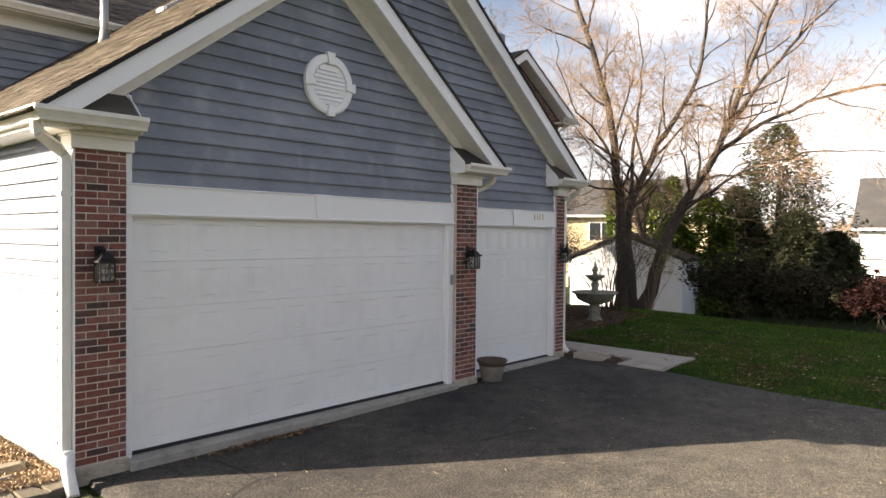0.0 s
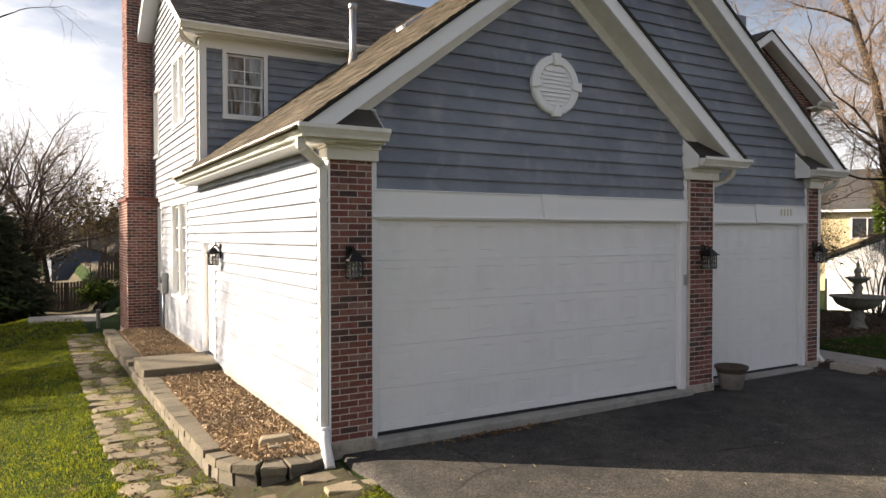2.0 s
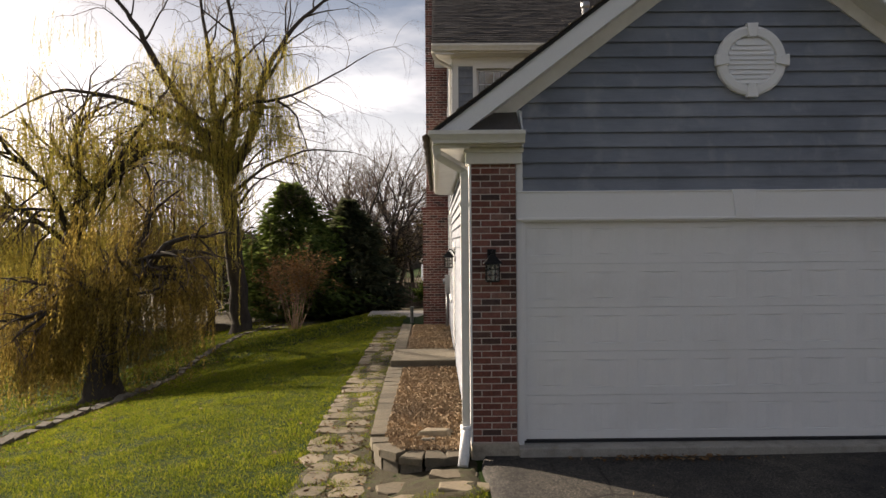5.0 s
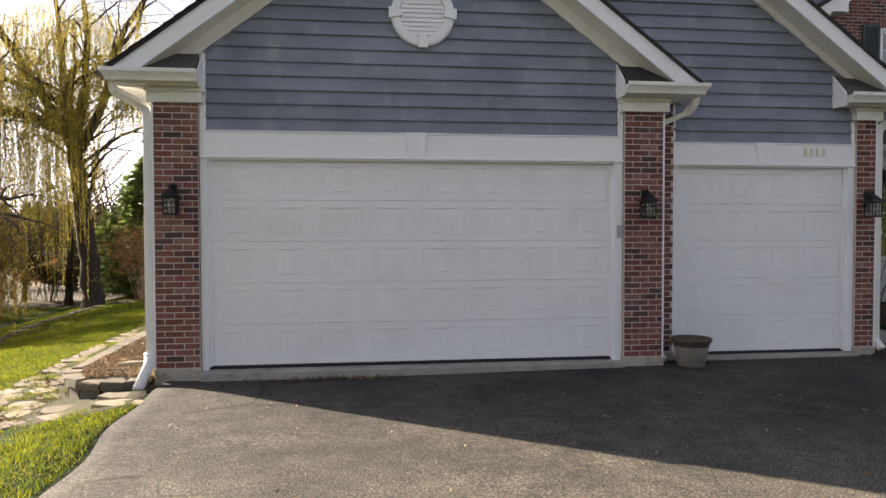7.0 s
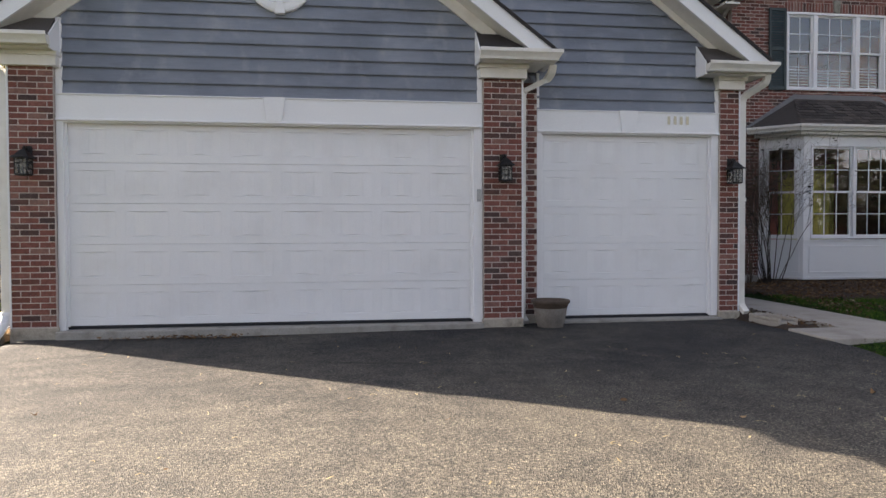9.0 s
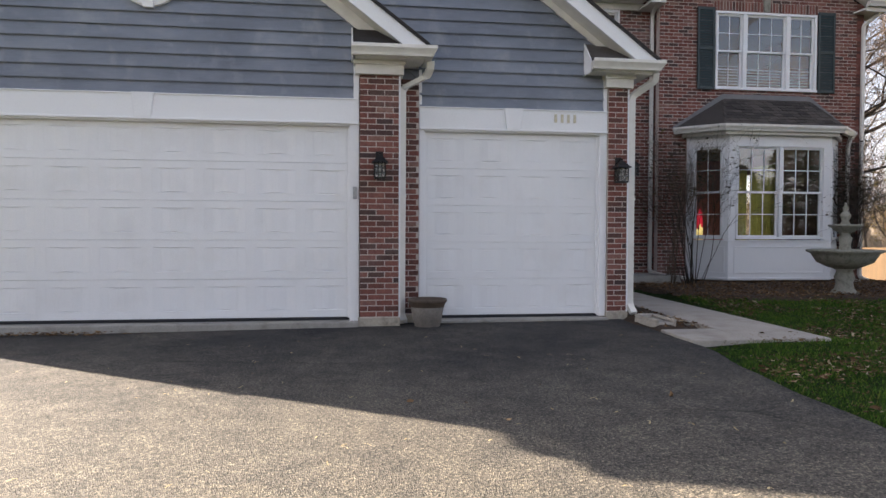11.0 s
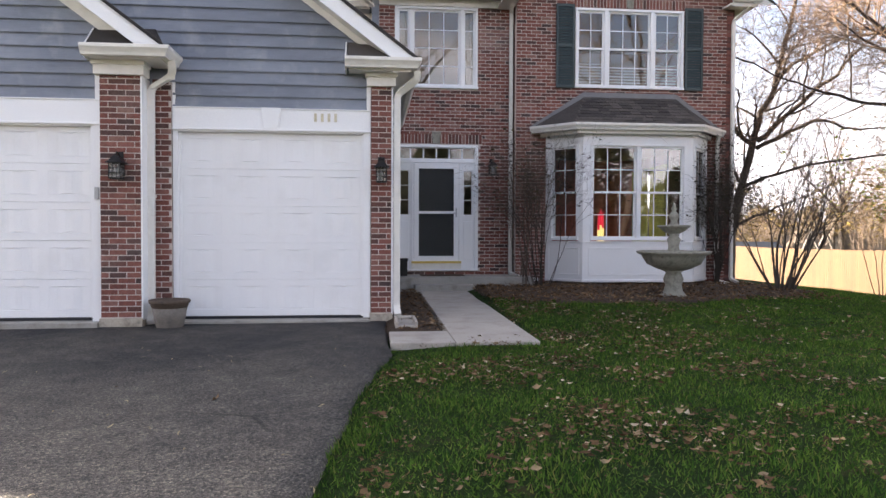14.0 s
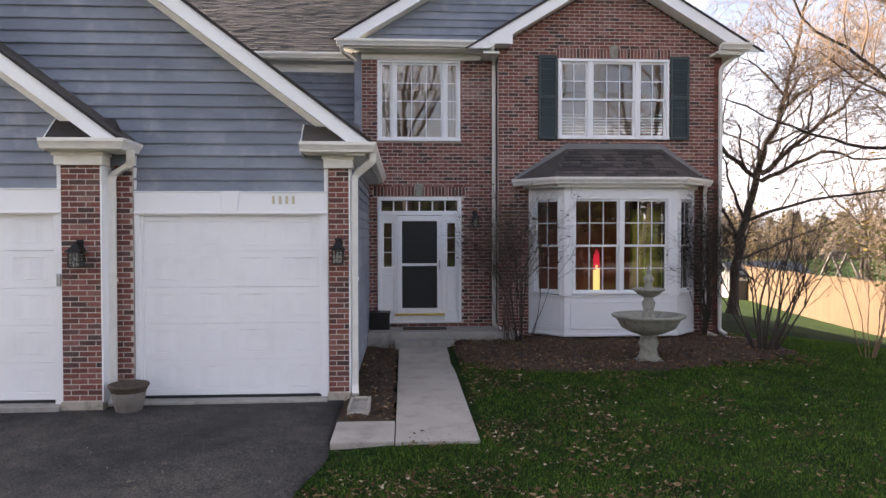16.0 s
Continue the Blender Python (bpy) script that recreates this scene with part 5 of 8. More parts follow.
# ---- downspouts, lanterns and other fixings ----
def downspout(pts, label, w=0.075, h=0.06, straps=(), material=None):
    ob = thing("downspout", pts[-1], label, "downspout", "downspouts")
    pts = [Vector(p) for p in pts]
    soft = [pts[0]]
    for i in range(1, len(pts) - 1):
        a, b = (pts[i - 1] - pts[i]), (pts[i + 1] - pts[i])
        r = min(0.06, a.length / 3, b.length / 3)
        p0, p1 = pts[i] + a.normalized() * r, pts[i] + b.normalized() * r
        soft += [p0, (p0 + p1 + pts[i] * 2) / 4, p1]
    soft.append(pts[-1])
    part("pipe", Geo().bar(soft, w, h), material or CREAM, ob, "", 0.006)
    for x, y, z in straps:
        g = Geo()
        g.box(x - w / 2 - 0.012, y - h / 2 - 0.006, z - 0.02, x + w / 2 + 0.012, y + h / 2 + 0.02, z + 0.02)
        part("strap", g, CREAM, ob)
    return ob


downspout([(-0.90, -0.22, 3.22), (-0.90, -0.22, 3.13), (-0.61, -0.04, 2.98), (-0.61, -0.04, 0.24)], "white metal downspout at the garage corner", straps=[(-0.61, -0.04, 2.62)], w=0.085, h=0.07)
g = Geo()
g.tube([(-0.61, -0.05, 0.28), (-0.62, -0.10, 0.16), (-0.66, -0.36, -0.05)], [0.055, 0.055, 0.055], 14)
g.tube([(-0.61, -0.05, 0.22), (-0.61, -0.05, 0.30)], [0.062, 0.066], 14)
boot = thing("drain_pipe", (-0.64, -0.3, -0.05), "white plastic drain elbow at the foot of the downspout", "drain pipe")
part("elbow", g, mottled("white plastic", (0.72, 0.73, 0.74), (0.82, 0.82, 0.82), 3, 40, 0.35, 0.05), boot)
downspout([(5.665, -0.12, 3.22), (5.665, -0.10, 3.14), (5.63, -0.01, 3.06), (5.345, 0.13, 2.93), (5.335, 0.13, 0.12), (5.36, 0.02, 0.05)], "white metal downspout behind the middle pillar", straps=[(5.335, 0.13, 1.6)], w=0.09)
downspout([(8.63, 0.10, 3.23), (8.63, 0.12, 3.13), (8.38, 0.27, 2.95), (8.375, 0.27, 0.2), (8.39, 0.16, 0.10)], "white metal downspout beside the entry walk", straps=[(8.375, 0.27, 1.6)], w=0.088)
downspout([(10.74, WY - 0.33, 5.86), (10.74, WY - 0.30, 5.76), (10.83, RY - 0.06, 5.58), (10.83, RY - 0.06, 0.36), (10.95, RY - 0.5, 0.30), (11.25, RY - 0.75, 0.27)], "white metal downspout in the brick corner", straps=[(10.83, RY - 0.06, 3.0), (10.83, RY - 0.06, 1.4)], w=0.07)
downspout([(7.82, RY - 0.40, 5.84), (7.84, RY - 0.3, 5.74), (8.12, RY + 0.10, 5.62), (8.12, RY + 0.10, 4.0)], "white metal downspout above the garage roof", w=0.07)
downspout([(15.02, 4.66, 3.14), (15.02, 4.72, 3.02), (15.05, 4.785, 2.95), (15.05, 4.785, 0.22), (15.2, 4.5, 0.15), (15.9, 4.1, 0.12)], "white metal downspout beside the bay window", w=0.065)
downspout([(15.60, 4.60, 5.80), (15.58, 4.62, 5.70), (15.37, 4.80, 5.50), (15.37, 4.79, 0.24), (15.42, 4.60, 0.18)], "white metal downspout at the brick corner", w=0.065)
downspout([(-0.96, 6.05, 5.90), (-0.90, 6.15, 5.76), (-0.605, 6.42, 5.68), (-0.605, 6.42, 3.66), (-0.70, 6.45, 3.50), (-0.88, 6.45, 3.42)], "white metal downspout on the upper house corner", w=0.07)
# meter and pipe on the side wall
meter = thing("electric_meter", (-0.62, 10.3, 0.9), "grey utility meter box on the side wall", "meter")
g = Geo()
lf.box(g, 10.1, 10.42, 0.95, 1.42, 0.02, 0.15)
part("box", g, GALV, meter, "", 0.01)
g = Geo()
g.tube([(-0.66, 10.26, 0.95), (-0.66, 10.26, 0.12)], 0.03, 8)
part("conduit", g, GALV, meter)
g = Geo()
g.tube([(-0.715, 10.26, 1.25), (-0.76, 10.26, 1.25)], [0.08, 0.07], 14)
part("dial", g, GALV, meter)
# flue
flue = thing("flue_pipe", (1.66, 4.55, 4.9), "tall grey metal flue pipe on the garage roof", "flue")
g = Geo()
g.tube([(1.66, 4.55, 4.95), (1.66, 4.55, 6.22)], 0.06, 16)
part("pipe", g, GALV, flue)
g = Geo()
g.tube([(1.66, 4.55, 6.20), (1.66, 4.55, 6.23), (1.66, 4.55, 6.30), (1.66, 4.55, 6.31)], [0.06, 0.078, 0.078, 0.05], 16)
part("cap", g, GALV, flue)
g = Geo()
g.tube([(1.66, 4.55, 5.18), (1.66, 4.55, 5.46)], [0.10, 0.064], 16)
part("collar", g, FLASH, flue)
rv = thing("roof_vent", (2.6, 4.2, 5.8), "low grey vent box near the garage ridge", "roof vent")
g = Geo()
z = zl(2.55)
g.hexa([(2.4, 4.0, zl(2.4)), (2.75, 4.0, zl(2.75)), (2.75, 4.35, zl(2.75)), (2.4, 4.35, zl(2.4)), (2.4, 4.0, zl(2.4) + 0.12), (2.75, 4.0, zl(2.75) + 0.10), (2.75, 4.35, zl(2.75) + 0.10), (2.4, 4.35, zl(2.4) + 0.12)])
part("hood", g, GALV, rv, "", 0.01)


# lanterns: built once, facing -y, with the wall at y = 0 and the middle of the cage at z = 0
SEEDY = mottled("seedy lantern glass", (0.30, 0.30, 0.28), (0.48, 0.47, 0.44), 30, 90, 0.15, 0.2, 0.002)


def seeded_glass():
    m, n, l, b = shader("seeded glass", 0.12, 0, 0.6)
    b.inputs["Base Color"].default_value = (0.42, 0.42, 0.39, 1)
    clear, mx = n.new("ShaderNodeBsdfTransparent"), n.new("ShaderNodeMixShader")
    l.new(ramp_node(n, l, world_noise(n, l, 60, 3), [(0.35, (0.25, 0.25, 0.25)), (0.7, (0.6, 0.6, 0.6))]), mx.inputs["Fac"])
    l.new(clear.outputs["BSDF"], mx.inputs[1])
    l.new(b.outputs["BSDF"], mx.inputs[2])
    l.new(mx.outputs["Shader"], n["Material Output"].inputs["Surface"])
    return m


PANE_SEEDY = seeded_glass()


def lantern():
    ob = thing("wall_lantern", (0, 0, 0), "black iron wall lantern with gridded glass cage", "lantern", "wall lanterns")
    g = Geo()
    g.box(-0.055, -0.022, -0.06, 0.055, 0, 0.19)
    part("backplate", g, IRON, ob, "", 0.008)
    g = Geo()
    g.tube([(0, -0.02, 0.09), (0, -0.06, 0.16), (0, -0.115, 0.175), (0, -0.14, 0.14)], 0.011, 8)
    part("arm", g, IRON, ob)
    cy = -0.14
    g = Geo()
    prof = [(0.118, 0.030), (0.112, 0.042), (0.085, 0.062), (0.055, 0.10), (0.028, 0.128), (0.012, 0.138), (0.014, 0.15), (0.006, 0.162)]
    rings = []
    for r, zz in prof:
        rings += [(-r, cy - r, zz), (r, cy - r, zz), (r, cy + r, zz), (-r, cy + r, zz)]
    g.add(rings, [(i * 4 + k, i * 4 + (k + 1) % 4, i * 4 + 4 + (k + 1) % 4, i * 4 + 4 + k) for i in range(len(prof) - 1) for k in range(4)] + [(3, 2, 1, 0), tuple(range(len(rings) - 4, len(rings)))])
    part("roof", g, IRON, ob)
    g = Geo()
    s, lo, hi = 0.078, -0.165, 0.03
    def bar_(*q):
        b = Geo()
        b.box(*q)
        part("cage_bar", b, IRON, ob)

    for x in (-s, s):
        for y in (-s, s):
            bar_(x - 0.007, cy + y - 0.007, lo, x + 0.007, cy + y + 0.007, hi)
    for zz in (lo, (lo * 2 + hi) / 3, (lo + hi * 2) / 3, hi - 0.008):
        bar_(-s, cy - s - 0.005, zz, s, cy - s + 0.004, zz + 0.009)
        bar_(-s, cy + s - 0.004, zz, s, cy + s + 0.005, zz + 0.009)
        bar_(-s - 0.005, cy - s, zz, -s + 0.004, cy + s, zz + 0.009)
        bar_(s - 0.004, cy - s, zz, s + 0.005, cy + s, zz + 0.009)
    for q in (-0.026, 0.026):
        bar_(q - 0.004, cy - s - 0.004, lo, q + 0.004, cy - s + 0.003, hi)
        bar_(-s - 0.004, cy + q - 0.004, lo, -s + 0.003, cy + q + 0.004, hi)
        bar_(s - 0.003, cy + q - 0.004, lo, s + 0.004, cy + q + 0.004, hi)
    bar_(-s, cy - s, lo - 0.012, s, cy + s, lo)
    g = Geo()
    g.box(-s + 0.006, cy - s + 0.006, lo + 0.002, s - 0.006, cy + s - 0.006, hi - 0.004)
    part("glass", g, PANE_SEEDY, ob, "seeded lantern glass").visible_shadow = False
    g = Geo()
    g.lathe([(0.016, -0.16), (0.016, -0.09), (0.022, -0.085), (0.03, -0.055), (0.026, -0.03), (0.010, -0.008)], (0, cy, 0), 12)
    part("bulb", g, SEEDY, ob, "clear glass lamp bulb")
    return ob


lamp = lantern()
lamp.matrix_basis = pose(-0.335, -0.095, 1.975)
lamp.scale = (0.82, 0.86, 0.92)
copy_thing(lamp, pose(5.05, -0.095, 1.945))
copy_thing(lamp, pose(8.175, 0.205, 1.96))
copy_thing(lamp, pose(-0.585, 4.72, 1.95, 0, 0, -90))
copy_thing(lamp, pose(10.45, 5.09, 2.48))

# number bars on the header of the single door
PLATE = mottled("pale brass numbers", (0.46, 0.42, 0.30), (0.58, 0.53, 0.40), 3, 40, 0.4, 0.05, metal=0.6)
number = thing("number_plate", (7.47, yB - 0.05, 2.6), "row of small pale brass bars on the header", "number plate")
for i in range(4):
    g = Geo()
    fB.box(g, 7.32 + i * 0.085, 7.355 + i * 0.085, 2.575, 2.68, 0.042, 0.05)
    part("bar", g, PLATE, number)

# chimney on the side wall
CX0, CX1, CZ = -1.29, -1.19, 3.12
g = Geo()
g.box(CX0 + 0.012, 11.512, -0.3, HX - 0.012, 13.5, CZ)
g.box(CX1 + 0.012, 12.212, CZ, HX - 0.012, 13.3, 9.6)
chimney = structure("chimney", g, MORTAR, "tall red brick chimney on the side wall", "chimney")
bricks(chimney, front(11.512), lambda z: (CX0, HX), -0.1, CZ, BRICK, (), lambda u, z: z > 0.6, 130)
bricks(chimney, front(12.212), lambda z: (CX1, HX), CZ + 0.07, 9.5, BRICK, (), lambda u, z: z < 4.4, 100)
bricks(chimney, left(CX0 + 0.012), lambda z: (11.512, 13.5), -0.1, CZ, BRICK, (), lambda u, z: False)
bricks(chimney, left(CX1 + 0.012), lambda z: (12.212, 13.3), CZ + 0.07, 9.5, BRICK, (), lambda u, z: False)
g = Geo()
g.box(CX0 - 0.03, 11.475, CZ, HX - 0.01, 13.53, CZ + 0.068)
part("shoulder_cap", g, BRICK, chimney, "projecting brick shoulder course", 0.006)
# ---- ground ----
def smooth(a, b, x):
    t = min(1.0, max(0.0, (x - a) / (b - a)))
    return t * t * (3 - 2 * t)


def gz(x, y):
    """Height of the ground."""
    z = -0.04
    z -= 0.17 * smooth(-0.5, -1.7, x)
    z -= min(1.5, max(0.0, -2.2 - 1.3 * smooth(10, 17, y) - x) / 5.8) * (0.55 + 0.75 * smooth(0, 14, y))
    right_side = smooth(8.0, 9.5, x)
    z += right_side * (0.04 + 0.13 * smooth(-1.5, 3.0, y))
    z -= 1.35 * smooth(15.5, 26.0, x)
    z -= 0.10 * smooth(8.0, 8.3, x) * smooth(10.0, 9.8, x) * smooth(-2.0, 1.0, y) * smooth(5.2, 4.8, y)
    if x < 9:
        z -= 0.1 * smooth(10, 16, y) + 1.3 * smooth(15, 34, y) * smooth(-10, -5, x)
    z += 0.012 * math.sin(x * 1.7 + 0.6 * y) * math.sin(0.9 * y - x)
    if -0.6 < x < 8.6:
        k = smooth(-0.6, -0.3, x) * smooth(8.6, 8.2, x)
        z = z * (1 - k) + k * (-0.055 + 0.01 * smooth(0, 8, x))
    return z


def grid_axis(edges):
    out = []
    for a, b, step in edges:
        n = max(1, round((b - a) / step))
        out += [a + (b - a) * i / n for i in range(n)]
    return out + [edges[-1][1]]


xs = grid_axis([(-900, -100, 200), (-100, -30, 14), (-30, -12, 2), (-12, 26, 0.4), (26, 60, 3), (60, 900, 140)])
ys = grid_axis([(-900, -100, 200), (-100, -30, 14), (-30, -12, 2), (-12, 18, 0.4), (18, 60, 3), (60, 900, 140)])
g = Geo()
nx = len(xs)
g.v = [(x, y, gz(x, y)) for y in ys for x in xs]
g.f = [(j * nx + i, j * nx + i + 1, (j + 1) * nx + i + 1, (j + 1) * nx + i) for j in range(len(ys) - 1) for i in range(nx - 1)]
g.s = [True] * len(g.f)
structure("ground", g, LAWN, "grassy ground round the house", "ground")


# driveway
def drive_left(y):
    return -0.42 + 0.05 * math.sin(y * 1.3) + 0.03 * math.sin(y * 4.1) + (0.0 if y > -4 else 0.015 * (-4 - y))


def drive_right(y):
    return 8.24 + 0.12 * (y + 1.7) * smooth(-1.6, -3, y) + 0.018 * math.sin(y * 2.1) + 0.012 * math.sin(y * 5.3)


g = Geo()
ys2 = grid_axis([(-30, -10, 0.5), (-10, 0.26, 0.12)])
us = [0.0, 0.003] + [i / 40 for i in range(1, 40)] + [0.997, 1.0]
for y in ys2:
    a, b = drive_left(y), drive_right(y)
    for k, u in enumerate(us):
        e = min(k, len(us) - 1 - k)
        x = a + (b - a) * u
        z = -0.012 + 0.035 * smooth(0, 8, x) - 0.035 * smooth(-0.6, -3, y) + (0 if e > 0 else -0.05) + 0.006 * math.sin(1.1 * x + 0.7 * y) * math.sin(0.8 * y - 0.4 * x)
        g.v.append((x, min(y, -0.02 if x < 5.3 else 0.22), z))
nu = len(us)
g.f = [(j * nu + i, j * nu + i + 1, (j + 1) * nu + i + 1, (j + 1) * nu + i) for j in range(len(ys2) - 1) for i in range(nu - 1)]
g.s = [True] * len(g.f)
structure("driveway", g, ASPHALT, "worn dark asphalt driveway with cracks and dust", "driveway")

# leaf-covered ground under the trees behind the yard
fx_ = grid_axis([(-46, 5, 1.0)])
fy_ = grid_axis([(20, 72, 1.0)])
g = Geo()
g.v = [(x, y + (1.2 * math.sin(x * 0.7) + 0.6 * math.sin(x * 1.9) + (5.0 * smooth(-6.5, -4.0, x) + 2.0) if j == 0 else 0.0), 0) for j, y in enumerate(fy_) for x in fx_]
g.v = [(x, max(y, 20 + 1.2 * math.sin(x * 0.7) + 0.6 * math.sin(x * 1.9) + 5.0 * smooth(-6.5, -4.0, x) + 7.0 * smooth(-8.0, -10.5, x) + 2.0), 0) for x, y, z in g.v]
g.v = [(x, y, gz(x, y) + 0.03) for x, y, z in g.v]
n_ = len(fx_)
g.f = [(j * n_ + i, j * n_ + i + 1, (j + 1) * n_ + i + 1, (j + 1) * n_ + i) for j in range(len(fy_) - 1) for i in range(n_ - 1) if g.v[(j + 1) * n_ + i][1] > g.v[j * n_ + i][1] + 0.01 or g.v[(j + 1) * n_ + i + 1][1] > g.v[j * n_ + i + 1][1] + 0.01]
g.s = [True] * len(g.f)
structure("woodland_floor", g, FOREST, "brown leaf-covered ground under the trees", "ground")

# street behind the camera
g = Geo()
g.box(-120, -36, -0.4, 120, -29, -0.02)
structure("road", g, ASPHALT, "asphalt street at the end of the driveway", "road")

# entry walk and stoop
walkway = thing("entry_walk", (9.3, 0, 0.03), "pale concrete entry walk in poured slabs", "walkway", "", "structure")
for x0, x1, y0, y1 in ((8.25, 8.915, -1.71, -0.93), (8.925, 9.81, -1.73, -0.24), (8.925, 9.81, -0.23, 1.26), (8.925, 9.81, 1.27, 2.78), (8.925, 9.81, 2.79, 4.27)):
    g = Geo()
    za, zb = 0.035 + 0.010 * (y0 + 1.7), 0.035 + 0.010 * (y1 + 1.7)
    g.hexa([(x0, y0, za - 0.12), (x1, y0, za - 0.12), (x1, y1, zb - 0.12), (x0, y1, zb - 0.12), (x0, y0, za), (x1, y0, za), (x1, y1, zb), (x0, y1, zb)])
    part("slab", g, PAVING, walkway, "", 0.01)
g = Geo()
g.box(8.33, 4.30, -0.1, 11.15, RY - 0.002, 0.325)
g.box(8.85, 3.98, -0.1, 9.95, 4.30, 0.20)
structure("stoop", g, CONCRETE, "grey concrete entry stoop with one step", "stoop", 0.015)


def bed(name, outline, z, material, label, bumps=0.03, step=0.14):
    """A raised planting bed: a lumpy sheet inside an outline that sinks at its rim."""
    rng = random.Random(5)
    x0, x1 = min(p[0] for p in outline), max(p[0] for p in outline)
    y0, y1 = min(p[1] for p in outline), max(p[1] for p in outline)

    def inside(x, y):
        c, n = False, len(outline)
        for i in range(n):
            (ax, ay), (bx, by) = outline[i], outline[(i + 1) % n]
            if (ay > y) != (by > y) and x < (bx - ax) * (y - ay) / (by - ay) + ax:
                c = not c
        return c

    g, idx = Geo(), {}
    nx, ny = int((x1 - x0) / step) + 2, int((y1 - y0) / step) + 2
    for j in range(ny):
        for i in range(nx):
            x, y = x0 + i * step, y0 + j * step
            if inside(x, y):
                rim = all(inside(x + a, y + b) for a, b in ((step, 0), (-step, 0), (0, step), (0, -step)))
                idx[i, j] = len(g.v)
                zz = z(x, y) + (rng.uniform(-1, 1) * bumps if rim else -0.05)
                g.v.append((x + rng.uniform(-0.3, 0.3) * step, y + rng.uniform(-0.3, 0.3) * step, zz))
    for (i, j), a in idx.items():
        if (i + 1, j) in idx and (i, j + 1) in idx and (i + 1, j + 1) in idx:
            g.f.append((a, idx[i + 1, j], idx[i + 1, j + 1], idx[i, j + 1]))
    g.s = [True] * len(g.f)
    return structure(name, g, material, label, "planting bed")


bed("bed_entry", [(8.2, -0.92), (8.95, -0.92), (8.95, 4.32), (8.2, 4.32)], lambda x, y: 0.02 + 0.012 * (y + 1), SOIL, "dark leaf-strewn bed beside the entry walk")
bed("bed_front", [(9.86, 2.3), (10.4, 1.5), (11.4, 1.3), (12.6, 1.35), (13.6, 1.5), (14.8, 2.0), (15.9, 2.6), (16.1, 3.8), (15.5, 5.0), (9.86, 5.0)], lambda x, y: gz(x, y) + 0.045, SOIL, "dark leaf-strewn bed under the bay window")
wall_line = [(-0.72, -0.13), (-0.98, -0.17), (-1.22, -0.11), (-1.41, 0.08), (-1.51, 0.32), (-1.545, 0.58), (-1.57, 1.2), (-1.60, 2.2), (-1.62, 3.3), (-1.64, 4.4), (-1.66, 5.6), (-1.68, 7.0), (-1.70, 8.4), (-1.71, 9.8), (-1.72, 11.2)]
bed("bed_side", [(-0.56, -0.1)] + wall_line + [(-0.56, 11.4)], lambda x, y: 0.02 + 0.03 * smooth(3, 7, y), MULCH, "brown bark mulch bed along the side wall", 0.025, 0.1)


def along(line, step):
    """Places and headings every step along a line."""
    out, left_over = [], 0.0
    for (ax, ay), (bx, by) in zip(line, line[1:]):
        d = Vector((bx - ax, by - ay))
        s = left_over
        while s < d.length:
            p = Vector((ax, ay)) + d * (s / d.length)
            out.append((p.x, p.y, math.atan2(d.y, d.x)))
            s += step
        left_over = s - d.length
    return out


def rough_block(w, d, h, rng, taper=0.0):
    """A worn rectangular block about its base centre."""
    g = Geo()
    j = lambda: rng.uniform(-0.008, 0.008)
    pts = []
    for z, s in ((0, 1.0), (h * 0.88, 1.0), (h, 0.93)):
        for x, y in ((-1, -1), (1, -1), (1, 1), (-1, 1)):
            pts.append((x * w / 2 * s * (1 - taper * (y > 0)) + j(), y * d / 2 * s + j(), z + (j() if z else 0)))
    g.add(pts, [(3, 2, 1, 0), (8, 9, 10, 11)] + [(i * 4 + k, i * 4 + (k + 1) % 4, i * 4 + 4 + (k + 1) % 4, i * 4 + 4 + k) for i in range(2) for k in range(4)])
    return g


low_wall = thing("retaining_wall", (-1.6, 4, -0.1), "low retaining wall of weathered tan concrete blocks", "retaining wall", "", "structure")
rng = random.Random(3)
shapes = []
for w, d, h, taper in ((0.295, 0.21, 0.185, 0.0), (0.30, 0.26, 0.085, 0.0), (0.165, 0.21, 0.185, -0.4), (0.165, 0.27, 0.085, -0.5)):
    kind = []
    for _ in range(5):
        gg = rough_block(w, d, h, rng, taper)
        me = bpy.data.meshes.new("block")
        me.from_pydata(gg.v, [], gg.f)
        me.materials.append(BLOCK if h > 0.1 else CAP)
        kind.append(me)
    shapes.append(kind)
for course in range(2):
    for corner, line, step in ((2, wall_line[:6], 0.225), (0, [(-1.555, 0.62)] + wall_line[6:], 0.305)):
        for x, y, a in along(line, step):
            if 4.75 < y < 6.25 and course:
                continue
            ob = new("block", rng.choice(shapes[corner + course]))
            zz = -0.235 + course * 0.186 + (0.0 if y < 3 else 0.03 * smooth(3, 6, y))
            ob.location = Vector((x, y + (0.15 * course if corner == 0 else 0.0), zz + rng.uniform(-0.004, 0.004))) - place_of(low_wall)
            ob.rotation_euler = (rng.uniform(-0.015, 0.015), rng.uniform(-0.015, 0.015), a + rng.uniform(-0.03, 0.03))
            ob.parent = low_wall
g = Geo()
g.box(-1.74, 4.85, -0.25, -0.575, 6.2, 0.17)
structure("service_step", g, CAP, "concrete slab step at the service door", "step", 0.02)
rock = thing("garden_rock", (-0.95, 0.55, 0.02), "pale tan rock lying on the mulch", "rock")
g = Geo()
pts = [(-0.17, -0.1, 0), (0.15, -0.13, 0), (0.2, 0.08, 0), (-0.1, 0.14, 0), (-0.13, -0.07, 0.1), (0.1, -0.09, 0.12), (0.14, 0.05, 0.09), (-0.07, 0.1, 0.08)]
g.hexa([(x * 1.35 - 0.95, y * 1.35 + 0.55, z * 0.9 + 0.015) for x, y, z in pts])
part("stone", g, STONE, rock, "", 0.02)
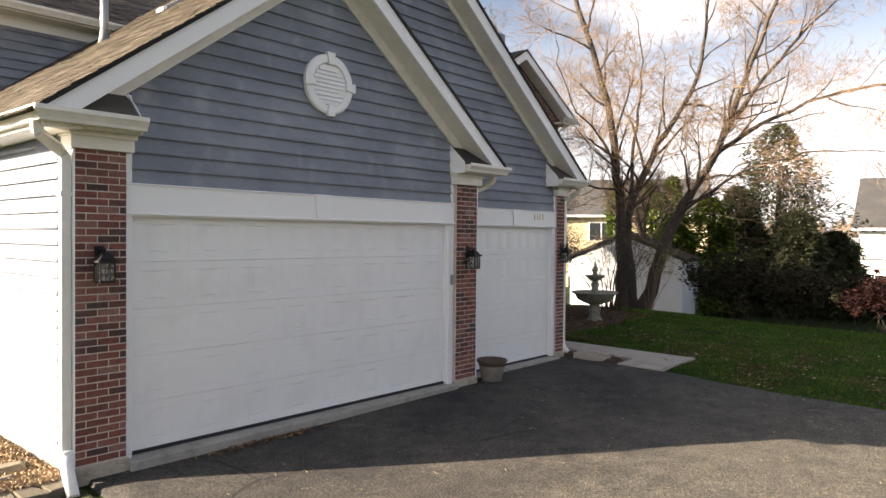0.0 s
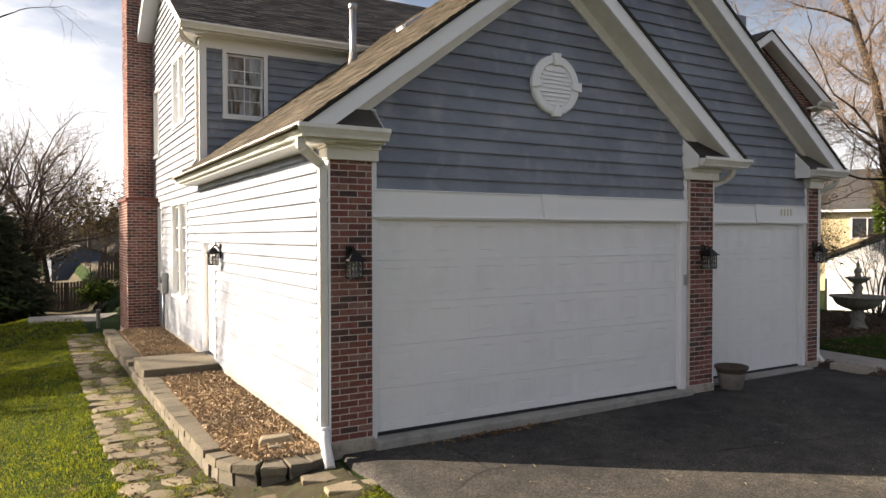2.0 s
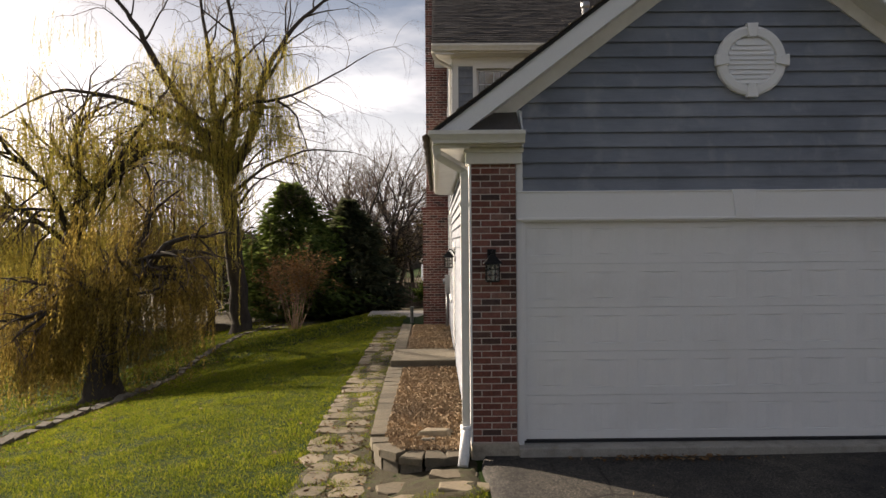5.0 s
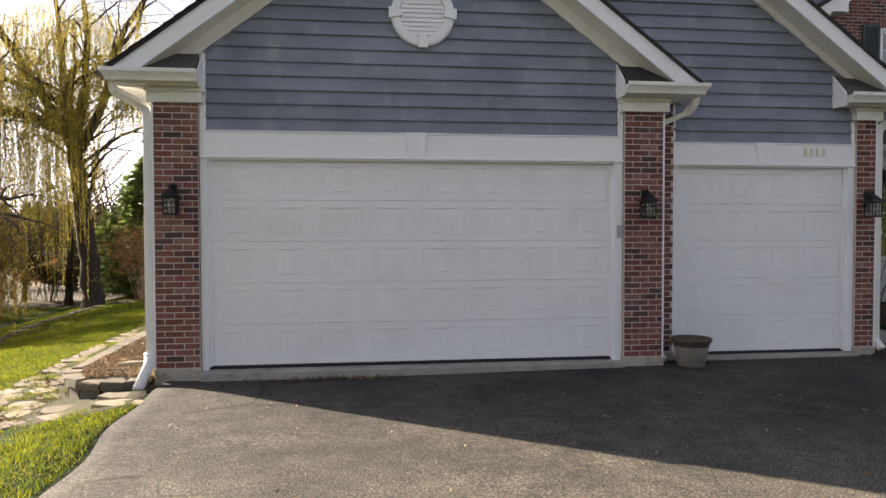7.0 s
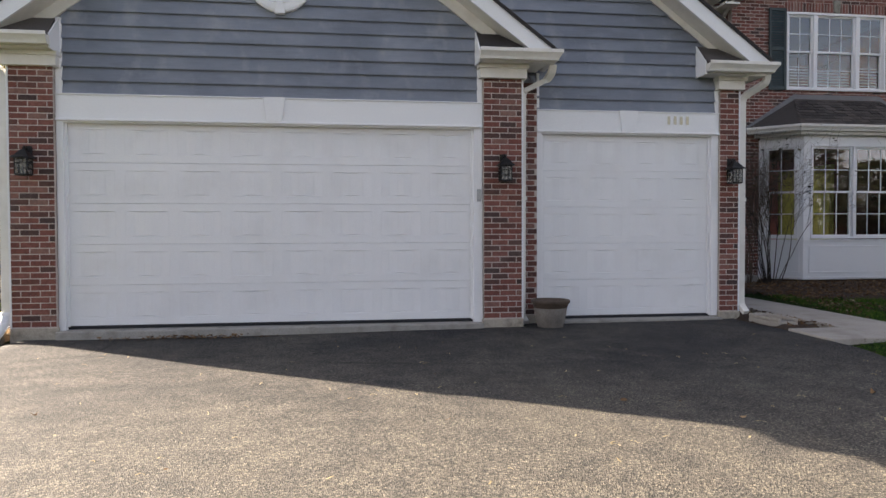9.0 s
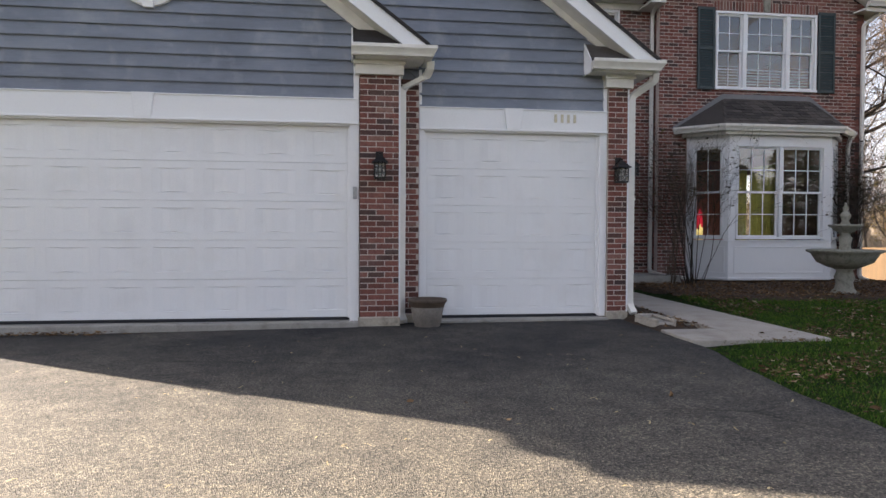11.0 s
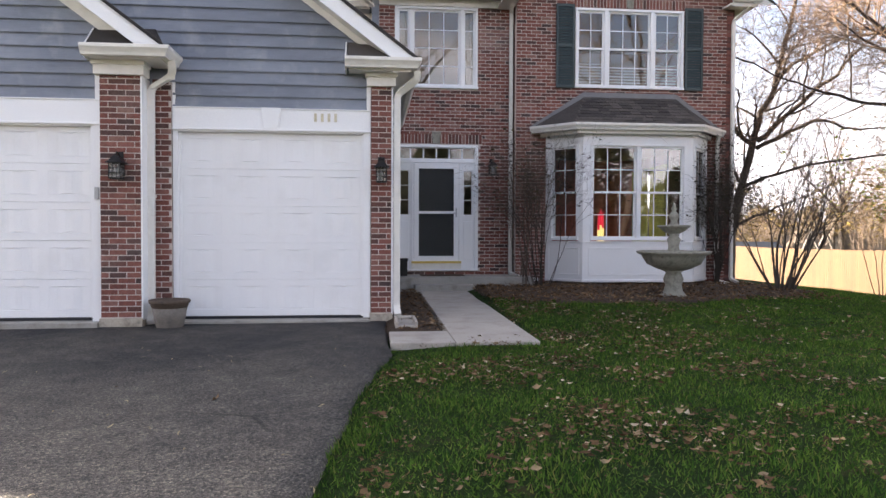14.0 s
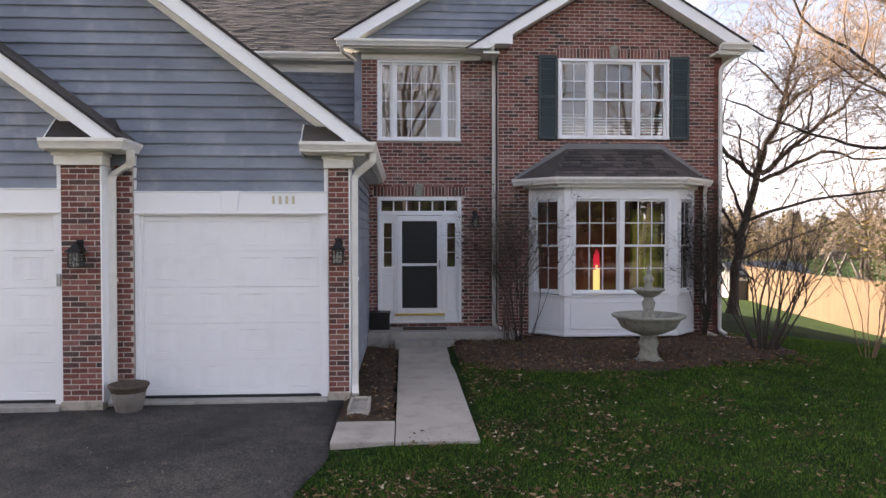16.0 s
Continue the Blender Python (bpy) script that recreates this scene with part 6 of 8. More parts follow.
rock = thing("garden_rock", (-1.0, 0.25, 0.02), "small grey rock lying on the mulch", "rock")
g = Geo()
g.hexa([(x * 0.6 - 1.02, y * 0.6 + 0.28, z * 0.6 + 0.02) for x, y, z in pts])
part("stone", g, BLOCK, rock, "", 0.012)

# flagstone path
path = thing("flagstone_path", (-2.05, 5, -0.03), "irregular tan flagstone path set in the lawn", "path", "", "structure")


def flag(cx, cy, rx, ry, rng):
    n = rng.choice((6, 6, 7, 8))
    a0 = rng.uniform(0, 6.28)
    ring = []
    for i in range(n):
        a = a0 + 2 * math.pi * (i + rng.uniform(-0.22, 0.22)) / n
        sq = 1.0 / max(abs(math.cos(a)), abs(math.sin(a))) ** 0.75
        k = rng.uniform(0.91, 1.05) * sq
        ring.append((cx + math.cos(a) * rx * k, cy + math.sin(a) * ry * k))
    g = Geo()
    z = gz(cx, cy)
    low, high, rim = ([(x, y, z - 0.04) for x, y in ring], [(x, y, z + 0.004 + rng.uniform(0, 0.006)) for x, y in ring], [((x - cx) * 0.94 + cx, (y - cy) * 0.94 + cy, z + 0.014) for x, y in ring])
    k = n
    g.add(low + high + rim, [(i, (i + 1) % k, k + (i + 1) % k, k + i) for i in range(k)] + [(k + i, k + (i + 1) % k, 2 * k + (i + 1) % k, 2 * k + i) for i in range(k)] + [tuple(range(2 * k, 3 * k))])
    part("flagstone", g, STONE, path)


bed("path_soil", [(-2.5, -1.3), (-0.42, -1.25), (-0.42, -0.02), (-0.9, -0.06), (-1.3, 0.05), (-1.48, 0.35), (-1.58, 4), (-1.66, 13.6), (-2.62, 13.6), (-2.52, 4)], lambda x, y: gz(x, y) + 0.010, PATHSOIL, "bare soil with dead leaves between the flagstones", 0.006, 0.09)
rng = random.Random(21)
y = -0.75
while y < 13.5:
    h = rng.uniform(0.30, 0.46)
    edge = -1.80 - 0.03 * max(0, y) / 4
    if y < 0.3:
        edge = -1.62
    cut = rng.uniform(0.36, 0.62)
    w = 0.70
    if rng.random() < 0.3:
        flag(edge - w / 2, y + h / 2, w * 0.50, h * 0.46, rng)
    else:
        flag(edge - w * cut / 2, y + h / 2 + rng.uniform(-0.04, 0.04), w * cut * 0.49, h * 0.48, rng)
        flag(edge - w * (1 + cut) / 2, y + h / 2 + rng.uniform(-0.04, 0.04), w * (1 - cut) * 0.49, h * 0.48, rng)
    y += h
for cx, cy, rx, ry in ((-1.28, -0.60, 0.24, 0.17), (-0.74, -0.52, 0.25, 0.15), (-1.72, -1.0, 0.26, 0.16), (-1.16, -1.02, 0.24, 0.15), (-0.66, -0.92, 0.24, 0.15), (-2.2, -1.12, 0.22, 0.16)):
    flag(cx, cy, rx, ry, rng)

# patio behind the house
g = Geo()
g.box(-3.45, 16.5, -0.6, 1.5, 19.6, -0.37)
structure("patio", g, PAVING, "pale concrete patio behind the house", "patio")

# stone edging of the lawn
edging = thing("lawn_edging", (-6.6, 6, -0.4), "low edging of rough grey stones beside the lawn", "edging", "", "structure")
shapes = []
for _ in range(6):
    gg = rough_block(0.36, 0.2, 0.15, rng)
    me = bpy.data.meshes.new("edging_stone")
    me.from_pydata(gg.v, [], gg.f)
    me.materials.append(EDGE)
    shapes.append(me)
for x, y, a in along([(-7.5, -3), (-7.6, 2.0), (-7.7, 5.3), (-8.0, 9), (-8.4, 13), (-8.9, 18), (-9.2, 22), (-8.4, 25), (-7, 27)], 0.40):
    ob = new("edging_stone", rng.choice(shapes))
    ob.location = Vector((x + rng.uniform(-0.05, 0.05), y, gz(x, y) - 0.06)) - place_of(edging)
    ob.rotation_euler = (rng.uniform(-0.06, 0.06), rng.uniform(-0.06, 0.06), a + rng.uniform(-0.15, 0.15))
    ob.scale = (rng.uniform(0.75, 1.15), rng.uniform(0.8, 1.15), rng.uniform(0.7, 1.1))
    ob.parent = edging
# ---- things in the garden ----
def at_ground(x, y):
    return (x, y, gz(x, y))


# tiered fountain
fx, fy, fz = 12.97, 2.15, 0.11
fountain = thing("fountain", (fx, fy, fz), "weathered two-tier cast stone garden fountain", "fountain")
g = Geo().lathe([(0.24, -0.05), (0.24, 0.03), (0.20, 0.06), (0.15, 0.12), (0.13, 0.22), (0.16, 0.31), (0.14, 0.37), (0.12, 0.42), (0.20, 0.47)], (fx, fy, fz), 24)
part("pedestal", g, CAST, fountain)
g = Geo().lathe([(0.16, 0.45), (0.26, 0.48), (0.42, 0.56), (0.48, 0.66), (0.50, 0.70), (0.575, 0.735), (0.585, 0.765), (0.56, 0.775), (0.52, 0.755), (0.40, 0.70), (0.1, 0.66)], (fx, fy, fz), 40, 0.015, 20)
part("basin", g, CAST, fountain)
g = Geo().lathe([(0.13, 0.66), (0.10, 0.74), (0.085, 0.86), (0.11, 0.96), (0.07, 1.02), (0.10, 1.07)], (fx, fy, fz), 24)
part("column", g, CAST, fountain)
g = Geo().lathe([(0.08, 1.05), (0.16, 1.09), (0.21, 1.14), (0.255, 1.165), (0.26, 1.19), (0.24, 1.195), (0.12, 1.165), (0.05, 1.16)], (fx, fy, fz), 32, 0.02, 16)
part("upper_bowl", g, CAST, fountain)
g = Geo().lathe([(0.06, 1.16), (0.08, 1.20), (0.05, 1.26), (0.075, 1.31), (0.085, 1.35), (0.05, 1.40), (0.03, 1.42), (0.045, 1.46), (0.02, 1.52), (0.012, 1.56)], (fx, fy, fz), 20)
part("finial", g, CAST, fountain)

# plant pot by the single door
POT = mottled("weathered pot", (0.125, 0.11, 0.095), (0.21, 0.19, 0.165), 6, 40, 0.85, 0.3, 0.004, dirt=((0.12, 0.11, 0.09), 0.6))
px, py, pz = 5.63, -0.14, -0.01
pot = thing("plant_pot", (px, py, pz), "weathered grey-brown plastic plant pot, empty", "plant pot")
g = Geo().lathe([(0.14, 0.0), (0.15, 0.015), (0.178, 0.14), (0.20, 0.262), (0.19, 0.266)], (px, py, pz), 48, 0.014, 24)
part("body", g, POT, pot)
g = Geo().lathe([(0.19, 0.26), (0.205, 0.264), (0.207, 0.28), (0.214, 0.284), (0.216, 0.305), (0.221, 0.312), (0.237, 0.320), (0.240, 0.348), (0.228, 0.360), (0.21, 0.354), (0.19, 0.28), (0.16, 0.27)], (px, py, pz), 40)
part("rim", g, mottled("brown pot rim", (0.055, 0.040, 0.030), (0.115, 0.085, 0.062), 6, 40, 0.8, 0.3, 0.004), pot, "dark brown stepped rim")
g = Geo().lathe([(0.182, 0.26), (0.12, 0.275), (0.03, 0.28)], (px, py, pz), 24)
part("soil", g, SOIL, pot, "dark dry potting soil")

# splash block at the entry downspout
blk = thing("splash_block", (8.47, -0.30, 0.03), "pale concrete splash block under the downspout", "splash block")
g = Geo()
g.box(8.34, -0.62, 0.0, 8.60, 0.02, 0.07)
g.box(8.34, -0.62, 0.07, 8.375, 0.02, 0.115)
g.box(8.565, -0.62, 0.07, 8.60, 0.02, 0.115)
g.box(8.375, -0.03, 0.07, 8.565, 0.02, 0.115)
part("trough", g, PAVING, blk, "", 0.012)

# stoop things
mat_thing = thing("door_mat", (9.45, 4.72, 0.325), "dark brown door mat on the stoop", "door mat")
g = Geo()
g.box(9.0, 4.62, 0.327, 9.85, 4.98, 0.342)
part("pad", g, SOIL, mat_thing, "", 0.004)
crate = thing("planter_box", (8.55, 4.85, 0.325), "dark square planter box on the stoop", "planter")
g = Geo()
g.box(8.37, 4.66, 0.327, 8.74, 5.02, 0.64)
part("body", g, IRON, crate, "", 0.01)
g = Geo()
g.box(8.355, 4.645, 0.62, 8.755, 5.035, 0.665)
part("rim", g, IRON, crate, "", 0.008)

# inside the front room
def glowing(name, colour, strength):
    m, n, l, b = shader(name, 0.3)
    b.inputs["Base Color"].default_value = (*colour, 1)
    b.inputs["Emission Color"].default_value = (*colour, 1)
    b.inputs["Emission Strength"].default_value = strength
    return m


# a bright streak behind the panes, put in as glowing tubes; no known lamp
bay_glow = thing("tall_lamp", (14.03, 9.0, 0.36), "tall yellow glow with red tips added inside the bay window", "lamp")
RED, YELLOW = glowing("glowing red", (0.75, 0.03, 0.06), 0.12), glowing("glowing yellow", (0.95, 0.72, 0.26), 0.16)
for ox, top in ((-0.055, 1.70), (0.0, 1.82), (0.055, 1.74)):
    g = Geo().lathe([(0.030, 0.0), (0.034, 0.1), (0.034, top - 0.85), (0.030, top - 0.80)], (14.03 + ox, 9.0, 0.36), 12)
    part("tube", g, YELLOW, bay_glow, "glowing yellow tube")
    g = Geo().lathe([(0.030, top - 0.80), (0.028, top - 0.60), (0.018, top - 0.42), (0.004, top - 0.36)], (14.03 + ox, 9.0, 0.36), 12)
    part("tip", g, RED, bay_glow, "glowing red tip")
OLIVE = leafy("olive curtain cloth", [(0.0, (0.30, 0.31, 0.07)), (1.0, (0.40, 0.40, 0.11))], 0.9, 0.6)
drape = thing("drapes", (15.16, 8.6, 0.5), "olive green drapes before the opening added in the front room's end wall", "curtain", "curtains")
for y0, y1 in ((7.45, 8.5), (8.68, 9.7)):
    g, n = Geo(), 26
    v = [(15.16 + 0.035 * math.sin(i * 1.7), y0 + (y1 - y0) * i / n, z) for z in (0.5, 2.85) for i in range(n + 1)]
    g.add(v, [(i, i + 1, n + 2 + i, n + 1 + i) for i in range(n)], True)
    part("cloth", g, OLIVE, drape, normals=False)

# bollard light at the end of the path
post = thing("path_light", (-1.72, 14.8, gz(-1.72, 14.8)), "short pale bollard light beside the path", "bollard light")
zb = gz(-1.72, 14.8)
g = Geo().lathe([(0.06, -0.05), (0.055, 0.02), (0.05, 0.40), (0.062, 0.42), (0.062, 0.50), (0.03, 0.53)], (-1.72, 14.8, zb), 14)
part("body", g, CAST, post)


# fallen leaves, bark chips and grass
def scatter(name, spots, make, material, label, category):
    g = Geo()
    for x, y, z, rng in spots:
        make(g, x, y, z, rng)
    return tagged(part(name, g, material, None, normals=False), label, category, "", "stuff")


def small_leaf(g, x, y, z, rng):
    dry_leaf(g, x, y, z, rng, rng.choice((0.45, 0.6, 0.75, 0.9, 1.1)))


def dry_leaf(g, x, y, z, rng, size=1.0):
    a, s = rng.uniform(0, 6.28), size * rng.uniform(0.013, 0.042) * rng.uniform(0.7, 1.15)
    roll, tip = rng.uniform(-0.9, 0.9), rng.uniform(-0.5, 0.9)
    ca, sa, thin = math.cos(a), math.sin(a), rng.uniform(0.35, 0.75)
    v = [(x, y, z + 0.004)]
    for i in range(7):
        b = 6.283 * i / 7
        r = (1.0, 0.62, 0.9, 0.55, 0.85, 0.6, 0.8)[i] * rng.uniform(0.8, 1.15)
        u, w = r * math.cos(b), r * math.sin(b) * thin
        v.append((x + s * (u * ca - w * sa), y + s * (u * sa + w * ca), z + 0.006 + s * max(-0.1, tip * u * u + roll * w)))
    g.add(v, [(0, 1 + i, 1 + (i + 1) % 7) for i in range(7)])


def chip(g, x, y, z, rng):
    a, l, w = rng.uniform(0, 6.28), rng.uniform(0.008, 0.026), rng.uniform(0.0025, 0.006)
    ca, sa = math.cos(a), math.sin(a)
    tip = rng.uniform(-0.01, 0.018)
    v = [(x + l * u * ca - w * q * sa, y + l * u * sa + w * q * ca, z + h + (tip if u > 0 else 0)) for u, q, h in ((-1, -1, 0.0), (1, -1, 0.0), (1, 1, 0.0), (-1, 1, 0.0), (-0.9, 0, 0.016), (0.9, 0, 0.016))]
    g.add(v, [(0, 1, 5, 4), (2, 3, 4, 5), (3, 0, 4), (1, 2, 5)])


LEAF = leafy("dry leaves", [(0.0, (0.06, 0.035, 0.018)), (0.35, (0.11, 0.068, 0.034)), (0.7, (0.18, 0.122, 0.066)), (0.9, (0.27, 0.205, 0.125)), (0.98, (0.46, 0.40, 0.30)), (1.0, (0.18, 0.07, 0.035))], 0.8, 0.1)
LITTER = leafy("leaf litter", [(0.0, (0.06, 0.034, 0.018)), (0.5, (0.14, 0.082, 0.042)), (0.9, (0.25, 0.165, 0.095)), (1.0, (0.36, 0.27, 0.17))], 0.85, 0.05)
CHIP = leafy("bark chips", [(0.0, (0.17, 0.120, 0.075)), (0.5, (0.28, 0.205, 0.135)), (1.0, (0.39, 0.305, 0.215))], 0.9, 0.0)
rng = random.Random(40)
spots = []
while len(spots) < 14000:
    x, y = rng.uniform(8.0, 19), rng.uniform(-8.7, 2.2)
    thick = max(0.10, min(1.0, 1.0 - (x - 10.2) / 4.5))
    if x < drive_right(min(-0.1, y)) + 0.05 and y < -1.6 or (8.2 < x < 9.85 and y > -1.75 and rng.random() > 0.04):
        continue
    if noise.noise(Vector((x * 1.1, y * 1.1, 3))) * 1.5 + noise.noise(Vector((x * 3.5, y * 3.5, 8))) * 0.8 + 0.4 < rng.random() * 0.9 or rng.random() > thick:
        continue
    spots.append((x, y, gz(x, y) + rng.uniform(0.015, 0.05), rng))
scatter("fallen_leaves", spots, small_leaf, LEAF, "pale fallen leaves strewn over the shaded lawn", "leaves")
spots = []
while len(spots) < 5600:
    x, y = rng.uniform(9.9, 15.6), rng.uniform(1.4, 4.9)
    if y > 4.2 and 11.6 < x < 14.7:
        continue
    spots.append((x, y, gz(x, y) + 0.05 + rng.uniform(0, 0.03), rng))
for _ in range(700):
    x, y = rng.uniform(8.36, 8.9), rng.uniform(-0.9, 4.2)
    spots.append((x, y, 0.045 + 0.012 * (y + 1), rng))
scatter("leaf_litter", spots, dry_leaf, LITTER, "brown leaf litter on the front beds", "leaves")
spots = [(rng.gauss(1.45, 0.38), -0.235 - abs(rng.gauss(0, 0.06)), -0.012 + rng.uniform(0, 0.03), rng) for _ in range(190)] + [(rng.uniform(0, 4.7), -0.22 - abs(rng.gauss(0, 0.04)), -0.025, rng) for _ in range(60)]
spots += [(rng.uniform(0.2, 8), rng.uniform(-7.5, -0.4), -0.035 + 0.03 * 0.5, rng) for _ in range(34)] + [(rng.uniform(5.7, 8), 0.06, 0.0, rng) for _ in range(26)]
scatter("drive_leaves", spots, dry_leaf, LITTER, "dry leaves gathered along the garage sill", "leaves")
spots = []
while len(spots) < 19000:
    y = rng.uniform(-0.05, 11.0)
    x = rng.uniform(-1.5, -0.6)
    if 4.8 < y < 6.25 or (y < 0.45 and x < -1.44 + 0.5 * max(0, 0.25 - y)) or (y < 4.5 and rng.random() < 0.2) or (y > 4.5 and rng.random() < 0.6):
        continue
    spots.append((x, y, 0.03 + 0.03 * smooth(3, 7, y) + rng.uniform(0, 0.025), rng))
scatter("bark_chips", spots, chip, CHIP, "loose brown bark chips on the side bed", "mulch")


def grass(name, x0, x1, y0, y1, n, label, material, keep, tall=(0.018, 0.055), wide=1.0):
    rs = np.random.RandomState(n % 1000)
    x, y = rs.uniform(x0, x1, n), rs.uniform(y0, y1, n)
    ok = np.array([keep(a, b) for a, b in zip(x, y)])
    x, y = x[ok], y[ok]
    n = len(x)
    z = np.array([gz(a, b) for a, b in zip(x, y)])
    a = rs.uniform(0, 6.283, n)
    tuft = np.array([0.8 + 0.9 * noise.noise(Vector((p * 2.3, q * 2.3, 7))) + 0.4 * noise.noise(Vector((p * 9, q * 9, 2))) for p, q in zip(x, y)])
    h, w = rs.uniform(*tall, n) * np.clip(tuft, 0.35, 1.8), rs.uniform(0.003, 0.007, n) * wide
    lean, la = rs.uniform(0.006, 0.045, n) * wide, rs.uniform(0, 6.283, n)
    v = np.zeros((n, 3, 3))
    v[:, 0] = np.stack([x - w * np.cos(a), y - w * np.sin(a), z - 0.005], 1)
    v[:, 1] = np.stack([x + w * np.cos(a), y + w * np.sin(a), z - 0.005], 1)
    v[:, 2] = np.stack([x + lean * np.cos(la), y + lean * np.sin(la), z + h], 1)
    me = bpy.data.meshes.new(name)
    me.from_pydata(v.reshape(-1, 3).tolist(), [], np.arange(3 * n).reshape(-1, 3).tolist())
    me.materials.append(material)
    tagged(new(name, me), label, "grass", "", "stuff")


# one grass in two copies; here sunlight is put into the colour
BLADE = leafy("sun-toned grass blades", [(0.0, (0.050, 0.080, 0.011)), (0.5, (0.145, 0.182, 0.015)), (0.9, (0.275, 0.292, 0.022)), (1.0, (0.32, 0.265, 0.07))], 0.7, 0.5)
# the copy for the right lawn, with house shade painted into its green
BLADE_SHADE = leafy("shade-toned grass blades", [(0.0, (0.024, 0.068, 0.014)), (0.5, (0.066, 0.142, 0.024)), (0.9, (0.135, 0.222, 0.036)), (1.0, (0.20, 0.19, 0.06))], 0.7, 0.5)


def left_lawn(x, y):
    if x > -2.5 and y > -0.9:
        return x < -2.42 or x < -1.6 and noise.noise(Vector((x * 3, y * 3, 0))) > -0.12
    if y < -0.9 and x > drive_left(y) - 0.02:
        return False
    if x > -2.3 and y > -1.2:
        return y < -0.15 and noise.noise(Vector((x * 4, y * 4, 0))) > -0.12
    return x > -7.9 - 0.06 * y


grass("lawn_grass_left", -8.6, -0.3, -6.0, 13.5, 460000, "green lawn grass with sunlight brightened into its colour", BLADE, left_lawn)


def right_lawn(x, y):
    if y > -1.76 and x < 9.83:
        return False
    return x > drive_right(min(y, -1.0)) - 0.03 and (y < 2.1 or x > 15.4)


grass("lawn_grass_right", 7.0, 19.0, -8.6, 5.0, 380000, "leaf-strewn lawn grass with shade darkened into its green", BLADE_SHADE, right_lawn)


def side_lawn(x, y):
    return x < -8.2 - 0.06 * y or y > 13.5


grass("lawn_grass_beyond", -20, -2.0, -4, 29, 200000, "lawn grass beyond the stone edging, sunlight put into its colour", BLADE, side_lawn, (0.04, 0.09), 2.6)
# leaves shed under the willows and round the russet shrub
spots = []
while len(spots) < 5200:
    y = rng.uniform(-2, 27)
    x = -8.1 - 0.05 * y + rng.gauss(0, 0.8) if rng.random() < 0.6 else rng.uniform(-16, -6.5)
    if y > 18 and rng.random() < 0.6:
        x = rng.gauss(-7.2, 1.8)
    spots.append((x, y, gz(x, y) + rng.uniform(0.01, 0.05), rng))


def big_leaf(g, x, y, z, rng):
    for _ in range(2):
        dry_leaf(g, x + rng.gauss(0, 0.05), y + rng.gauss(0, 0.05), z, rng)


for _ in range(420):
    y = rng.uniform(-1.2, 13) if rng.random() < 0.6 else rng.uniform(-1.2, 2)
    spots.append((rng.uniform(-2.45, -1.62) if y > -0.2 else rng.uniform(-2.3, -0.5), y, gz(-2.1, y) + 0.014, rng))
scatter("willow_litter", spots, big_leaf, LITTER, "brown leaves shed under the willows", "leaves")
spots = []
while len(spots) < 420:
    x, y = rng.uniform(-7, -1.5), rng.uniform(-5, 12)
    spots.append((x, y, gz(x, y) + rng.uniform(0.02, 0.04), rng))
scatter("lawn_leaves", spots, dry_leaf, LEAF, "a few dry leaves on the sunlit lawn", "leaves")


# pale willow leaves blown onto the drive
def curl(g, x, y, z, rng):
    a, l, k = rng.uniform(0, 6.28), rng.uniform(0.03, 0.07), rng.uniform(-1.4, 1.4)
    pts = []
    for i in range(5):
        pts.append((x, y, z + 0.004 + 0.006 * math.sin(i)))
        x, y = x + math.cos(a) * l / 4, y + math.sin(a) * l / 4
        a += k / 4
    w = 0.0035
    left_, right_ = [(px_ - w, py_ + w, pz_) for px_, py_, pz_ in pts], [(px_ + w, py_ - w, pz_) for px_, py_, pz_ in pts]
    g.add(left_ + right_, [(i, i + 1, i + 6, i + 5) for i in range(4)])


STRAW = leafy("pale dry willow leaves", [(0.0, (0.25, 0.19, 0.10)), (1.0, (0.46, 0.39, 0.24))], 0.8, 0.2)
spots = []
for _ in range(130):
    x, y = rng.uniform(-0.2, 8.0), rng.uniform(-7.6, -1.0)
    spots.append((x, y, -0.008 + 0.035 * smooth(0, 8, x) - 0.035 * smooth(-0.6, -3, y), rng))
scatter("straw_leaves", spots, curl, STRAW, "thin pale willow leaves blown over the driveway", "leaves")
# ---- trees ----
def branch_line(p, d, length, bend, lift, rng, n):
    pts, d = [p.copy()], d.normalized()
    for _ in range(n):
        d = (d + Vector((rng.gauss(0, bend), rng.gauss(0, bend), rng.gauss(0, bend * 0.7) + lift))).normalized()
        pts.append(pts[-1] + d * length / n)
    return pts, d


FINE = [0.0]  # the least twig radius of the tree that is growing


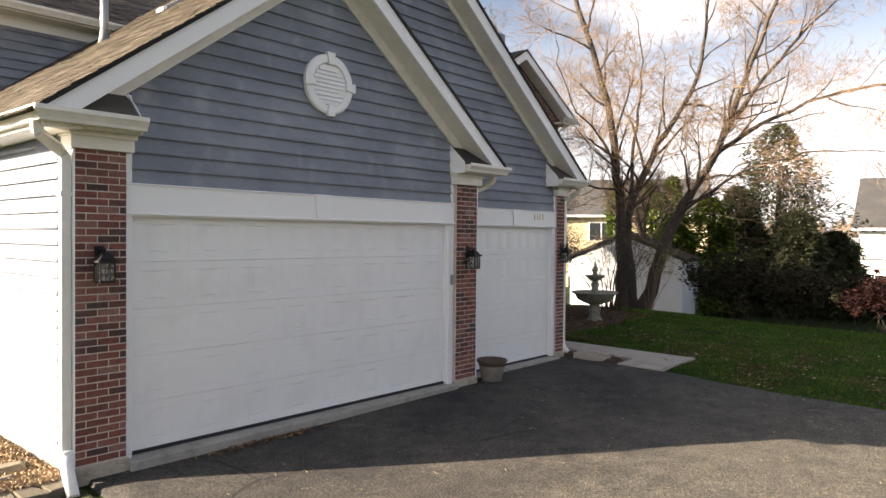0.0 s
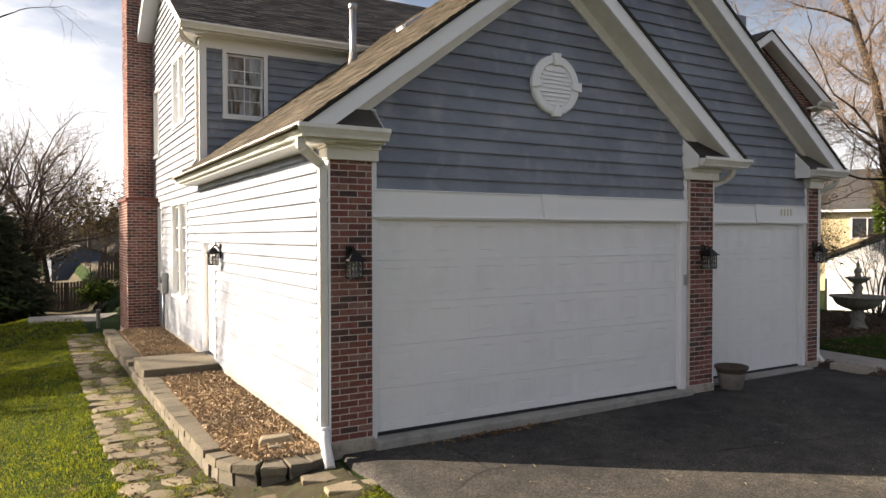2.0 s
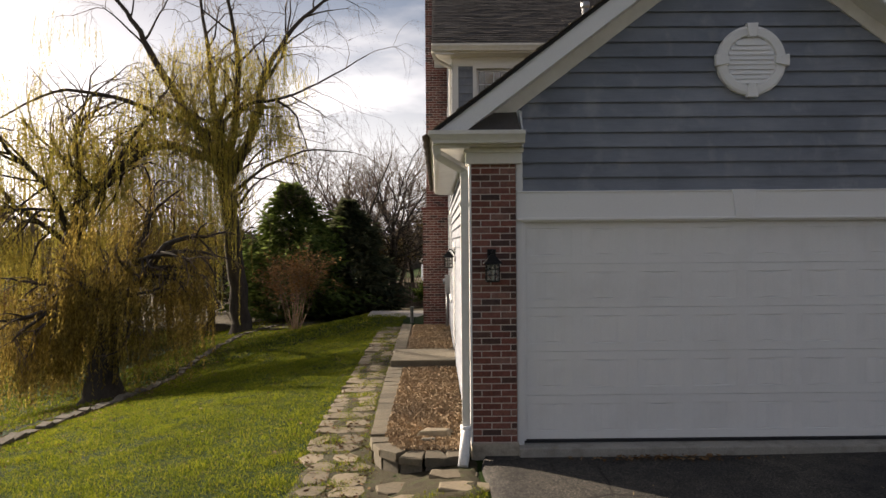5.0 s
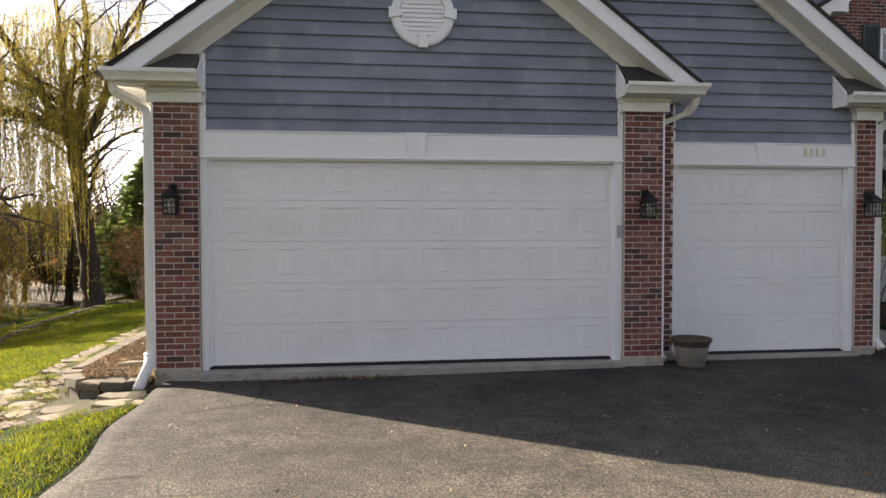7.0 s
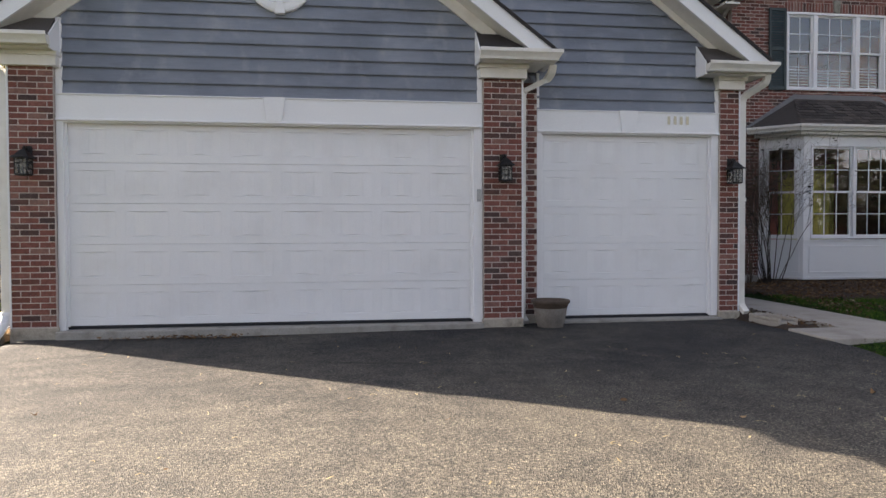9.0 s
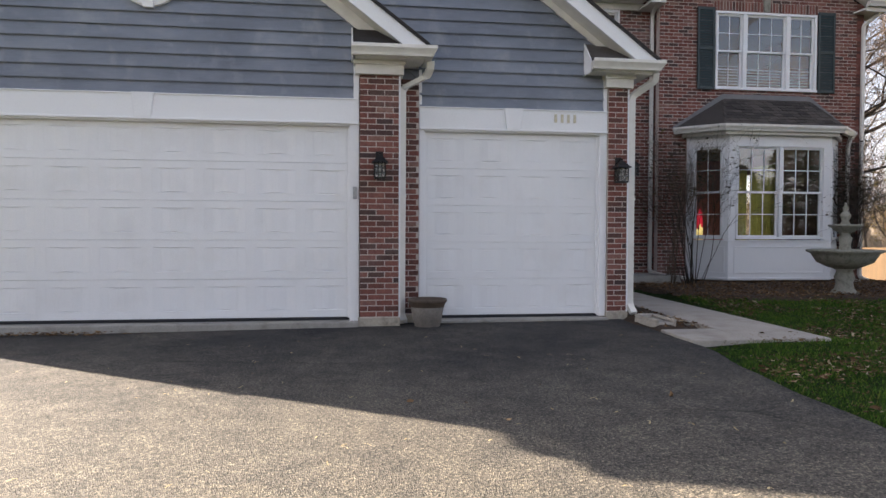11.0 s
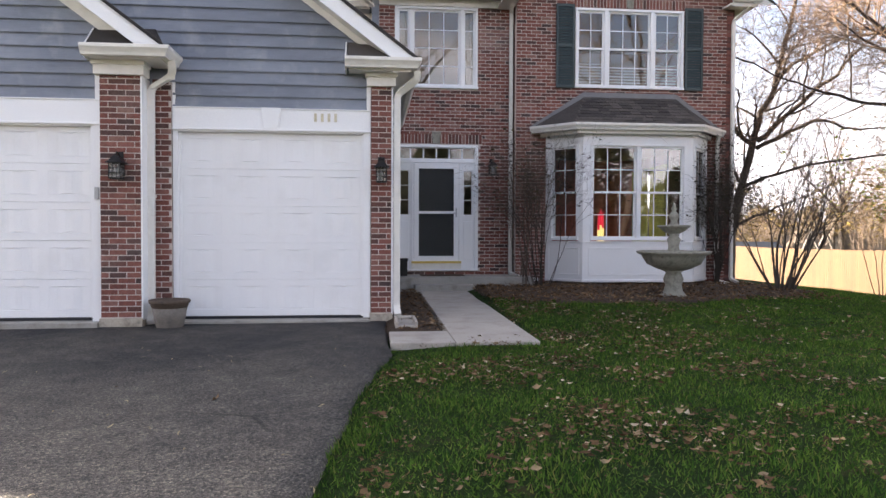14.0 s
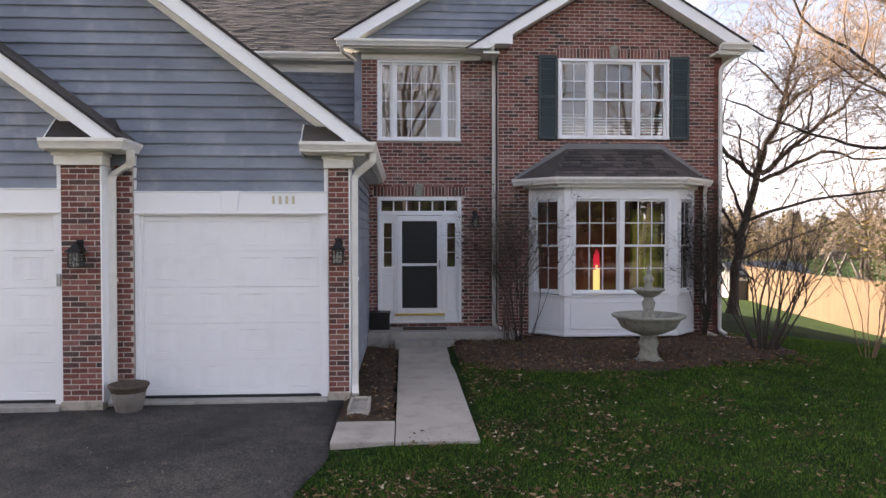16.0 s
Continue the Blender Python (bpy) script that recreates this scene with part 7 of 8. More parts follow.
def grow(thick, thin, p, d, length, r, level, rng, spec, tips):
    """spec: for each level (children, share of the length, spread in degrees, bend, lift)."""
    kids, share, spread, bend, lift = spec[level]
    last = level + 1 >= len(spec)
    n = 6 if level == 0 else 2 if last else 5 if level < 2 else 4 if level < 3 else 3
    pts, _ = branch_line(p, d, length, bend, lift, rng, n)
    r1 = r * (0.5 if not last else 0.35)
    radii = [r + (r1 - r) * i / n for i in range(n + 1)]
    (thick if r > 0.028 else thin).tube(pts, radii, 9 if r > 0.1 else 6 if r > 0.028 else 3, True, False)
    if last:
        tips.append(pts)
        return
    for k in range(kids):
        t = 1.0 if k == 0 else rng.uniform(0.3 if level else 0.72, 1.0)
        i = min(n - 1, int(t * n))
        q = pts[i].lerp(pts[i + 1], t * n - i)
        along_d = (pts[i + 1] - pts[i]).normalized()
        ang = radians(rng.gauss(spread, spread * 0.25)) * (0.5 if k == 0 else 1.0)
        side = along_d.orthogonal()
        side.rotate(Matrix.Rotation(rng.uniform(0, 6.283) if level else 6.283 * k / kids + rng.uniform(-0.4, 0.4), 3, along_d))
        nd = along_d * math.cos(ang) + side.normalized() * math.sin(ang)
        rr = max(FINE[0], radii[i] * (0.8 if k == 0 else rng.uniform(0.45, 0.7)))
        grow(thick, thin, q, nd, length * share * rng.uniform(0.75, 1.2), rr, level + 1, rng, spec, tips)


def tree(name, at, height, radius, spec, label, seed, twig=None, bark=None, lean=(0, 0), stems=1, group=""):
    rng = random.Random(seed)
    ob = thing(name, at, label, "tree", group)
    thick, thin, tips = Geo(), Geo(), []
    for s in range(stems):
        off = Vector((0.28 * math.cos(2.1 * s), 0.28 * math.sin(2.1 * s), 0)) if stems > 1 else Vector((0, 0, 0))
        d = Vector((lean[0], lean[1], 1)) + (off * 1.0 if stems > 1 else Vector((0, 0, 0)))
        base = Vector(at) + off * 0.7
        foot = [base + Vector((0, 0, -0.15)), base + Vector((0, 0, 0.12)), base + d.normalized() * 0.5]
        thick.tube(foot, [radius * 1.7, radius * 1.3, radius * 1.02], 12, True, False)
        grow(thick, thin, base + d.normalized() * 0.45, d, height, radius, 0, rng, spec, tips)
    part("trunk", thick, bark or BARK, ob, normals=False)
    part("crown", thin, twig or TWIG, ob, normals=False)
    return ob, tips, rng


MAPLE = [(5, 0.85, 38, 0.07, 0.03), (5, 0.66, 42, 0.12, 0.05), (5, 0.62, 44, 0.16, 0.04), (5, 0.6, 44, 0.2, 0.02), (3, 0.6, 42, 0.22, 0.0), (1, 1, 0, 0.25, 0.0)]
SPARE = [(5, 0.85, 34, 0.07, 0.04), (6, 0.6, 42, 0.12, 0.06), (6, 0.58, 42, 0.16, 0.05), (5, 0.55, 40, 0.2, 0.04), (1, 1, 0, 0.25, 0.0)]

CHILD = [(5, 0.62, 42, 0.13, 0.03), (5, 0.6, 44, 0.17, 0.02), (4, 0.6, 42, 0.2, 0.0), (1, 1, 0, 0.25, 0.0)]


def curve_through(pts, n):
    """Points along a smooth line through pts, n to each piece."""
    out = []
    for i in range(len(pts) - 1):
        a, b, c, d = pts[max(0, i - 1)], pts[i], pts[i + 1], pts[min(len(pts) - 1, i + 2)]
        for k in range(n):
            s = k / n
            out.append(0.5 * (2 * b + (c - a) * s + (2 * a - 5 * b + 4 * c - d) * s * s + (3 * b - a - 3 * c + d) * s ** 3))
    return out + [pts[-1]]


def limbed_tree(name, at, across, limbs, label, seed, twig, length=2.0, every=0.75, bare=2.2, spec=None, bark=None, group="bare trees", tip_r=0.018):
    """A tree of set limbs: each is (thickness, [(sideways, up, depth), ...]) from the foot; twigs grow along them."""
    rng = random.Random(seed)
    ob = thing(name, at, label, "tree", group)
    thick, thin, tips = Geo(), Geo(), []
    base, side = Vector(at), Vector(across).normalized()
    deep = Vector((-side.y, side.x, 0))
    spec = spec or CHILD
    for r, pts, *rest in limbs:
        line = curve_through([base + side * p[0] + Vector((0, 0, p[1])) + deep * p[2] for p in pts], 5)
        line = [line[0]] + [p + Vector((rng.gauss(0, 0.035), rng.gauss(0, 0.035), rng.gauss(0, 0.03))) for p in line[1:]]
        n = len(line) - 1
        radii = [max(tip_r, r * (1 - (rest[0] if rest else 0.82) * (i / n) ** 0.8)) for i in range(n + 1)]
        if pts[0][1] < 0.2:
            radii[0] *= 1.5
            radii[1] *= 1.12
        thick.tube(line, radii, 10 if r > 0.1 else 7, True, False)
        gone, next_ = 0.0, 0.4
        for i in range(n):
            gone += (line[i + 1] - line[i]).length
            if gone < next_ or line[i].z - base.z < bare:
                continue
            next_ = gone + every * rng.uniform(0.6, 1.3)
            d = (line[i + 1] - line[i]).normalized()
            out = d.orthogonal()
            out.rotate(Matrix.Rotation(rng.uniform(0, 6.283), 3, d))
            nd = d * rng.uniform(0.45, 0.9) + out.normalized() * 0.8 + Vector((0, 0, 0.15))
            grow(thick, thin, line[i], nd, length * rng.uniform(0.6, 1.25) * (1 - 0.35 * i / n), min(0.055, radii[i] * rng.uniform(0.35, 0.6)), 0, rng, spec, tips)
        grow(thick, thin, line[-1], line[-1] - line[-2], length * 0.7, radii[-1], 0, rng, spec, tips)
    part("trunk", thick, bark or BARK, ob, normals=False)
    part("crown", thin, twig, ob, normals=False)
    return ob, tips, rng


BUSHY = [(6, 0.62, 46, 0.15, 0.02), (5, 0.62, 48, 0.2, 0.0), (4, 0.65, 46, 0.24, 0.0), (1, 1, 0, 0.28, 0.0)]
FINE[0] = 0.0055
# dark multi-stemmed tree on the lawn's far side, sun warmth painted into its twigs
limbed_tree("bare_tree", at_ground(19.9, 4.75), (0.66, -0.751, 0), [
    (0.25, [(-0.1, -0.15, 0), (-0.15, 2.2, 0.1), (-0.3, 4.9, 0.2), (-0.85, 8.0, 0.3), (-1.9, 11.2, 0.2), (-2.2, 12.6, 0.2)]),
    (0.24, [(0.3, -0.15, 0.1), (0.2, 1.9, 0.3), (0.25, 3.7, 0.6), (1.4, 6.1, 1.1), (3.0, 8.7, 1.6), (3.5, 11.6, 1.9)]),
    (0.26, [(0.55, -0.15, -0.2), (1.3, 2.6, -0.3), (2.0, 4.1, -0.5), (2.9, 5.7, -0.7), (4.0, 8.8, -0.9), (5.0, 11.6, -1.0)]),
    (0.10, [(2.8, 5.5, -0.7), (4.7, 6.8, -1.2), (7.2, 7.7, -1.6), (9.4, 7.6, -1.8)]),
    (0.10, [(3.2, 6.4, -0.8), (4.9, 8.6, -0.2), (6.9, 10.6, 0.5), (8.2, 11.8, 0.8)]),
    (0.065, [(-0.3, 4.9, 0.2), (-1.0, 6.0, -0.5), (-2.2, 7.2, -1.2), (-2.9, 9.2, -1.6)]),
    (0.05, [(-0.25, 4.4, 0.2), (-1.5, 4.5, -0.6), (-2.7, 5.0, -1.2), (-3.6, 5.6, -1.6)]),
    (0.09, [(0.25, 3.9, 0.6), (0.6, 6.4, 1.4), (1.1, 9.0, 2.2), (1.0, 11.4, 2.8)]),
    (0.065, [(1.6, 3.4, -0.4), (3.2, 4.8, -1.8), (5.2, 5.4, -3.2), (7.0, 5.2, -4.2)])],
    "bare multi-stemmed tree with dark trunks and sunlit-toned twigs", 12, TWIG_SUNLIT, 2.2, 0.26, 3.2, BUSHY)
FINE[0] = 0.0045
limbed_tree("bare_tree", at_ground(18.6, 11.0), (0.998, -0.057, 0), [
    (0.16, [(0.0, -0.15, 0), (0.25, 2.3, 0), (0.87, 4.3, 0.1), (1.5, 6.0, 0.2), (2.0, 7.9, 0.2), (2.4, 10.2, 0.2)]),
    (0.09, [(0.9, 4.1, 0.1), (2.2, 5.4, -0.6), (3.0, 6.3, -1.1), (4.4, 8.2, -1.8)]),
    (0.075, [(0.9, 3.9, 0.1), (2.8, 4.7, 0.4), (4.5, 4.6, 0.8), (6.4, 4.9, 1.0)]),
    (0.055, [(0.35, 2.7, 0), (1.9, 3.3, -0.9), (4.4, 3.6, -1.8), (6.0, 4.2, -2.2)]),
    (0.055, [(0.1, 1.5, 0), (1.2, 2.1, -0.5), (2.4, 2.7, -1.2)]),
    (0.08, [(0.75, 4.0, 0.1), (-0.3, 5.3, 0.7), (0.0, 6.6, 1.2), (0.9, 8.0, 1.6)]),
    (0.06, [(0.2, 2.2, 0), (-0.9, 3.5, 0.6), (-1.3, 5.2, 0.9)]),
    (0.07, [(1.5, 6.0, 0.2), (3.4, 7.2, 0.8), (5.4, 7.9, 1.3)])],
    "leaning bare tree behind the corner of the house", 31, TWIG, 1.9, 0.3, 1.6, BUSHY)
tree("bare_tree", at_ground(25.5, 6.5), 2.8, 0.2, SPARE, "bare tree beside the back fence", 8, TWIG_SUNLIT, None, (0.1, 0), 1, "bare trees")
FINE[0] = 0.008
tree("bare_tree", at_ground(-5.0, 37.5), 3.9, 0.2, MAPLE, "spreading bare grey tree behind the evergreens", 18, TWIG, None, (0.05, 0), 2, "bare trees")
tree("bare_tree", at_ground(-4.3, 46), 3.0, 0.2, SPARE, "spreading bare grey tree behind the yard fence", 19, TWIG, None, (0.12, 0), 2, "bare trees")

FINE[0] = 0.002
# willows
STRAND = leafy("willow leaves", [(0.0, (0.26, 0.22, 0.05)), (0.35, (0.42, 0.36, 0.07)), (0.7, (0.56, 0.44, 0.11)), (1.0, (0.40, 0.42, 0.10))], 0.7, 0.6)


STRAND_BROWN = leafy("browning willow leaves", [(0.0, (0.14, 0.10, 0.035)), (0.5, (0.28, 0.21, 0.055)), (1.0, (0.45, 0.34, 0.09))], 0.7, 0.5)


def willow_leaves(ob, starts, rng, lengths, label, material=None):
    g = Geo()
    for p in starts:
        drop = rng.uniform(*lengths)
        low = gz(p.x, p.y) + rng.uniform(0.15, 1.2)
        drop = min(drop, max(0.3, p.z - low))
        a = rng.uniform(0, 6.283)
        out = Vector((math.cos(a), math.sin(a), 0)) * rng.uniform(0.05, 0.35)
        n = max(3, int(drop / 0.10))
        q = p.copy()
        line = [p]
        for i in range(n):
            k = (i + 1) / n
            line.append(p + out * math.sin(k * 1.5) + Vector((rng.gauss(0, 0.012), rng.gauss(0, 0.012), -drop * k)))
        g.tube([line[0], line[n // 2], line[-1]], [0.004, 0.003, 0.002], 3, True, False)
        for c in line[1:]:
            for _ in range(2):
                b = rng.uniform(0, 6.283)
                w, l = rng.uniform(0.009, 0.019), rng.uniform(0.07, 0.15)
                d = Vector((math.cos(b) * 0.5, math.sin(b) * 0.5, -0.85)).normalized()
                s = d.cross(Vector((0.3, 0.1, 1))).normalized() * w
                g.add([c, c + d * l * 0.5 + s, c + d * l, c + d * l * 0.5 - s], [(0, 1, 2, 3)])
    part("leaves", g, material or STRAND, ob, label, normals=False)


WILLOW = [(6, 0.95, 36, 0.06, 0.05), (7, 0.6, 44, 0.12, 0.04), (6, 0.55, 48, 0.16, 0.0), (5, 0.6, 45, 0.2, -0.06), (1, 1, 0, 0.25, -0.2)]
DROOP = [(4, 0.7, 48, 0.14, -0.02), (3, 0.65, 46, 0.18, -0.06), (3, 0.7, 40, 0.2, -0.12), (1, 1, 0, 0.25, -0.2)]
w1, tips, rng = limbed_tree("willow_tree", at_ground(-9.8, 24.4), (1, 0, 0), [
    (0.46, [(0.0, -0.2, 0), (-0.2, 2.0, 0), (-0.45, 4.5, 0), (-0.65, 6.4, 0), (-0.9, 7.9, 0), (-1.1, 9.0, 0.2)], 0.45),
    (0.26, [(-0.8, 7.2, 0), (-2.2, 9.8, -0.5), (-3.7, 12.6, -0.9), (-4.6, 14.2, -1.1), (-6.2, 16.0, -1.3)]),
    (0.24, [(-0.9, 7.4, 0.2), (-1.4, 10.5, 0.8), (-1.8, 13.2, 1.2), (-2.3, 16.6, 1.5)]),
    (0.25, [(-0.6, 7.0, -0.1), (0.0, 10.0, -0.6), (0.15, 12.5, -0.9), (-0.5, 16.4, -1.2)]),
    (0.25, [(-0.5, 6.8, 0), (0.6, 9.6, 0.4), (1.1, 12.0, 0.6), (2.8, 14.5, 0.8), (5.0, 16.0, 1.0)]),
    (0.12, [(0.9, 11.4, 0.6), (1.7, 13.2, 1.5), (2.0, 16.0, 2.0)]),
    (0.12, [(-0.6, 7.0, 0), (-0.2, 9.4, -1.4), (2.2, 10.1, -2.2), (3.5, 10.5, -2.4), (6.0, 11.8, -2.4)]),
    (0.07, [(2.2, 10.0, -2.2), (3.0, 9.3, -2.2), (3.6, 7.4, -2.1)]),
    (0.24, [(-0.8, 7.5, -0.2), (-2.1, 8.2, -0.9), (-3.4, 8.1, -1.5), (-5.0, 6.8, -2.2), (-6.4, 5.4, -2.8), (-7.4, 4.0, -3.2)]),
    (0.10, [(-0.5, 6.2, 0), (1.2, 7.6, 0.4), (3.2, 8.3, 0.6), (5.0, 8.2, 0.8)]),
    (0.09, [(-0.4, 5.2, 0), (0.8, 6.6, -0.8), (2.2, 7.2, -1.4)]),
    (0.14, [(-1.3, 9.0, 0), (-4.0, 10.0, -2.4), (-6.5, 10.2, -3.4), (-8.8, 8.8, -3.8)]),
    (0.12, [(-2.0, 8.0, 0.8), (-4.5, 9.0, 2.0), (-6.6, 8.2, 2.6), (-8.6, 6.2, 2.8)])],
    "tall willow with yellowing hanging leaves", 77, TWIG, 2.5, 0.6, 4.6, DROOP, None, "willows")
base = Vector(at_ground(-9.8, 24.4))
pool = [p for line in tips for p in (line[0], line[-1])]
rng.shuffle(pool)
upper = [p for p in pool if 8.5 < p.z - base.z < 13.2 and p.x - base.x < 2.6]
lower = [p for p in pool if p.z - base.z < 9.5 and p.x - base.x < (0.5 if p.y < base.y else -0.6)]
fringe = [p + Vector((rng.gauss(0, 0.25), rng.gauss(0, 0.25), rng.gauss(0, 0.2))) for p in lower]
willow_leaves(w1, upper[:3200], rng, (0.4, 1.7), "yellow-green hanging willow leaves")
willow_leaves(w1, lower[:1350] + fringe[:250], rng, (1.0, 4.6), "golden hanging willow leaves")
LOWWILLOW = [(6, 0.8, 62, 0.08, -0.02), (6, 0.6, 50, 0.12, -0.05), (5, 0.55, 48, 0.16, -0.08), (4, 0.6, 45, 0.2, -0.1), (1, 1, 0, 0.25, -0.2)]
w2, tips, rng = tree("willow_tree", at_ground(-9.2, 10.0), 2.2, 0.40, LOWWILLOW, "old willow with a broad trunk hidden by hanging leaves", 55, TWIG, None, (-0.12, 0.05))
pool = [p for line in tips for p in (line[0], line[-1])]
rng.shuffle(pool)
pool = [p for p in pool if p.x < -6.9]
ring = [Vector((-9.2 + 1.3 * math.cos(a) * k, 10.0 + 1.3 * math.sin(a) * k, rng.uniform(1.0, 3.4))) for k in (0.55, 0.8, 1.0) for a in [rng.uniform(0, 6.28) for _ in range(170)]]
willow_leaves(w2, pool[:1250] + ring[:170], rng, (0.9, 2.6), "yellow-brown hanging willow leaves", STRAND_BROWN)
w3, tips, rng = tree("willow_tree", at_ground(-16, 22), 5.0, 0.36, WILLOW, "yellow willow standing farther back", 91, TWIG)
pool = [p for line in tips for p in (line[0], line[-1]) if p.z < 8]
rng.shuffle(pool)
willow_leaves(w3, pool[:1200], rng, (0.9, 3.6), "yellow hanging willow leaves")

# evergreens: whorls of drooping sprays
NEEDLE = leafy("evergreen sprays", [(0.0, (0.060, 0.072, 0.044)), (0.5, (0.095, 0.108, 0.062)), (1.0, (0.14, 0.145, 0.085))], 0.9, 0.5)
PINE = leafy("pine needles", [(0.0, (0.07, 0.11, 0.03)), (0.5, (0.13, 0.185, 0.05)), (1.0, (0.19, 0.245, 0.07))], 0.8, 0.5)
THUJA = leafy("arborvitae sprays", [(0.0, (0.040, 0.075, 0.012)), (0.5, (0.085, 0.13, 0.02)), (1.0, (0.15, 0.19, 0.03))], 0.8, 0.2)


def evergreen(name, at, height, radius, label, seed, material=None, point=0.9, n=5200, spray=0.24, group="evergreens"):
    rng = random.Random(seed)
    ob = thing(name, at, label, "tree", group)
    p = Vector(at)
    part("trunk", Geo().tube([p + Vector((0, 0, -0.1)), p + Vector((0, 0, height * 0.9))], [0.035 * height, 0.01], 8, True, False), BARK, ob, normals=False)
    g = Geo()
    lobes = [(rng.uniform(0, 6.28), rng.uniform(0.05, 0.9), rng.uniform(0.1, 0.3)) for _ in range(22)]
    for _ in range(n):
        t = rng.random() ** 1.25
        z = 0.04 + 0.96 * t
        a = rng.uniform(0, 6.283)
        R = radius * max(0.03, (1 - z) ** point) * (0.75 + 0.17 * math.sin(3 * a + 9 * z) + 0.4 * noise.noise(Vector((2.6 * math.cos(a) + seed, 2.6 * math.sin(a), 7 * z))))
        for la, lz, lw in lobes:
            if abs((a - la + 3.14) % 6.283 - 3.14) < 0.6 and abs(z - lz) < 0.09:
                R *= 1 + lw
        r = R * (0.35 + 0.62 * rng.random() ** 0.5 + 0.16 * rng.random() ** 3)
        c = p + Vector((r * math.cos(a), r * math.sin(a), z * height))
        d = Vector((math.cos(a + rng.gauss(0, 0.5)), math.sin(a + rng.gauss(0, 0.5)), rng.uniform(-0.5, 0.5))).normalized()
        s = d.cross(Vector((rng.gauss(0, 0.4), rng.gauss(0, 0.4), 1))).normalized()
        l, w = spray * rng.uniform(0.6, 1.3), spray * 0.22
        g.add([c, c + d * l * 0.5 + s * w, c + d * l + Vector((0, 0, -0.04)), c + d * l * 0.5 - s * w], [(0, 1, 2, 3)])
    part("crown", g, material or NEEDLE, ob, normals=False)
    return ob


evergreen("evergreen_tree", at_ground(-8.6, 29.5), 7.0, 3.6, "broad dark green evergreen behind the lawn", 4, PINE, 0.62, 11000, 0.46)
evergreen("evergreen_tree", at_ground(-5.8, 31.5), 6.6, 3.6, "dark conical spruce behind the lawn", 5, None, 0.85, 9500, 0.46)
for x, y, h, r in ((33.0, 3.4, 9.0, 3.0), (33.2, 1.0, 3.9, 1.9), (31.6, 4.9, 6.0, 2.2), (31.4, 2.2, 4.8, 2.1)):
    evergreen("evergreen_tree", at_ground(x, y), h, r, "wide dark yew-like evergreen beyond the shed", int(x * 10), None, 0.5, 12000, 0.28)
for x, y, h, r in ((33.5, 12.2, 6.6, 0.8), (34.7, 10.7, 6.6, 0.85), (35.6, 9.8, 7.0, 0.9), (29.4, 5.4, 5.4, 1.7), (28.2, 6.4, 4.6, 1.3)):
    evergreen("arborvitae", at_ground(x, y), h, r, "narrow sunlit green arborvitae", int(y * 10), THUJA, 0.4, 5200, 0.3, "arborvitae")


# shrubs
def joined(a, b):
    n = len(b.v)
    b.v += a.v
    b.f += [tuple(n + i for i in q) for q in a.f]
    b.s += a.s
    return b


def shrub(name, at, height, stems, spread, label, seed, material, twig_levels=3, r=0.014, leaves=None, leaf_n=0, group="shrubs", leaf=0.03):
    rng = random.Random(seed)
    ob = thing(name, at, label, "shrub", group)
    thick, thin, tips = Geo(), Geo(), []
    single = name in ("bare_shrub", "leafy_shrub", "climbing_shrub")
    spec = [(4, 0.6, 26, 0.08, 0.06), (4, 0.6, 34, 0.14, 0.04), (3, 0.6, 36, 0.2, 0.02), (1, 1, 0, 0.2, 0.0)][:twig_levels] + [(1, 1, 0, 0.22, 0.0)]
    for _ in range(stems):
        if single:
            thick, thin = Geo(), Geo()
        a, k = rng.uniform(0, 6.283), rng.random() ** 0.6
        d = Vector((math.cos(a) * spread * k, math.sin(a) * spread * k, 1))
        p = Vector(at) + Vector((math.cos(a), math.sin(a), 0)) * 0.22 * k * min(1.5, height) * spread
        grow(thick, thin, p + Vector((0, 0, -0.03)), d, height * rng.uniform(0.42, 0.62), r * rng.uniform(0.7, 1.2), 0, rng, spec, tips)
        if single:
            part("stem", joined(thick, thin), material, ob, normals=False)
    if not single:
        part("stem_clump", joined(thick, thin), material, ob, normals=False)
    if leaves:
        g = Geo()
        for _ in range(leaf_n):
            line = rng.choice(tips)
            c = rng.choice(line) + Vector((rng.gauss(0, 0.03), rng.gauss(0, 0.03), rng.gauss(0, 0.03)))
            a, s = rng.uniform(0, 6.283), leaf * rng.uniform(0.6, 1.5)
            d, e = Vector((math.cos(a), math.sin(a), rng.uniform(-0.6, 0.3))).normalized(), Vector((rng.gauss(0, 1), rng.gauss(0, 1), 1)).normalized()
            w = d.cross(e).normalized() * s * 0.5
            g.add([c, c + d * s + w, c + d * 2 * s, c + d * s - w], [(0, 1, 2, 3)])
        part("leaves", g, leaves, ob, normals=False)
    return ob


BROWN_LEAF = leafy("brown shrub leaves", [(0.0, (0.20, 0.10, 0.04)), (0.5, (0.34, 0.19, 0.075)), (1.0, (0.46, 0.30, 0.14))], 0.8, 0.5)
# leaf colours darkened to stand in for house shade on the hedge
HEDGE_LEAF = leafy("shade-darkened hedge leaves", [(0.0, (0.020, 0.020, 0.013)), (0.5, (0.036, 0.036, 0.020)), (0.9, (0.058, 0.054, 0.030)), (1.0, (0.075, 0.045, 0.03))], 0.8, 0.2)
MAROON_LEAF = leafy("maroon shrub leaves", [(0.0, (0.014, 0.008, 0.008)), (0.6, (0.026, 0.012, 0.012)), (1.0, (0.055, 0.020, 0.018))], 0.8, 0.2)
SPRIG = leafy("sparse green leaves", [(0.0, (0.06, 0.05, 0.02)), (1.0, (0.14, 0.12, 0.05))], 0.8, 0.2)
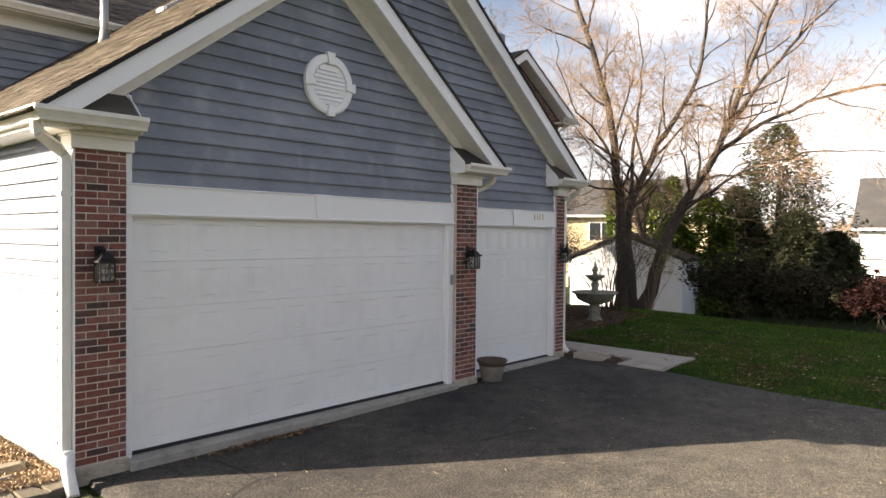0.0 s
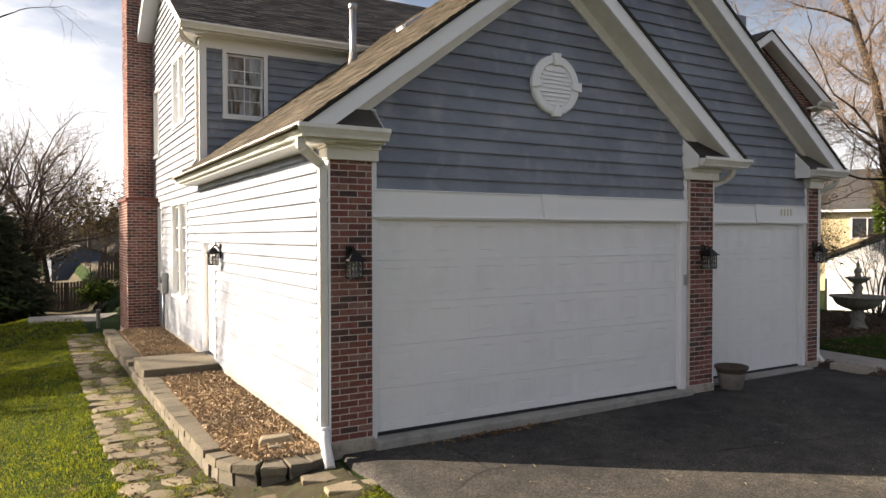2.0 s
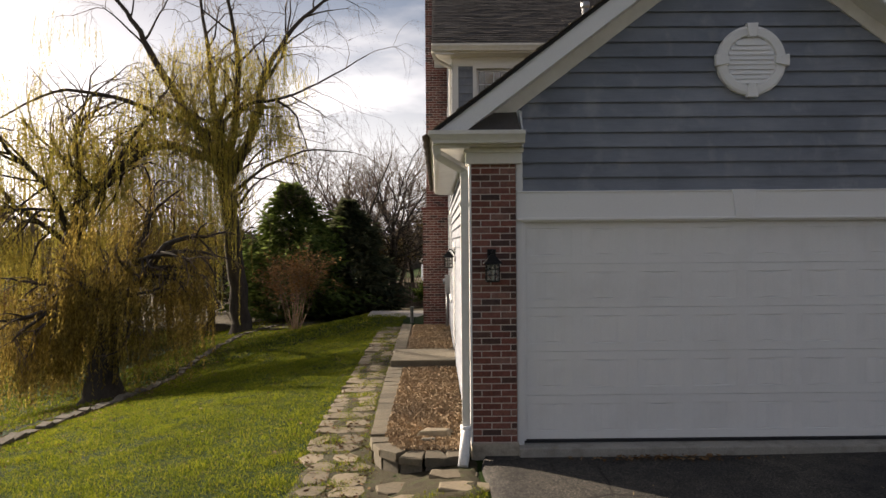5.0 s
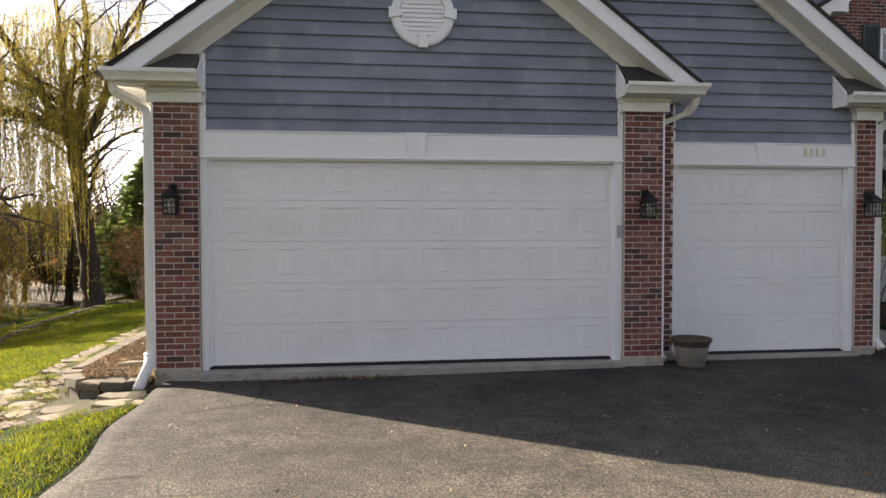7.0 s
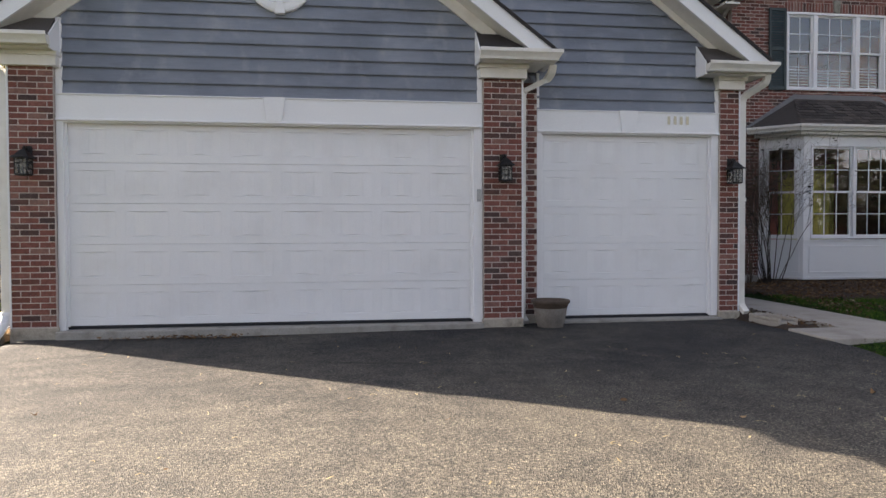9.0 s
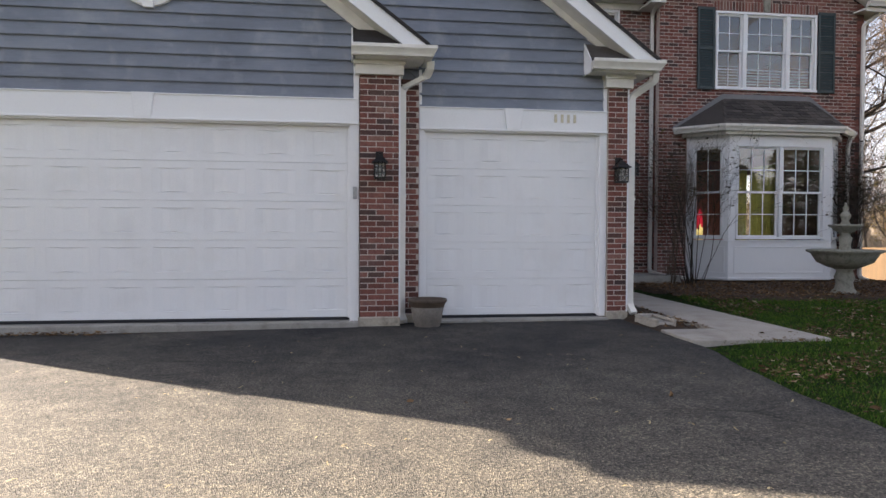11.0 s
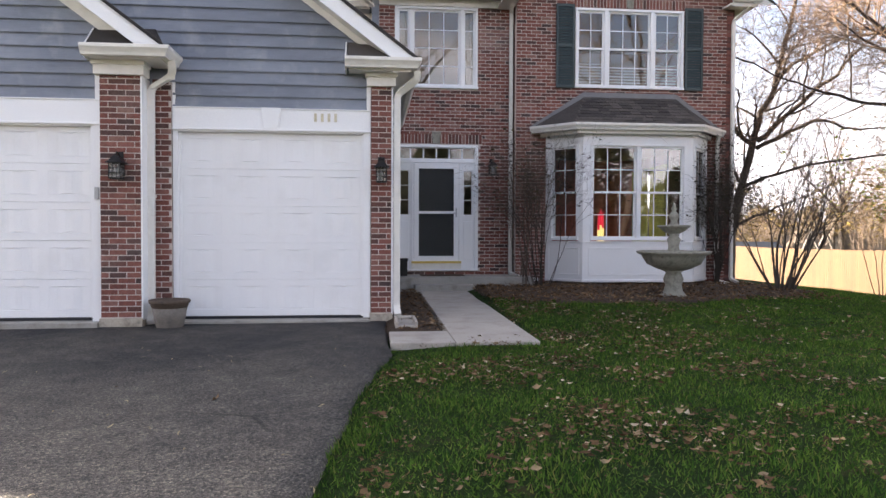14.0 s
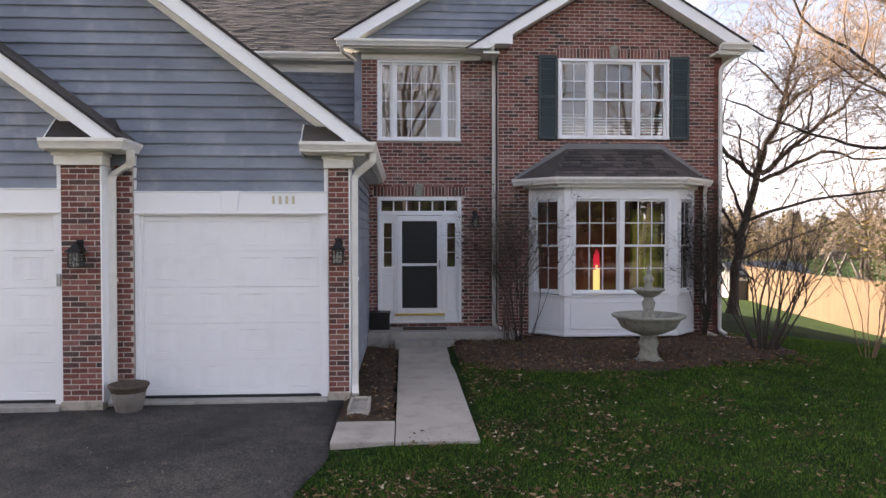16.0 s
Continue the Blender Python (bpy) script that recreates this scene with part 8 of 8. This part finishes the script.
PALE_LEAF = leafy("pale green leaves", [(0.0, (0.14, 0.17, 0.04)), (1.0, (0.30, 0.32, 0.10))], 0.8, 0.4)
shrub("bare_shrub", at_ground(15.3, 2.9), 2.6, 17, 0.55, "bare multi-stemmed shrub at the bed's end", 3, BARK, 3, 0.024)
shrub("bare_shrub", (10.95, 4.35, 0.1), 2.7, 15, 0.24, "thin upright bare shrub beside the stoop", 6, TWIG, 3, 0.011, SPRIG, 160)
shrub("bare_shrub", (11.2, 3.95, 0.1), 2.7, 17, 0.42, "thin bare shrub with a few dark leaves before the bay", 16, BARK, 3, 0.012, HEDGE_LEAF, 260)
shrub("climbing_shrub", (15.0, 4.62, 0.1), 2.5, 26, 0.09, "dark bare climber on the brick beside the bay", 9, BARK, 4, 0.013, HEDGE_LEAF, 1500)
shrub("brown_shrub", at_ground(-6.6, 20.6), 3.0, 30, 0.55, "rounded shrub with russet autumn leaves", 14, TWIG_SUNLIT, 3, 0.014, BROWN_LEAF, 3600, "shrubs", 0.05)
shrub("leafy_shrub", at_ground(16.9, 2.5), 2.3, 7, 0.35, "sparse shrub with small pale green leaves", 61, TWIG_SUNLIT, 3, 0.012, PALE_LEAF, 520, "shrubs", 0.035)
for i in range(8):
    t = i / 7
    hx, hy = 19.5 - 0.9 * t * t, 1.25 - 5.0 * t
    shrub("hedge_shrub", at_ground(hx, hy), 2.05 - 0.55 * t, 14, 0.95, "dense dark hedge shrub beside the lawn", 100 + i, BARK, 2, 0.014, HEDGE_LEAF if i < 6 else MAROON_LEAF, 9000, "hedge", 0.04)
for x, y, h in ((-1.15, 22.8, 1.15), (0.2, 23.2, 1.15)):
    shrub("round_shrub", at_ground(x, y), h, 22, 0.6, "clipped green shrub by the patio", int(50 + x), BARK, 3, 0.012, THUJA, 4200, "shrubs", 0.05)
# ---- what stands farther off ----
# woods: a few bare trees copied in a wide belt
woods = []
WOOD = [(5, 0.85, 34, 0.07, 0.04), (5, 0.62, 42, 0.12, 0.06), (5, 0.6, 42, 0.16, 0.05), (4, 0.6, 40, 0.2, 0.04), (1, 1, 0, 0.25, 0.0)]
for i in range(4):
    t, _, _ = tree("woods_tree", (0, 0, 0), 3.2 + 0.3 * i, 0.17, WOOD, "bare tree in the woods beyond the lawn", 200 + i, TWIG, None, (0.05 * i, 0.03), 1, "woods")
    woods.append(t)
rng = random.Random(9)


def plant(t, x, y, k):
    return copy_thing(t, Matrix.LocRotScale((x, y, gz(x, y) - 0.2), Euler((0, 0, rng.uniform(0, 6.28))), (k, k, k)))


spots = []
for i in range(24):
    a = radians(rng.uniform(95, 178))
    d = rng.uniform(32, 60)
    if radians(126) < a < radians(162):
        d += 26
    spots.append((-4 + d * math.cos(a), 2 + d * math.sin(a), rng.uniform(0.8, 1.25)))
spots += [(-5.6, 36, 1.25), (-3.6, 38, 1.3), (-9.5, 36, 1.2), (-2.6, 44, 1.0), (-13, 30, 1.2), (1.5, 76, 1.2), (5.5, 78, 1.2), (-2, 80, 1.3), (-5, 42, 1.2), (-7.5, 40, 1.3)]
for i in range(16):
    a = radians(rng.uniform(8, 66))
    d = rng.uniform(34, 70)
    spots.append((14 + d * math.cos(a), d * math.sin(a), rng.uniform(0.7, 1.1)))
for i in range(12):
    spots.append((rng.uniform(-45, 60), rng.uniform(-58, -42), rng.uniform(1.3, 2.1)))
spots += [(50, 7.5, 1.1), (54, 3, 1.2), (2.5, -25, 1.9), (9.5, -26.5, 2.1), (17, -25.5, 1.9), (24, -27, 2.0)]
for i, (x, y, k) in enumerate(spots):
    plant(woods[i % 4], x, y, k)
for i, t in enumerate(woods):
    x, y = (-20 - 6 * i, 30 + 5 * i)
    t.matrix_basis = Matrix.Translation((x, y, gz(x, y) - 0.2))
# unseen row added behind the camera to darken what the windows mirror
for i in range(17):
    x, y, h, r = -30 + 5.4 * i, -42 + 2 * math.sin(i * 2.7), 8.5 + 1.6 * math.sin(i * 1.9), 4.2
    evergreen("evergreen_tree", (x, y, -0.6), h, r, "unseen evergreen added to darken the window reflections", int(x + 60), None, 0.45, 3600, 0.75)
SCRUB_LEAF = leafy("dull scrub leaves", [(0.0, (0.06, 0.045, 0.02)), (0.6, (0.12, 0.09, 0.035)), (1.0, (0.20, 0.15, 0.05))], 0.8, 0.25)
# low scrub under the woods
for i in range(30):
    a = radians(96 + 2.8 * i)
    d = rng.uniform(27, 40)
    x, y = -3 + d * math.cos(a), 2 + d * math.sin(a)
    if i < 2:
        continue
    shrub("scrub", at_ground(x, y), rng.uniform(2.2, 4.0), 9, 0.65, "brown leafy scrub under the woods", 300 + i, BARK, 2, 0.02, (BROWN_LEAF, HEDGE_LEAF, SCRUB_LEAF)[i % 3], 2000, "scrub", 0.085)

# taller thickets that close the view behind the yards
thickets = []
for i in range(3):
    thickets.append(shrub("thicket", (0, 0, 0), 5.2, 9, 0.55, "tall brown thicket closing the view", 400 + i, TWIG, 3, 0.028, (SCRUB_LEAF, HEDGE_LEAF, SCRUB_LEAF)[i], (1500, 1500, 350)[i], "scrub", 0.10))
spots = [(-24 + 2.9 * i + rng.uniform(-1, 1), 40 + rng.uniform(-3, 6) + 0.03 * (i - 7) ** 2) for i in range(9)] + [(-6.4, 39), (-4.4, 42), (-3.4, 47), (-5.5, 50), (-9, 44)] + [(-20, 33), (-17.5, 34), (-15, 32.5), (-12.5, 33.5), (-22.5, 31), (-25, 28)]
spots += [(-14 + 4 * i, 80 + rng.uniform(-3, 3)) for i in range(9)] + [(-30 - 2 * i, 36 - 5.5 * i) for i in range(8)]
spots += [(30 + 2.6 * i, 36 + rng.uniform(-3, 5)) for i in range(10)] + [(29.5, 31), (33, 22), (36, 28), (28.2, 18), (28.6, 29), (31, 33), (33, 30), (26.9, 14.5), (40, 33), (44, 30), (48, 38), (38, 40), (52, 6), (55, 9), (56, 4), (50, 10), (54, 1), (58, -4)]
for i, (x, y) in enumerate(spots):
    plant(thickets[2 if x > 20 else i % 2], x, y, rng.uniform(0.75, 1.2))
for i, t in enumerate(thickets):
    x, y = (-12 + 4.5 * i, 47)
    t.matrix_basis = Matrix.Translation((x, y, gz(x, y) - 0.2))


def tree_line(a0, a1, radius, label):
    """A distant wooded ridge: rows of overlapping ragged clumps, far beyond everything else."""
    r = random.Random(77)
    g = Geo()
    for row in range(2):
        a = a0
        while a < a1:
            R = radius + 9 * row + r.uniform(-2, 2)
            h, w = r.uniform(3.5, 7.0) + 1.6 * row, r.uniform(1.0, 2.2)
            c, t = Vector((4 + R * math.cos(a), R * math.sin(a), -1.8)), Vector((-math.sin(a), math.cos(a), 0))
            o = Vector((math.cos(a), math.sin(a), 0))
            n, ring = 7, []
            for i in range(n + 1):
                u = -1 + 2 * i / n
                ring.append((u * w * r.uniform(0.85, 1.1), h * (1 - 0.6 * abs(u) ** 2) * r.uniform(0.86, 1.08)))
            low, top = [c + t * u for u, z in ring], [c + t * u + o * 0.9 + Vector((0, 0, z)) for u, z in ring]
            mid = [c + t * u - o * 0.5 + Vector((0, 0, z * 0.55)) for u, z in ring]
            v, k = low + mid + top, n + 1
            g.add(v, [(j * k + i, j * k + i + 1, (j + 1) * k + i + 1, (j + 1) * k + i) for j in range(2) for i in range(n)], True)
            a += 1.3 / radius
    return structure("backdrop_trees", g, FAR_WOODS, label, "backdrop")


FAR_WOODS = mottled("far bare woods", (0.105, 0.085, 0.066), (0.19, 0.155, 0.12), 0.25, 2.2, 0.95, 0.8, 0.2, (1, 1, 0.3))
tree_line(radians(-25), radians(205), 105, "distant line of bare grey-brown woods")


def paint(name, c, k=0.12):
    return mottled(name, tuple(v * (1 - k) for v in c), c, 0.8, 25, 0.7, 0.1)


def far_house(at, turn, w, d, h, rise, wall, roof, label, windows=(), ridge_x=True, over=0.35, chimney_at=None, door=None):
    """A plain gabled house about its front middle, front towards -y before the turn."""
    ob = thing("house", at, label, "house", "houses")
    ob.rotation_euler = (0, 0, turn)
    m = Matrix.Translation(at) @ Matrix.Rotation(turn, 4, "Z")

    def local(name, g, mat, parent, lab=""):
        me_ob = part(name, g, mat, None, lab)
        me_ob.parent = parent
        return me_ob

    g = Geo()
    g.box(-w / 2, 0, -0.6, w / 2, d, h)
    if ridge_x:
        for x in (-w / 2, w / 2 - 0.1):
            g.prism([(x, 0, h), (x, d, h), (x, d / 2, h + rise)], (0.1, 0, 0))
    else:
        g.prism([(-w / 2, 0, h), (w / 2, 0, h), (0, 0, h + rise)], (0, 0.1, 0))
        g.prism([(-w / 2, d, h), (w / 2, d, h), (0, d, h + rise)], (0, -0.1, 0))
    local("wall", g, wall, ob)
    g = Geo()
    if ridge_x:
        s = rise / (d / 2)
        for y0, sg in ((0, 1), (d, -1)):
            g.prism([(-w / 2 - over, y0 - sg * over, h - s * over), (w / 2 + over, y0 - sg * over, h - s * over), (w / 2 + over, d / 2, h + rise), (-w / 2 - over, d / 2, h + rise)], (0, 0, 0.14))
    else:
        s = rise / (w / 2)
        for x0, sg in ((-w / 2, 1), (w / 2, -1)):
            g.prism([(x0 - sg * over, -over, h - s * over), (0, -over, h + rise), (0, d + over, h + rise), (x0 - sg * over, d + over, h - s * over)], (0, 0, 0.14))
    r = local("roof", g, roof, ob)
    if chimney_at:
        g = Geo()
        x, y, top = chimney_at
        g.box(x - 0.35, y - 0.3, h, x + 0.35, y + 0.3, top)
        g.box(x - 0.4, y - 0.35, top, x + 0.4, y + 0.35, top + 0.12)
        local("chimney", g, BRICK, r)
    for x0, x1, z0, z1 in windows:
        f = Geo()
        for a, b, lo, hi in ((x0 - 0.08, x1 + 0.08, z1, z1 + 0.08), (x0 - 0.08, x1 + 0.08, z0 - 0.08, z0), (x0 - 0.08, x0, z0, z1), (x1, x1 + 0.08, z0, z1), ((x0 + x1) / 2 - 0.03, (x0 + x1) / 2 + 0.03, z0, z1)):
            f.box(a, -0.07, lo, b, 0.02, hi)
        wn_ = local("window", f, TRIM, ob)
        f = Geo()
        f.box(x0, -0.03, z0, x1, 0.01, z1)
        local("pane", f, DARKPANE, wn_)
    g = Geo()
    g.box(-w / 2 - over, -over - 0.1, h - 0.3, w / 2 + over, -over, h - 0.16)
    if ridge_x:
        local("gutter", g, TRIM, ob)
    return ob


ROOF_GREY = shingle_material("grey shingles", [(0.0, (0.045, 0.045, 0.048)), (1.0, (0.075, 0.074, 0.076))])
DARKPANE = mottled("dark far glass", (0.02, 0.025, 0.03), (0.04, 0.045, 0.05), 1, 10, 0.1, 0.0)
far_house((0.2, 62, -2.6), radians(3), 4.9, 8, 3.0, 0.95, paint("slate blue siding", (0.075, 0.10, 0.14)), ROOF_DARK, "slate blue house beyond the rear fence", [(0.70, 1.42, 1.95, 2.55), (1.75, 2.35, 1.95, 2.55)], False, 0.2)
far_house((41.0, 16.6, -1.4), radians(-62), 13, 8, 5.4, 2.5, paint("pale yellow siding", (0.66, 0.55, 0.34)), ROOF_GREY, "pale yellow house with a grey roof beyond the shed", [(-5.4, -3.8, 3.5, 4.7), (-1.4, 0.2, 3.5, 4.7), (3.0, 4.6, 3.5, 4.7)], True, 0.4, (-3.2, 4.0, 8.8))
far_house((43.2, -3.7, -1.2), radians(-84), 11, 9, 4.3, 2.9, paint("white siding", (0.74, 0.74, 0.72)), ROOF_GREY, "white neighbouring house with a grey roof", [(-4.2, -2.9, 2.2, 3.4), (1.2, 2.6, 2.2, 3.4)])
# the next two are added out of view, dark, to dim the glass reflections
far_house((4, -52, -0.8), radians(180), 16, 9, 4.8, 2.8, paint("dark mirrored siding", (0.09, 0.07, 0.05)), ROOF_DARK, "unseen dark house added to darken the window reflections", [(-5, -3.4, 1, 2.4), (2, 3.6, 1, 2.4)])
far_house((26, -54, -0.8), radians(180), 14, 9, 4.8, 2.8, paint("brown siding", (0.07, 0.05, 0.04)), ROOF_DARK, "second unseen house added to darken the window reflections", [(-5, -3.4, 1, 2.4), (2, 3.6, 1, 2.4)])
# white gabled shed behind the tree
SHED = paint("white shed siding", (0.66, 0.68, 0.70))
shed = far_house((24.77, 7.35, gz(24.0, 7.0)), radians(-80), 5.0, 5.0, 2.42, 1.03, SHED, ROOF_TAN, "white gabled garden shed behind the bare tree", [], False, 0.15)
for i in range(24):
    z = -0.05 + 0.15 * i
    half = 2.5 if z < 2.37 else max(0.0, 2.5 * (1 - (z + 0.1 - 2.42) / 1.03)) - 0.05
    if half < 0.1:
        continue
    g = Geo()
    g.hexa([(-half, -0.03, z), (half, -0.03, z), (half, 0.0, z), (-half, 0.0, z), (-half, -0.006, z + 0.146), (half, -0.006, z + 0.146), (half, 0.0, z + 0.146), (-half, 0.0, z + 0.146)])
    part("siding_board", g, SHED, None).parent = shed
    if z < 2.2:
        g = Geo()
        g.hexa([(2.5, 0.0, z), (2.53, 0.0, z), (2.53, 5.0, z), (2.5, 5.0, z), (2.5, 0.0, z + 0.146), (2.506, 0.0, z + 0.146), (2.506, 5.0, z + 0.146), (2.5, 5.0, z + 0.146)])
        part("siding_board", g, SHED, None).parent = shed


def board_fence(x0, y0, x1, y1, h, board, gap, material, label, name="fence"):
    ob = thing(name, (x0, y0, gz(x0, y0)), label, "fence", "fences")
    d = Vector((x1 - x0, y1 - y0, 0))
    n = int(d.length / (board + gap))
    d.normalize()
    side = Vector((-d.y, d.x, 0))
    r = random.Random(n)
    me = None
    for i in range(n):
        p = Vector((x0, y0, 0)) + d * i * (board + gap)
        if me is None:
            g = Geo()
            g.prism([Vector((0, 0, 0)), d * board, d * board + Vector((0, 0, h - 0.03)), d * board * 0.8 + Vector((0, 0, h)), d * board * 0.2 + Vector((0, 0, h)), Vector((0, 0, h - 0.03))], side * 0.02)
            me = bpy.data.meshes.new("board")
            me.from_pydata(g.v, [], g.f)
            me.materials.append(material)
        b = new("board", me)
        b.location = p + Vector((0, 0, gz(p.x, p.y) - 0.02 + r.uniform(-0.01, 0.01))) - place_of(ob)
        b.parent = ob
    step = 2.4
    for i in range(int(n * (board + gap) / step) + 1):
        p = Vector((x0, y0, 0)) + d * i * step - side * 0.055
        g = Geo()
        z = gz(p.x, p.y)
        g.box(p.x - 0.045, p.y - 0.045, z - 0.2, p.x + 0.045, p.y + 0.045, z + h - 0.05)
        part("post", g, material, ob)
    for z in (0.35, h - 0.35):
        g = Geo()
        m = 12
        top = [Vector((x0, y0, 0)) + d * (n * (board + gap)) * i / m - side * 0.03 for i in range(m + 1)]
        g.bar([(q.x, q.y, gz(q.x, q.y) + z) for q in top], 0.04, 0.08)
        part("rail", g, material, ob)


FRESH = mottled("new cedar boards", (0.064, 0.035, 0.012), (0.092, 0.053, 0.019), 2, 30, 0.8, 0.2, 0.003, (1, 1, 0.2), vary=0.12)
OLD = mottled("weathered fence boards", (0.10, 0.07, 0.05), (0.17, 0.12, 0.085), 2, 30, 0.9, 0.3, 0.003, (1, 1, 0.2), vary=0.2)
board_fence(24.0, 10.0, 27.4, 30.0, 1.8, 0.14, 0.006, FRESH, "new cedar board fence in sunlight")
board_fence(-9.0, 36.0, 3.5, 34.0, 1.5, 0.12, 0.03, OLD, "weathered brown board fence behind the yard")
board_fence(34.0, 1.6, 34.6, -5.0, 2.0, 0.08, 0.05, OLD, "dark picket fence beyond the hedge")


# white lattice screen and railing on the neighbours' deck
screen = thing("lattice_screen", (38, 1.5, gz(38, 1.5)), "white crossed lattice screen on posts", "lattice")
for y in (0.9, 2.1):
    part("post", Geo().box(37.96, y - 0.05, gz(38, y) - 0.1, 38.06, y + 0.05, 2.36), TRIM, screen)
for z in (1.15, 2.3):
    part("rail", Geo().box(37.97, 0.95, z, 38.04, 2.05, z + 0.06), TRIM, screen)
for i in range(15):
    for k, x in ((1, 37.985), (-1, 38.005)):
        a, b = Vector((0.95 + 0.16 * i - 1.1, 1.2)), Vector((0.95 + 0.16 * i, 2.3))
        lo, hi = max(0.0, (0.95 - a.x) / 1.1), min(1.0, (2.05 - a.x) / 1.1)
        if hi - lo < 0.05:
            continue
        p, q = a.lerp(b, lo), a.lerp(b, hi)
        if k < 0:
            p, q = Vector((3.0 - p.x, p.y)), Vector((3.0 - q.x, q.y))
        part("slat", Geo().bar([(x, p.x, p.y), (x, q.x, q.y)], 0.012, 0.04), TRIM, screen)
railing = thing("deck_railing", (38.3, -0.6, gz(38, -0.6)), "white deck railing with upright balusters", "railing")
for y in (1.7, -0.4, -2.6):
    part("post", Geo().box(38.25, y - 0.05, gz(38, y) - 0.1, 38.35, y + 0.05, 1.35), TRIM, railing)
for z in (0.72, 1.24):
    part("rail", Geo().box(38.27, -2.6, z, 38.33, 1.7, z + 0.07), TRIM, railing)
for i in range(32):
    part("baluster", Geo().box(38.285, 1.58 - 0.13 * i, 0.78, 38.315, 1.62 - 0.13 * i, 1.25), TRIM, railing)
# low outbuilding with a dark roof behind the cedar fence
far_house((28.0, 26.2, gz(28, 26)), 0.0, 3.5, 2.4, 0.12 - gz(28, 26), 0.5, paint("weathered grey boards", (0.16, 0.15, 0.14)), paint("dark blue roof sheet", (0.030, 0.040, 0.055)), "low outbuilding with a dark blue roof behind the fence")
# flag at the blue house
flag_ob = thing("flag", (0.05, 55, -2.4), "small pale striped flag hanging from a pole", "flag")
part("pole", Geo().tube([(0.05, 55, -2.4), (0.05, 55, 0.35)], 0.022, 6), OLD, flag_ob)
FLAG_CLOTH = paint("pale flag cloth", (0.62, 0.58, 0.60)), paint("red flag cloth", (0.42, 0.12, 0.12))
for i in range(5):
    g = Geo()
    za, zb = 0.15 - 0.13 * i, 0.02 - 0.13 * i
    g.hexa([(0.08, 55, zb), (0.5, 55.05, zb - 0.35), (0.5, 55.07, zb - 0.35), (0.08, 55.02, zb), (0.08, 55, za), (0.5, 55.05, za - 0.35), (0.5, 55.07, za - 0.35), (0.08, 55.02, za)])
    part("stripe", g, FLAG_CLOTH[i % 2], flag_ob)

# swing frame in the neighbouring yard
PALEWOOD = mottled("pale weathered wood", (0.09, 0.08, 0.07), (0.15, 0.135, 0.115), 2, 25, 0.85, 0.2)
sx, sy = 30.4, 24.2
sz = gz(sx, sy)
swing = thing("swing_frame", (sx, sy, sz), "pale wooden swing frame beyond the board fence", "swing frame")
part("beam", Geo().bar([(sx - 1.0, sy - 0.9, sz + 2.5), (sx + 1.0, sy + 0.9, sz + 2.5)], 0.1, 0.14), PALEWOOD, swing)
for ex in (-1, 1):
    for ey in (-1, 1):
        part("leg", Geo().bar([(sx + ex * 1.0, sy + ex * 0.9, sz + 2.5), (sx + ex * 1.0 + ey * 0.7, sy + ex * 0.9 - ey * 0.75, sz - 0.05)], 0.09, 0.09), PALEWOOD, swing)
for ex in (-1, 1):
    part("cross_rail", Geo().bar([(sx + ex * 1.0 + 0.38, sy + ex * 0.9 - 0.4, sz + 1.2), (sx + ex * 1.0 - 0.38, sy + ex * 0.9 + 0.4, sz + 1.2)], 0.06, 0.06), PALEWOOD, swing)
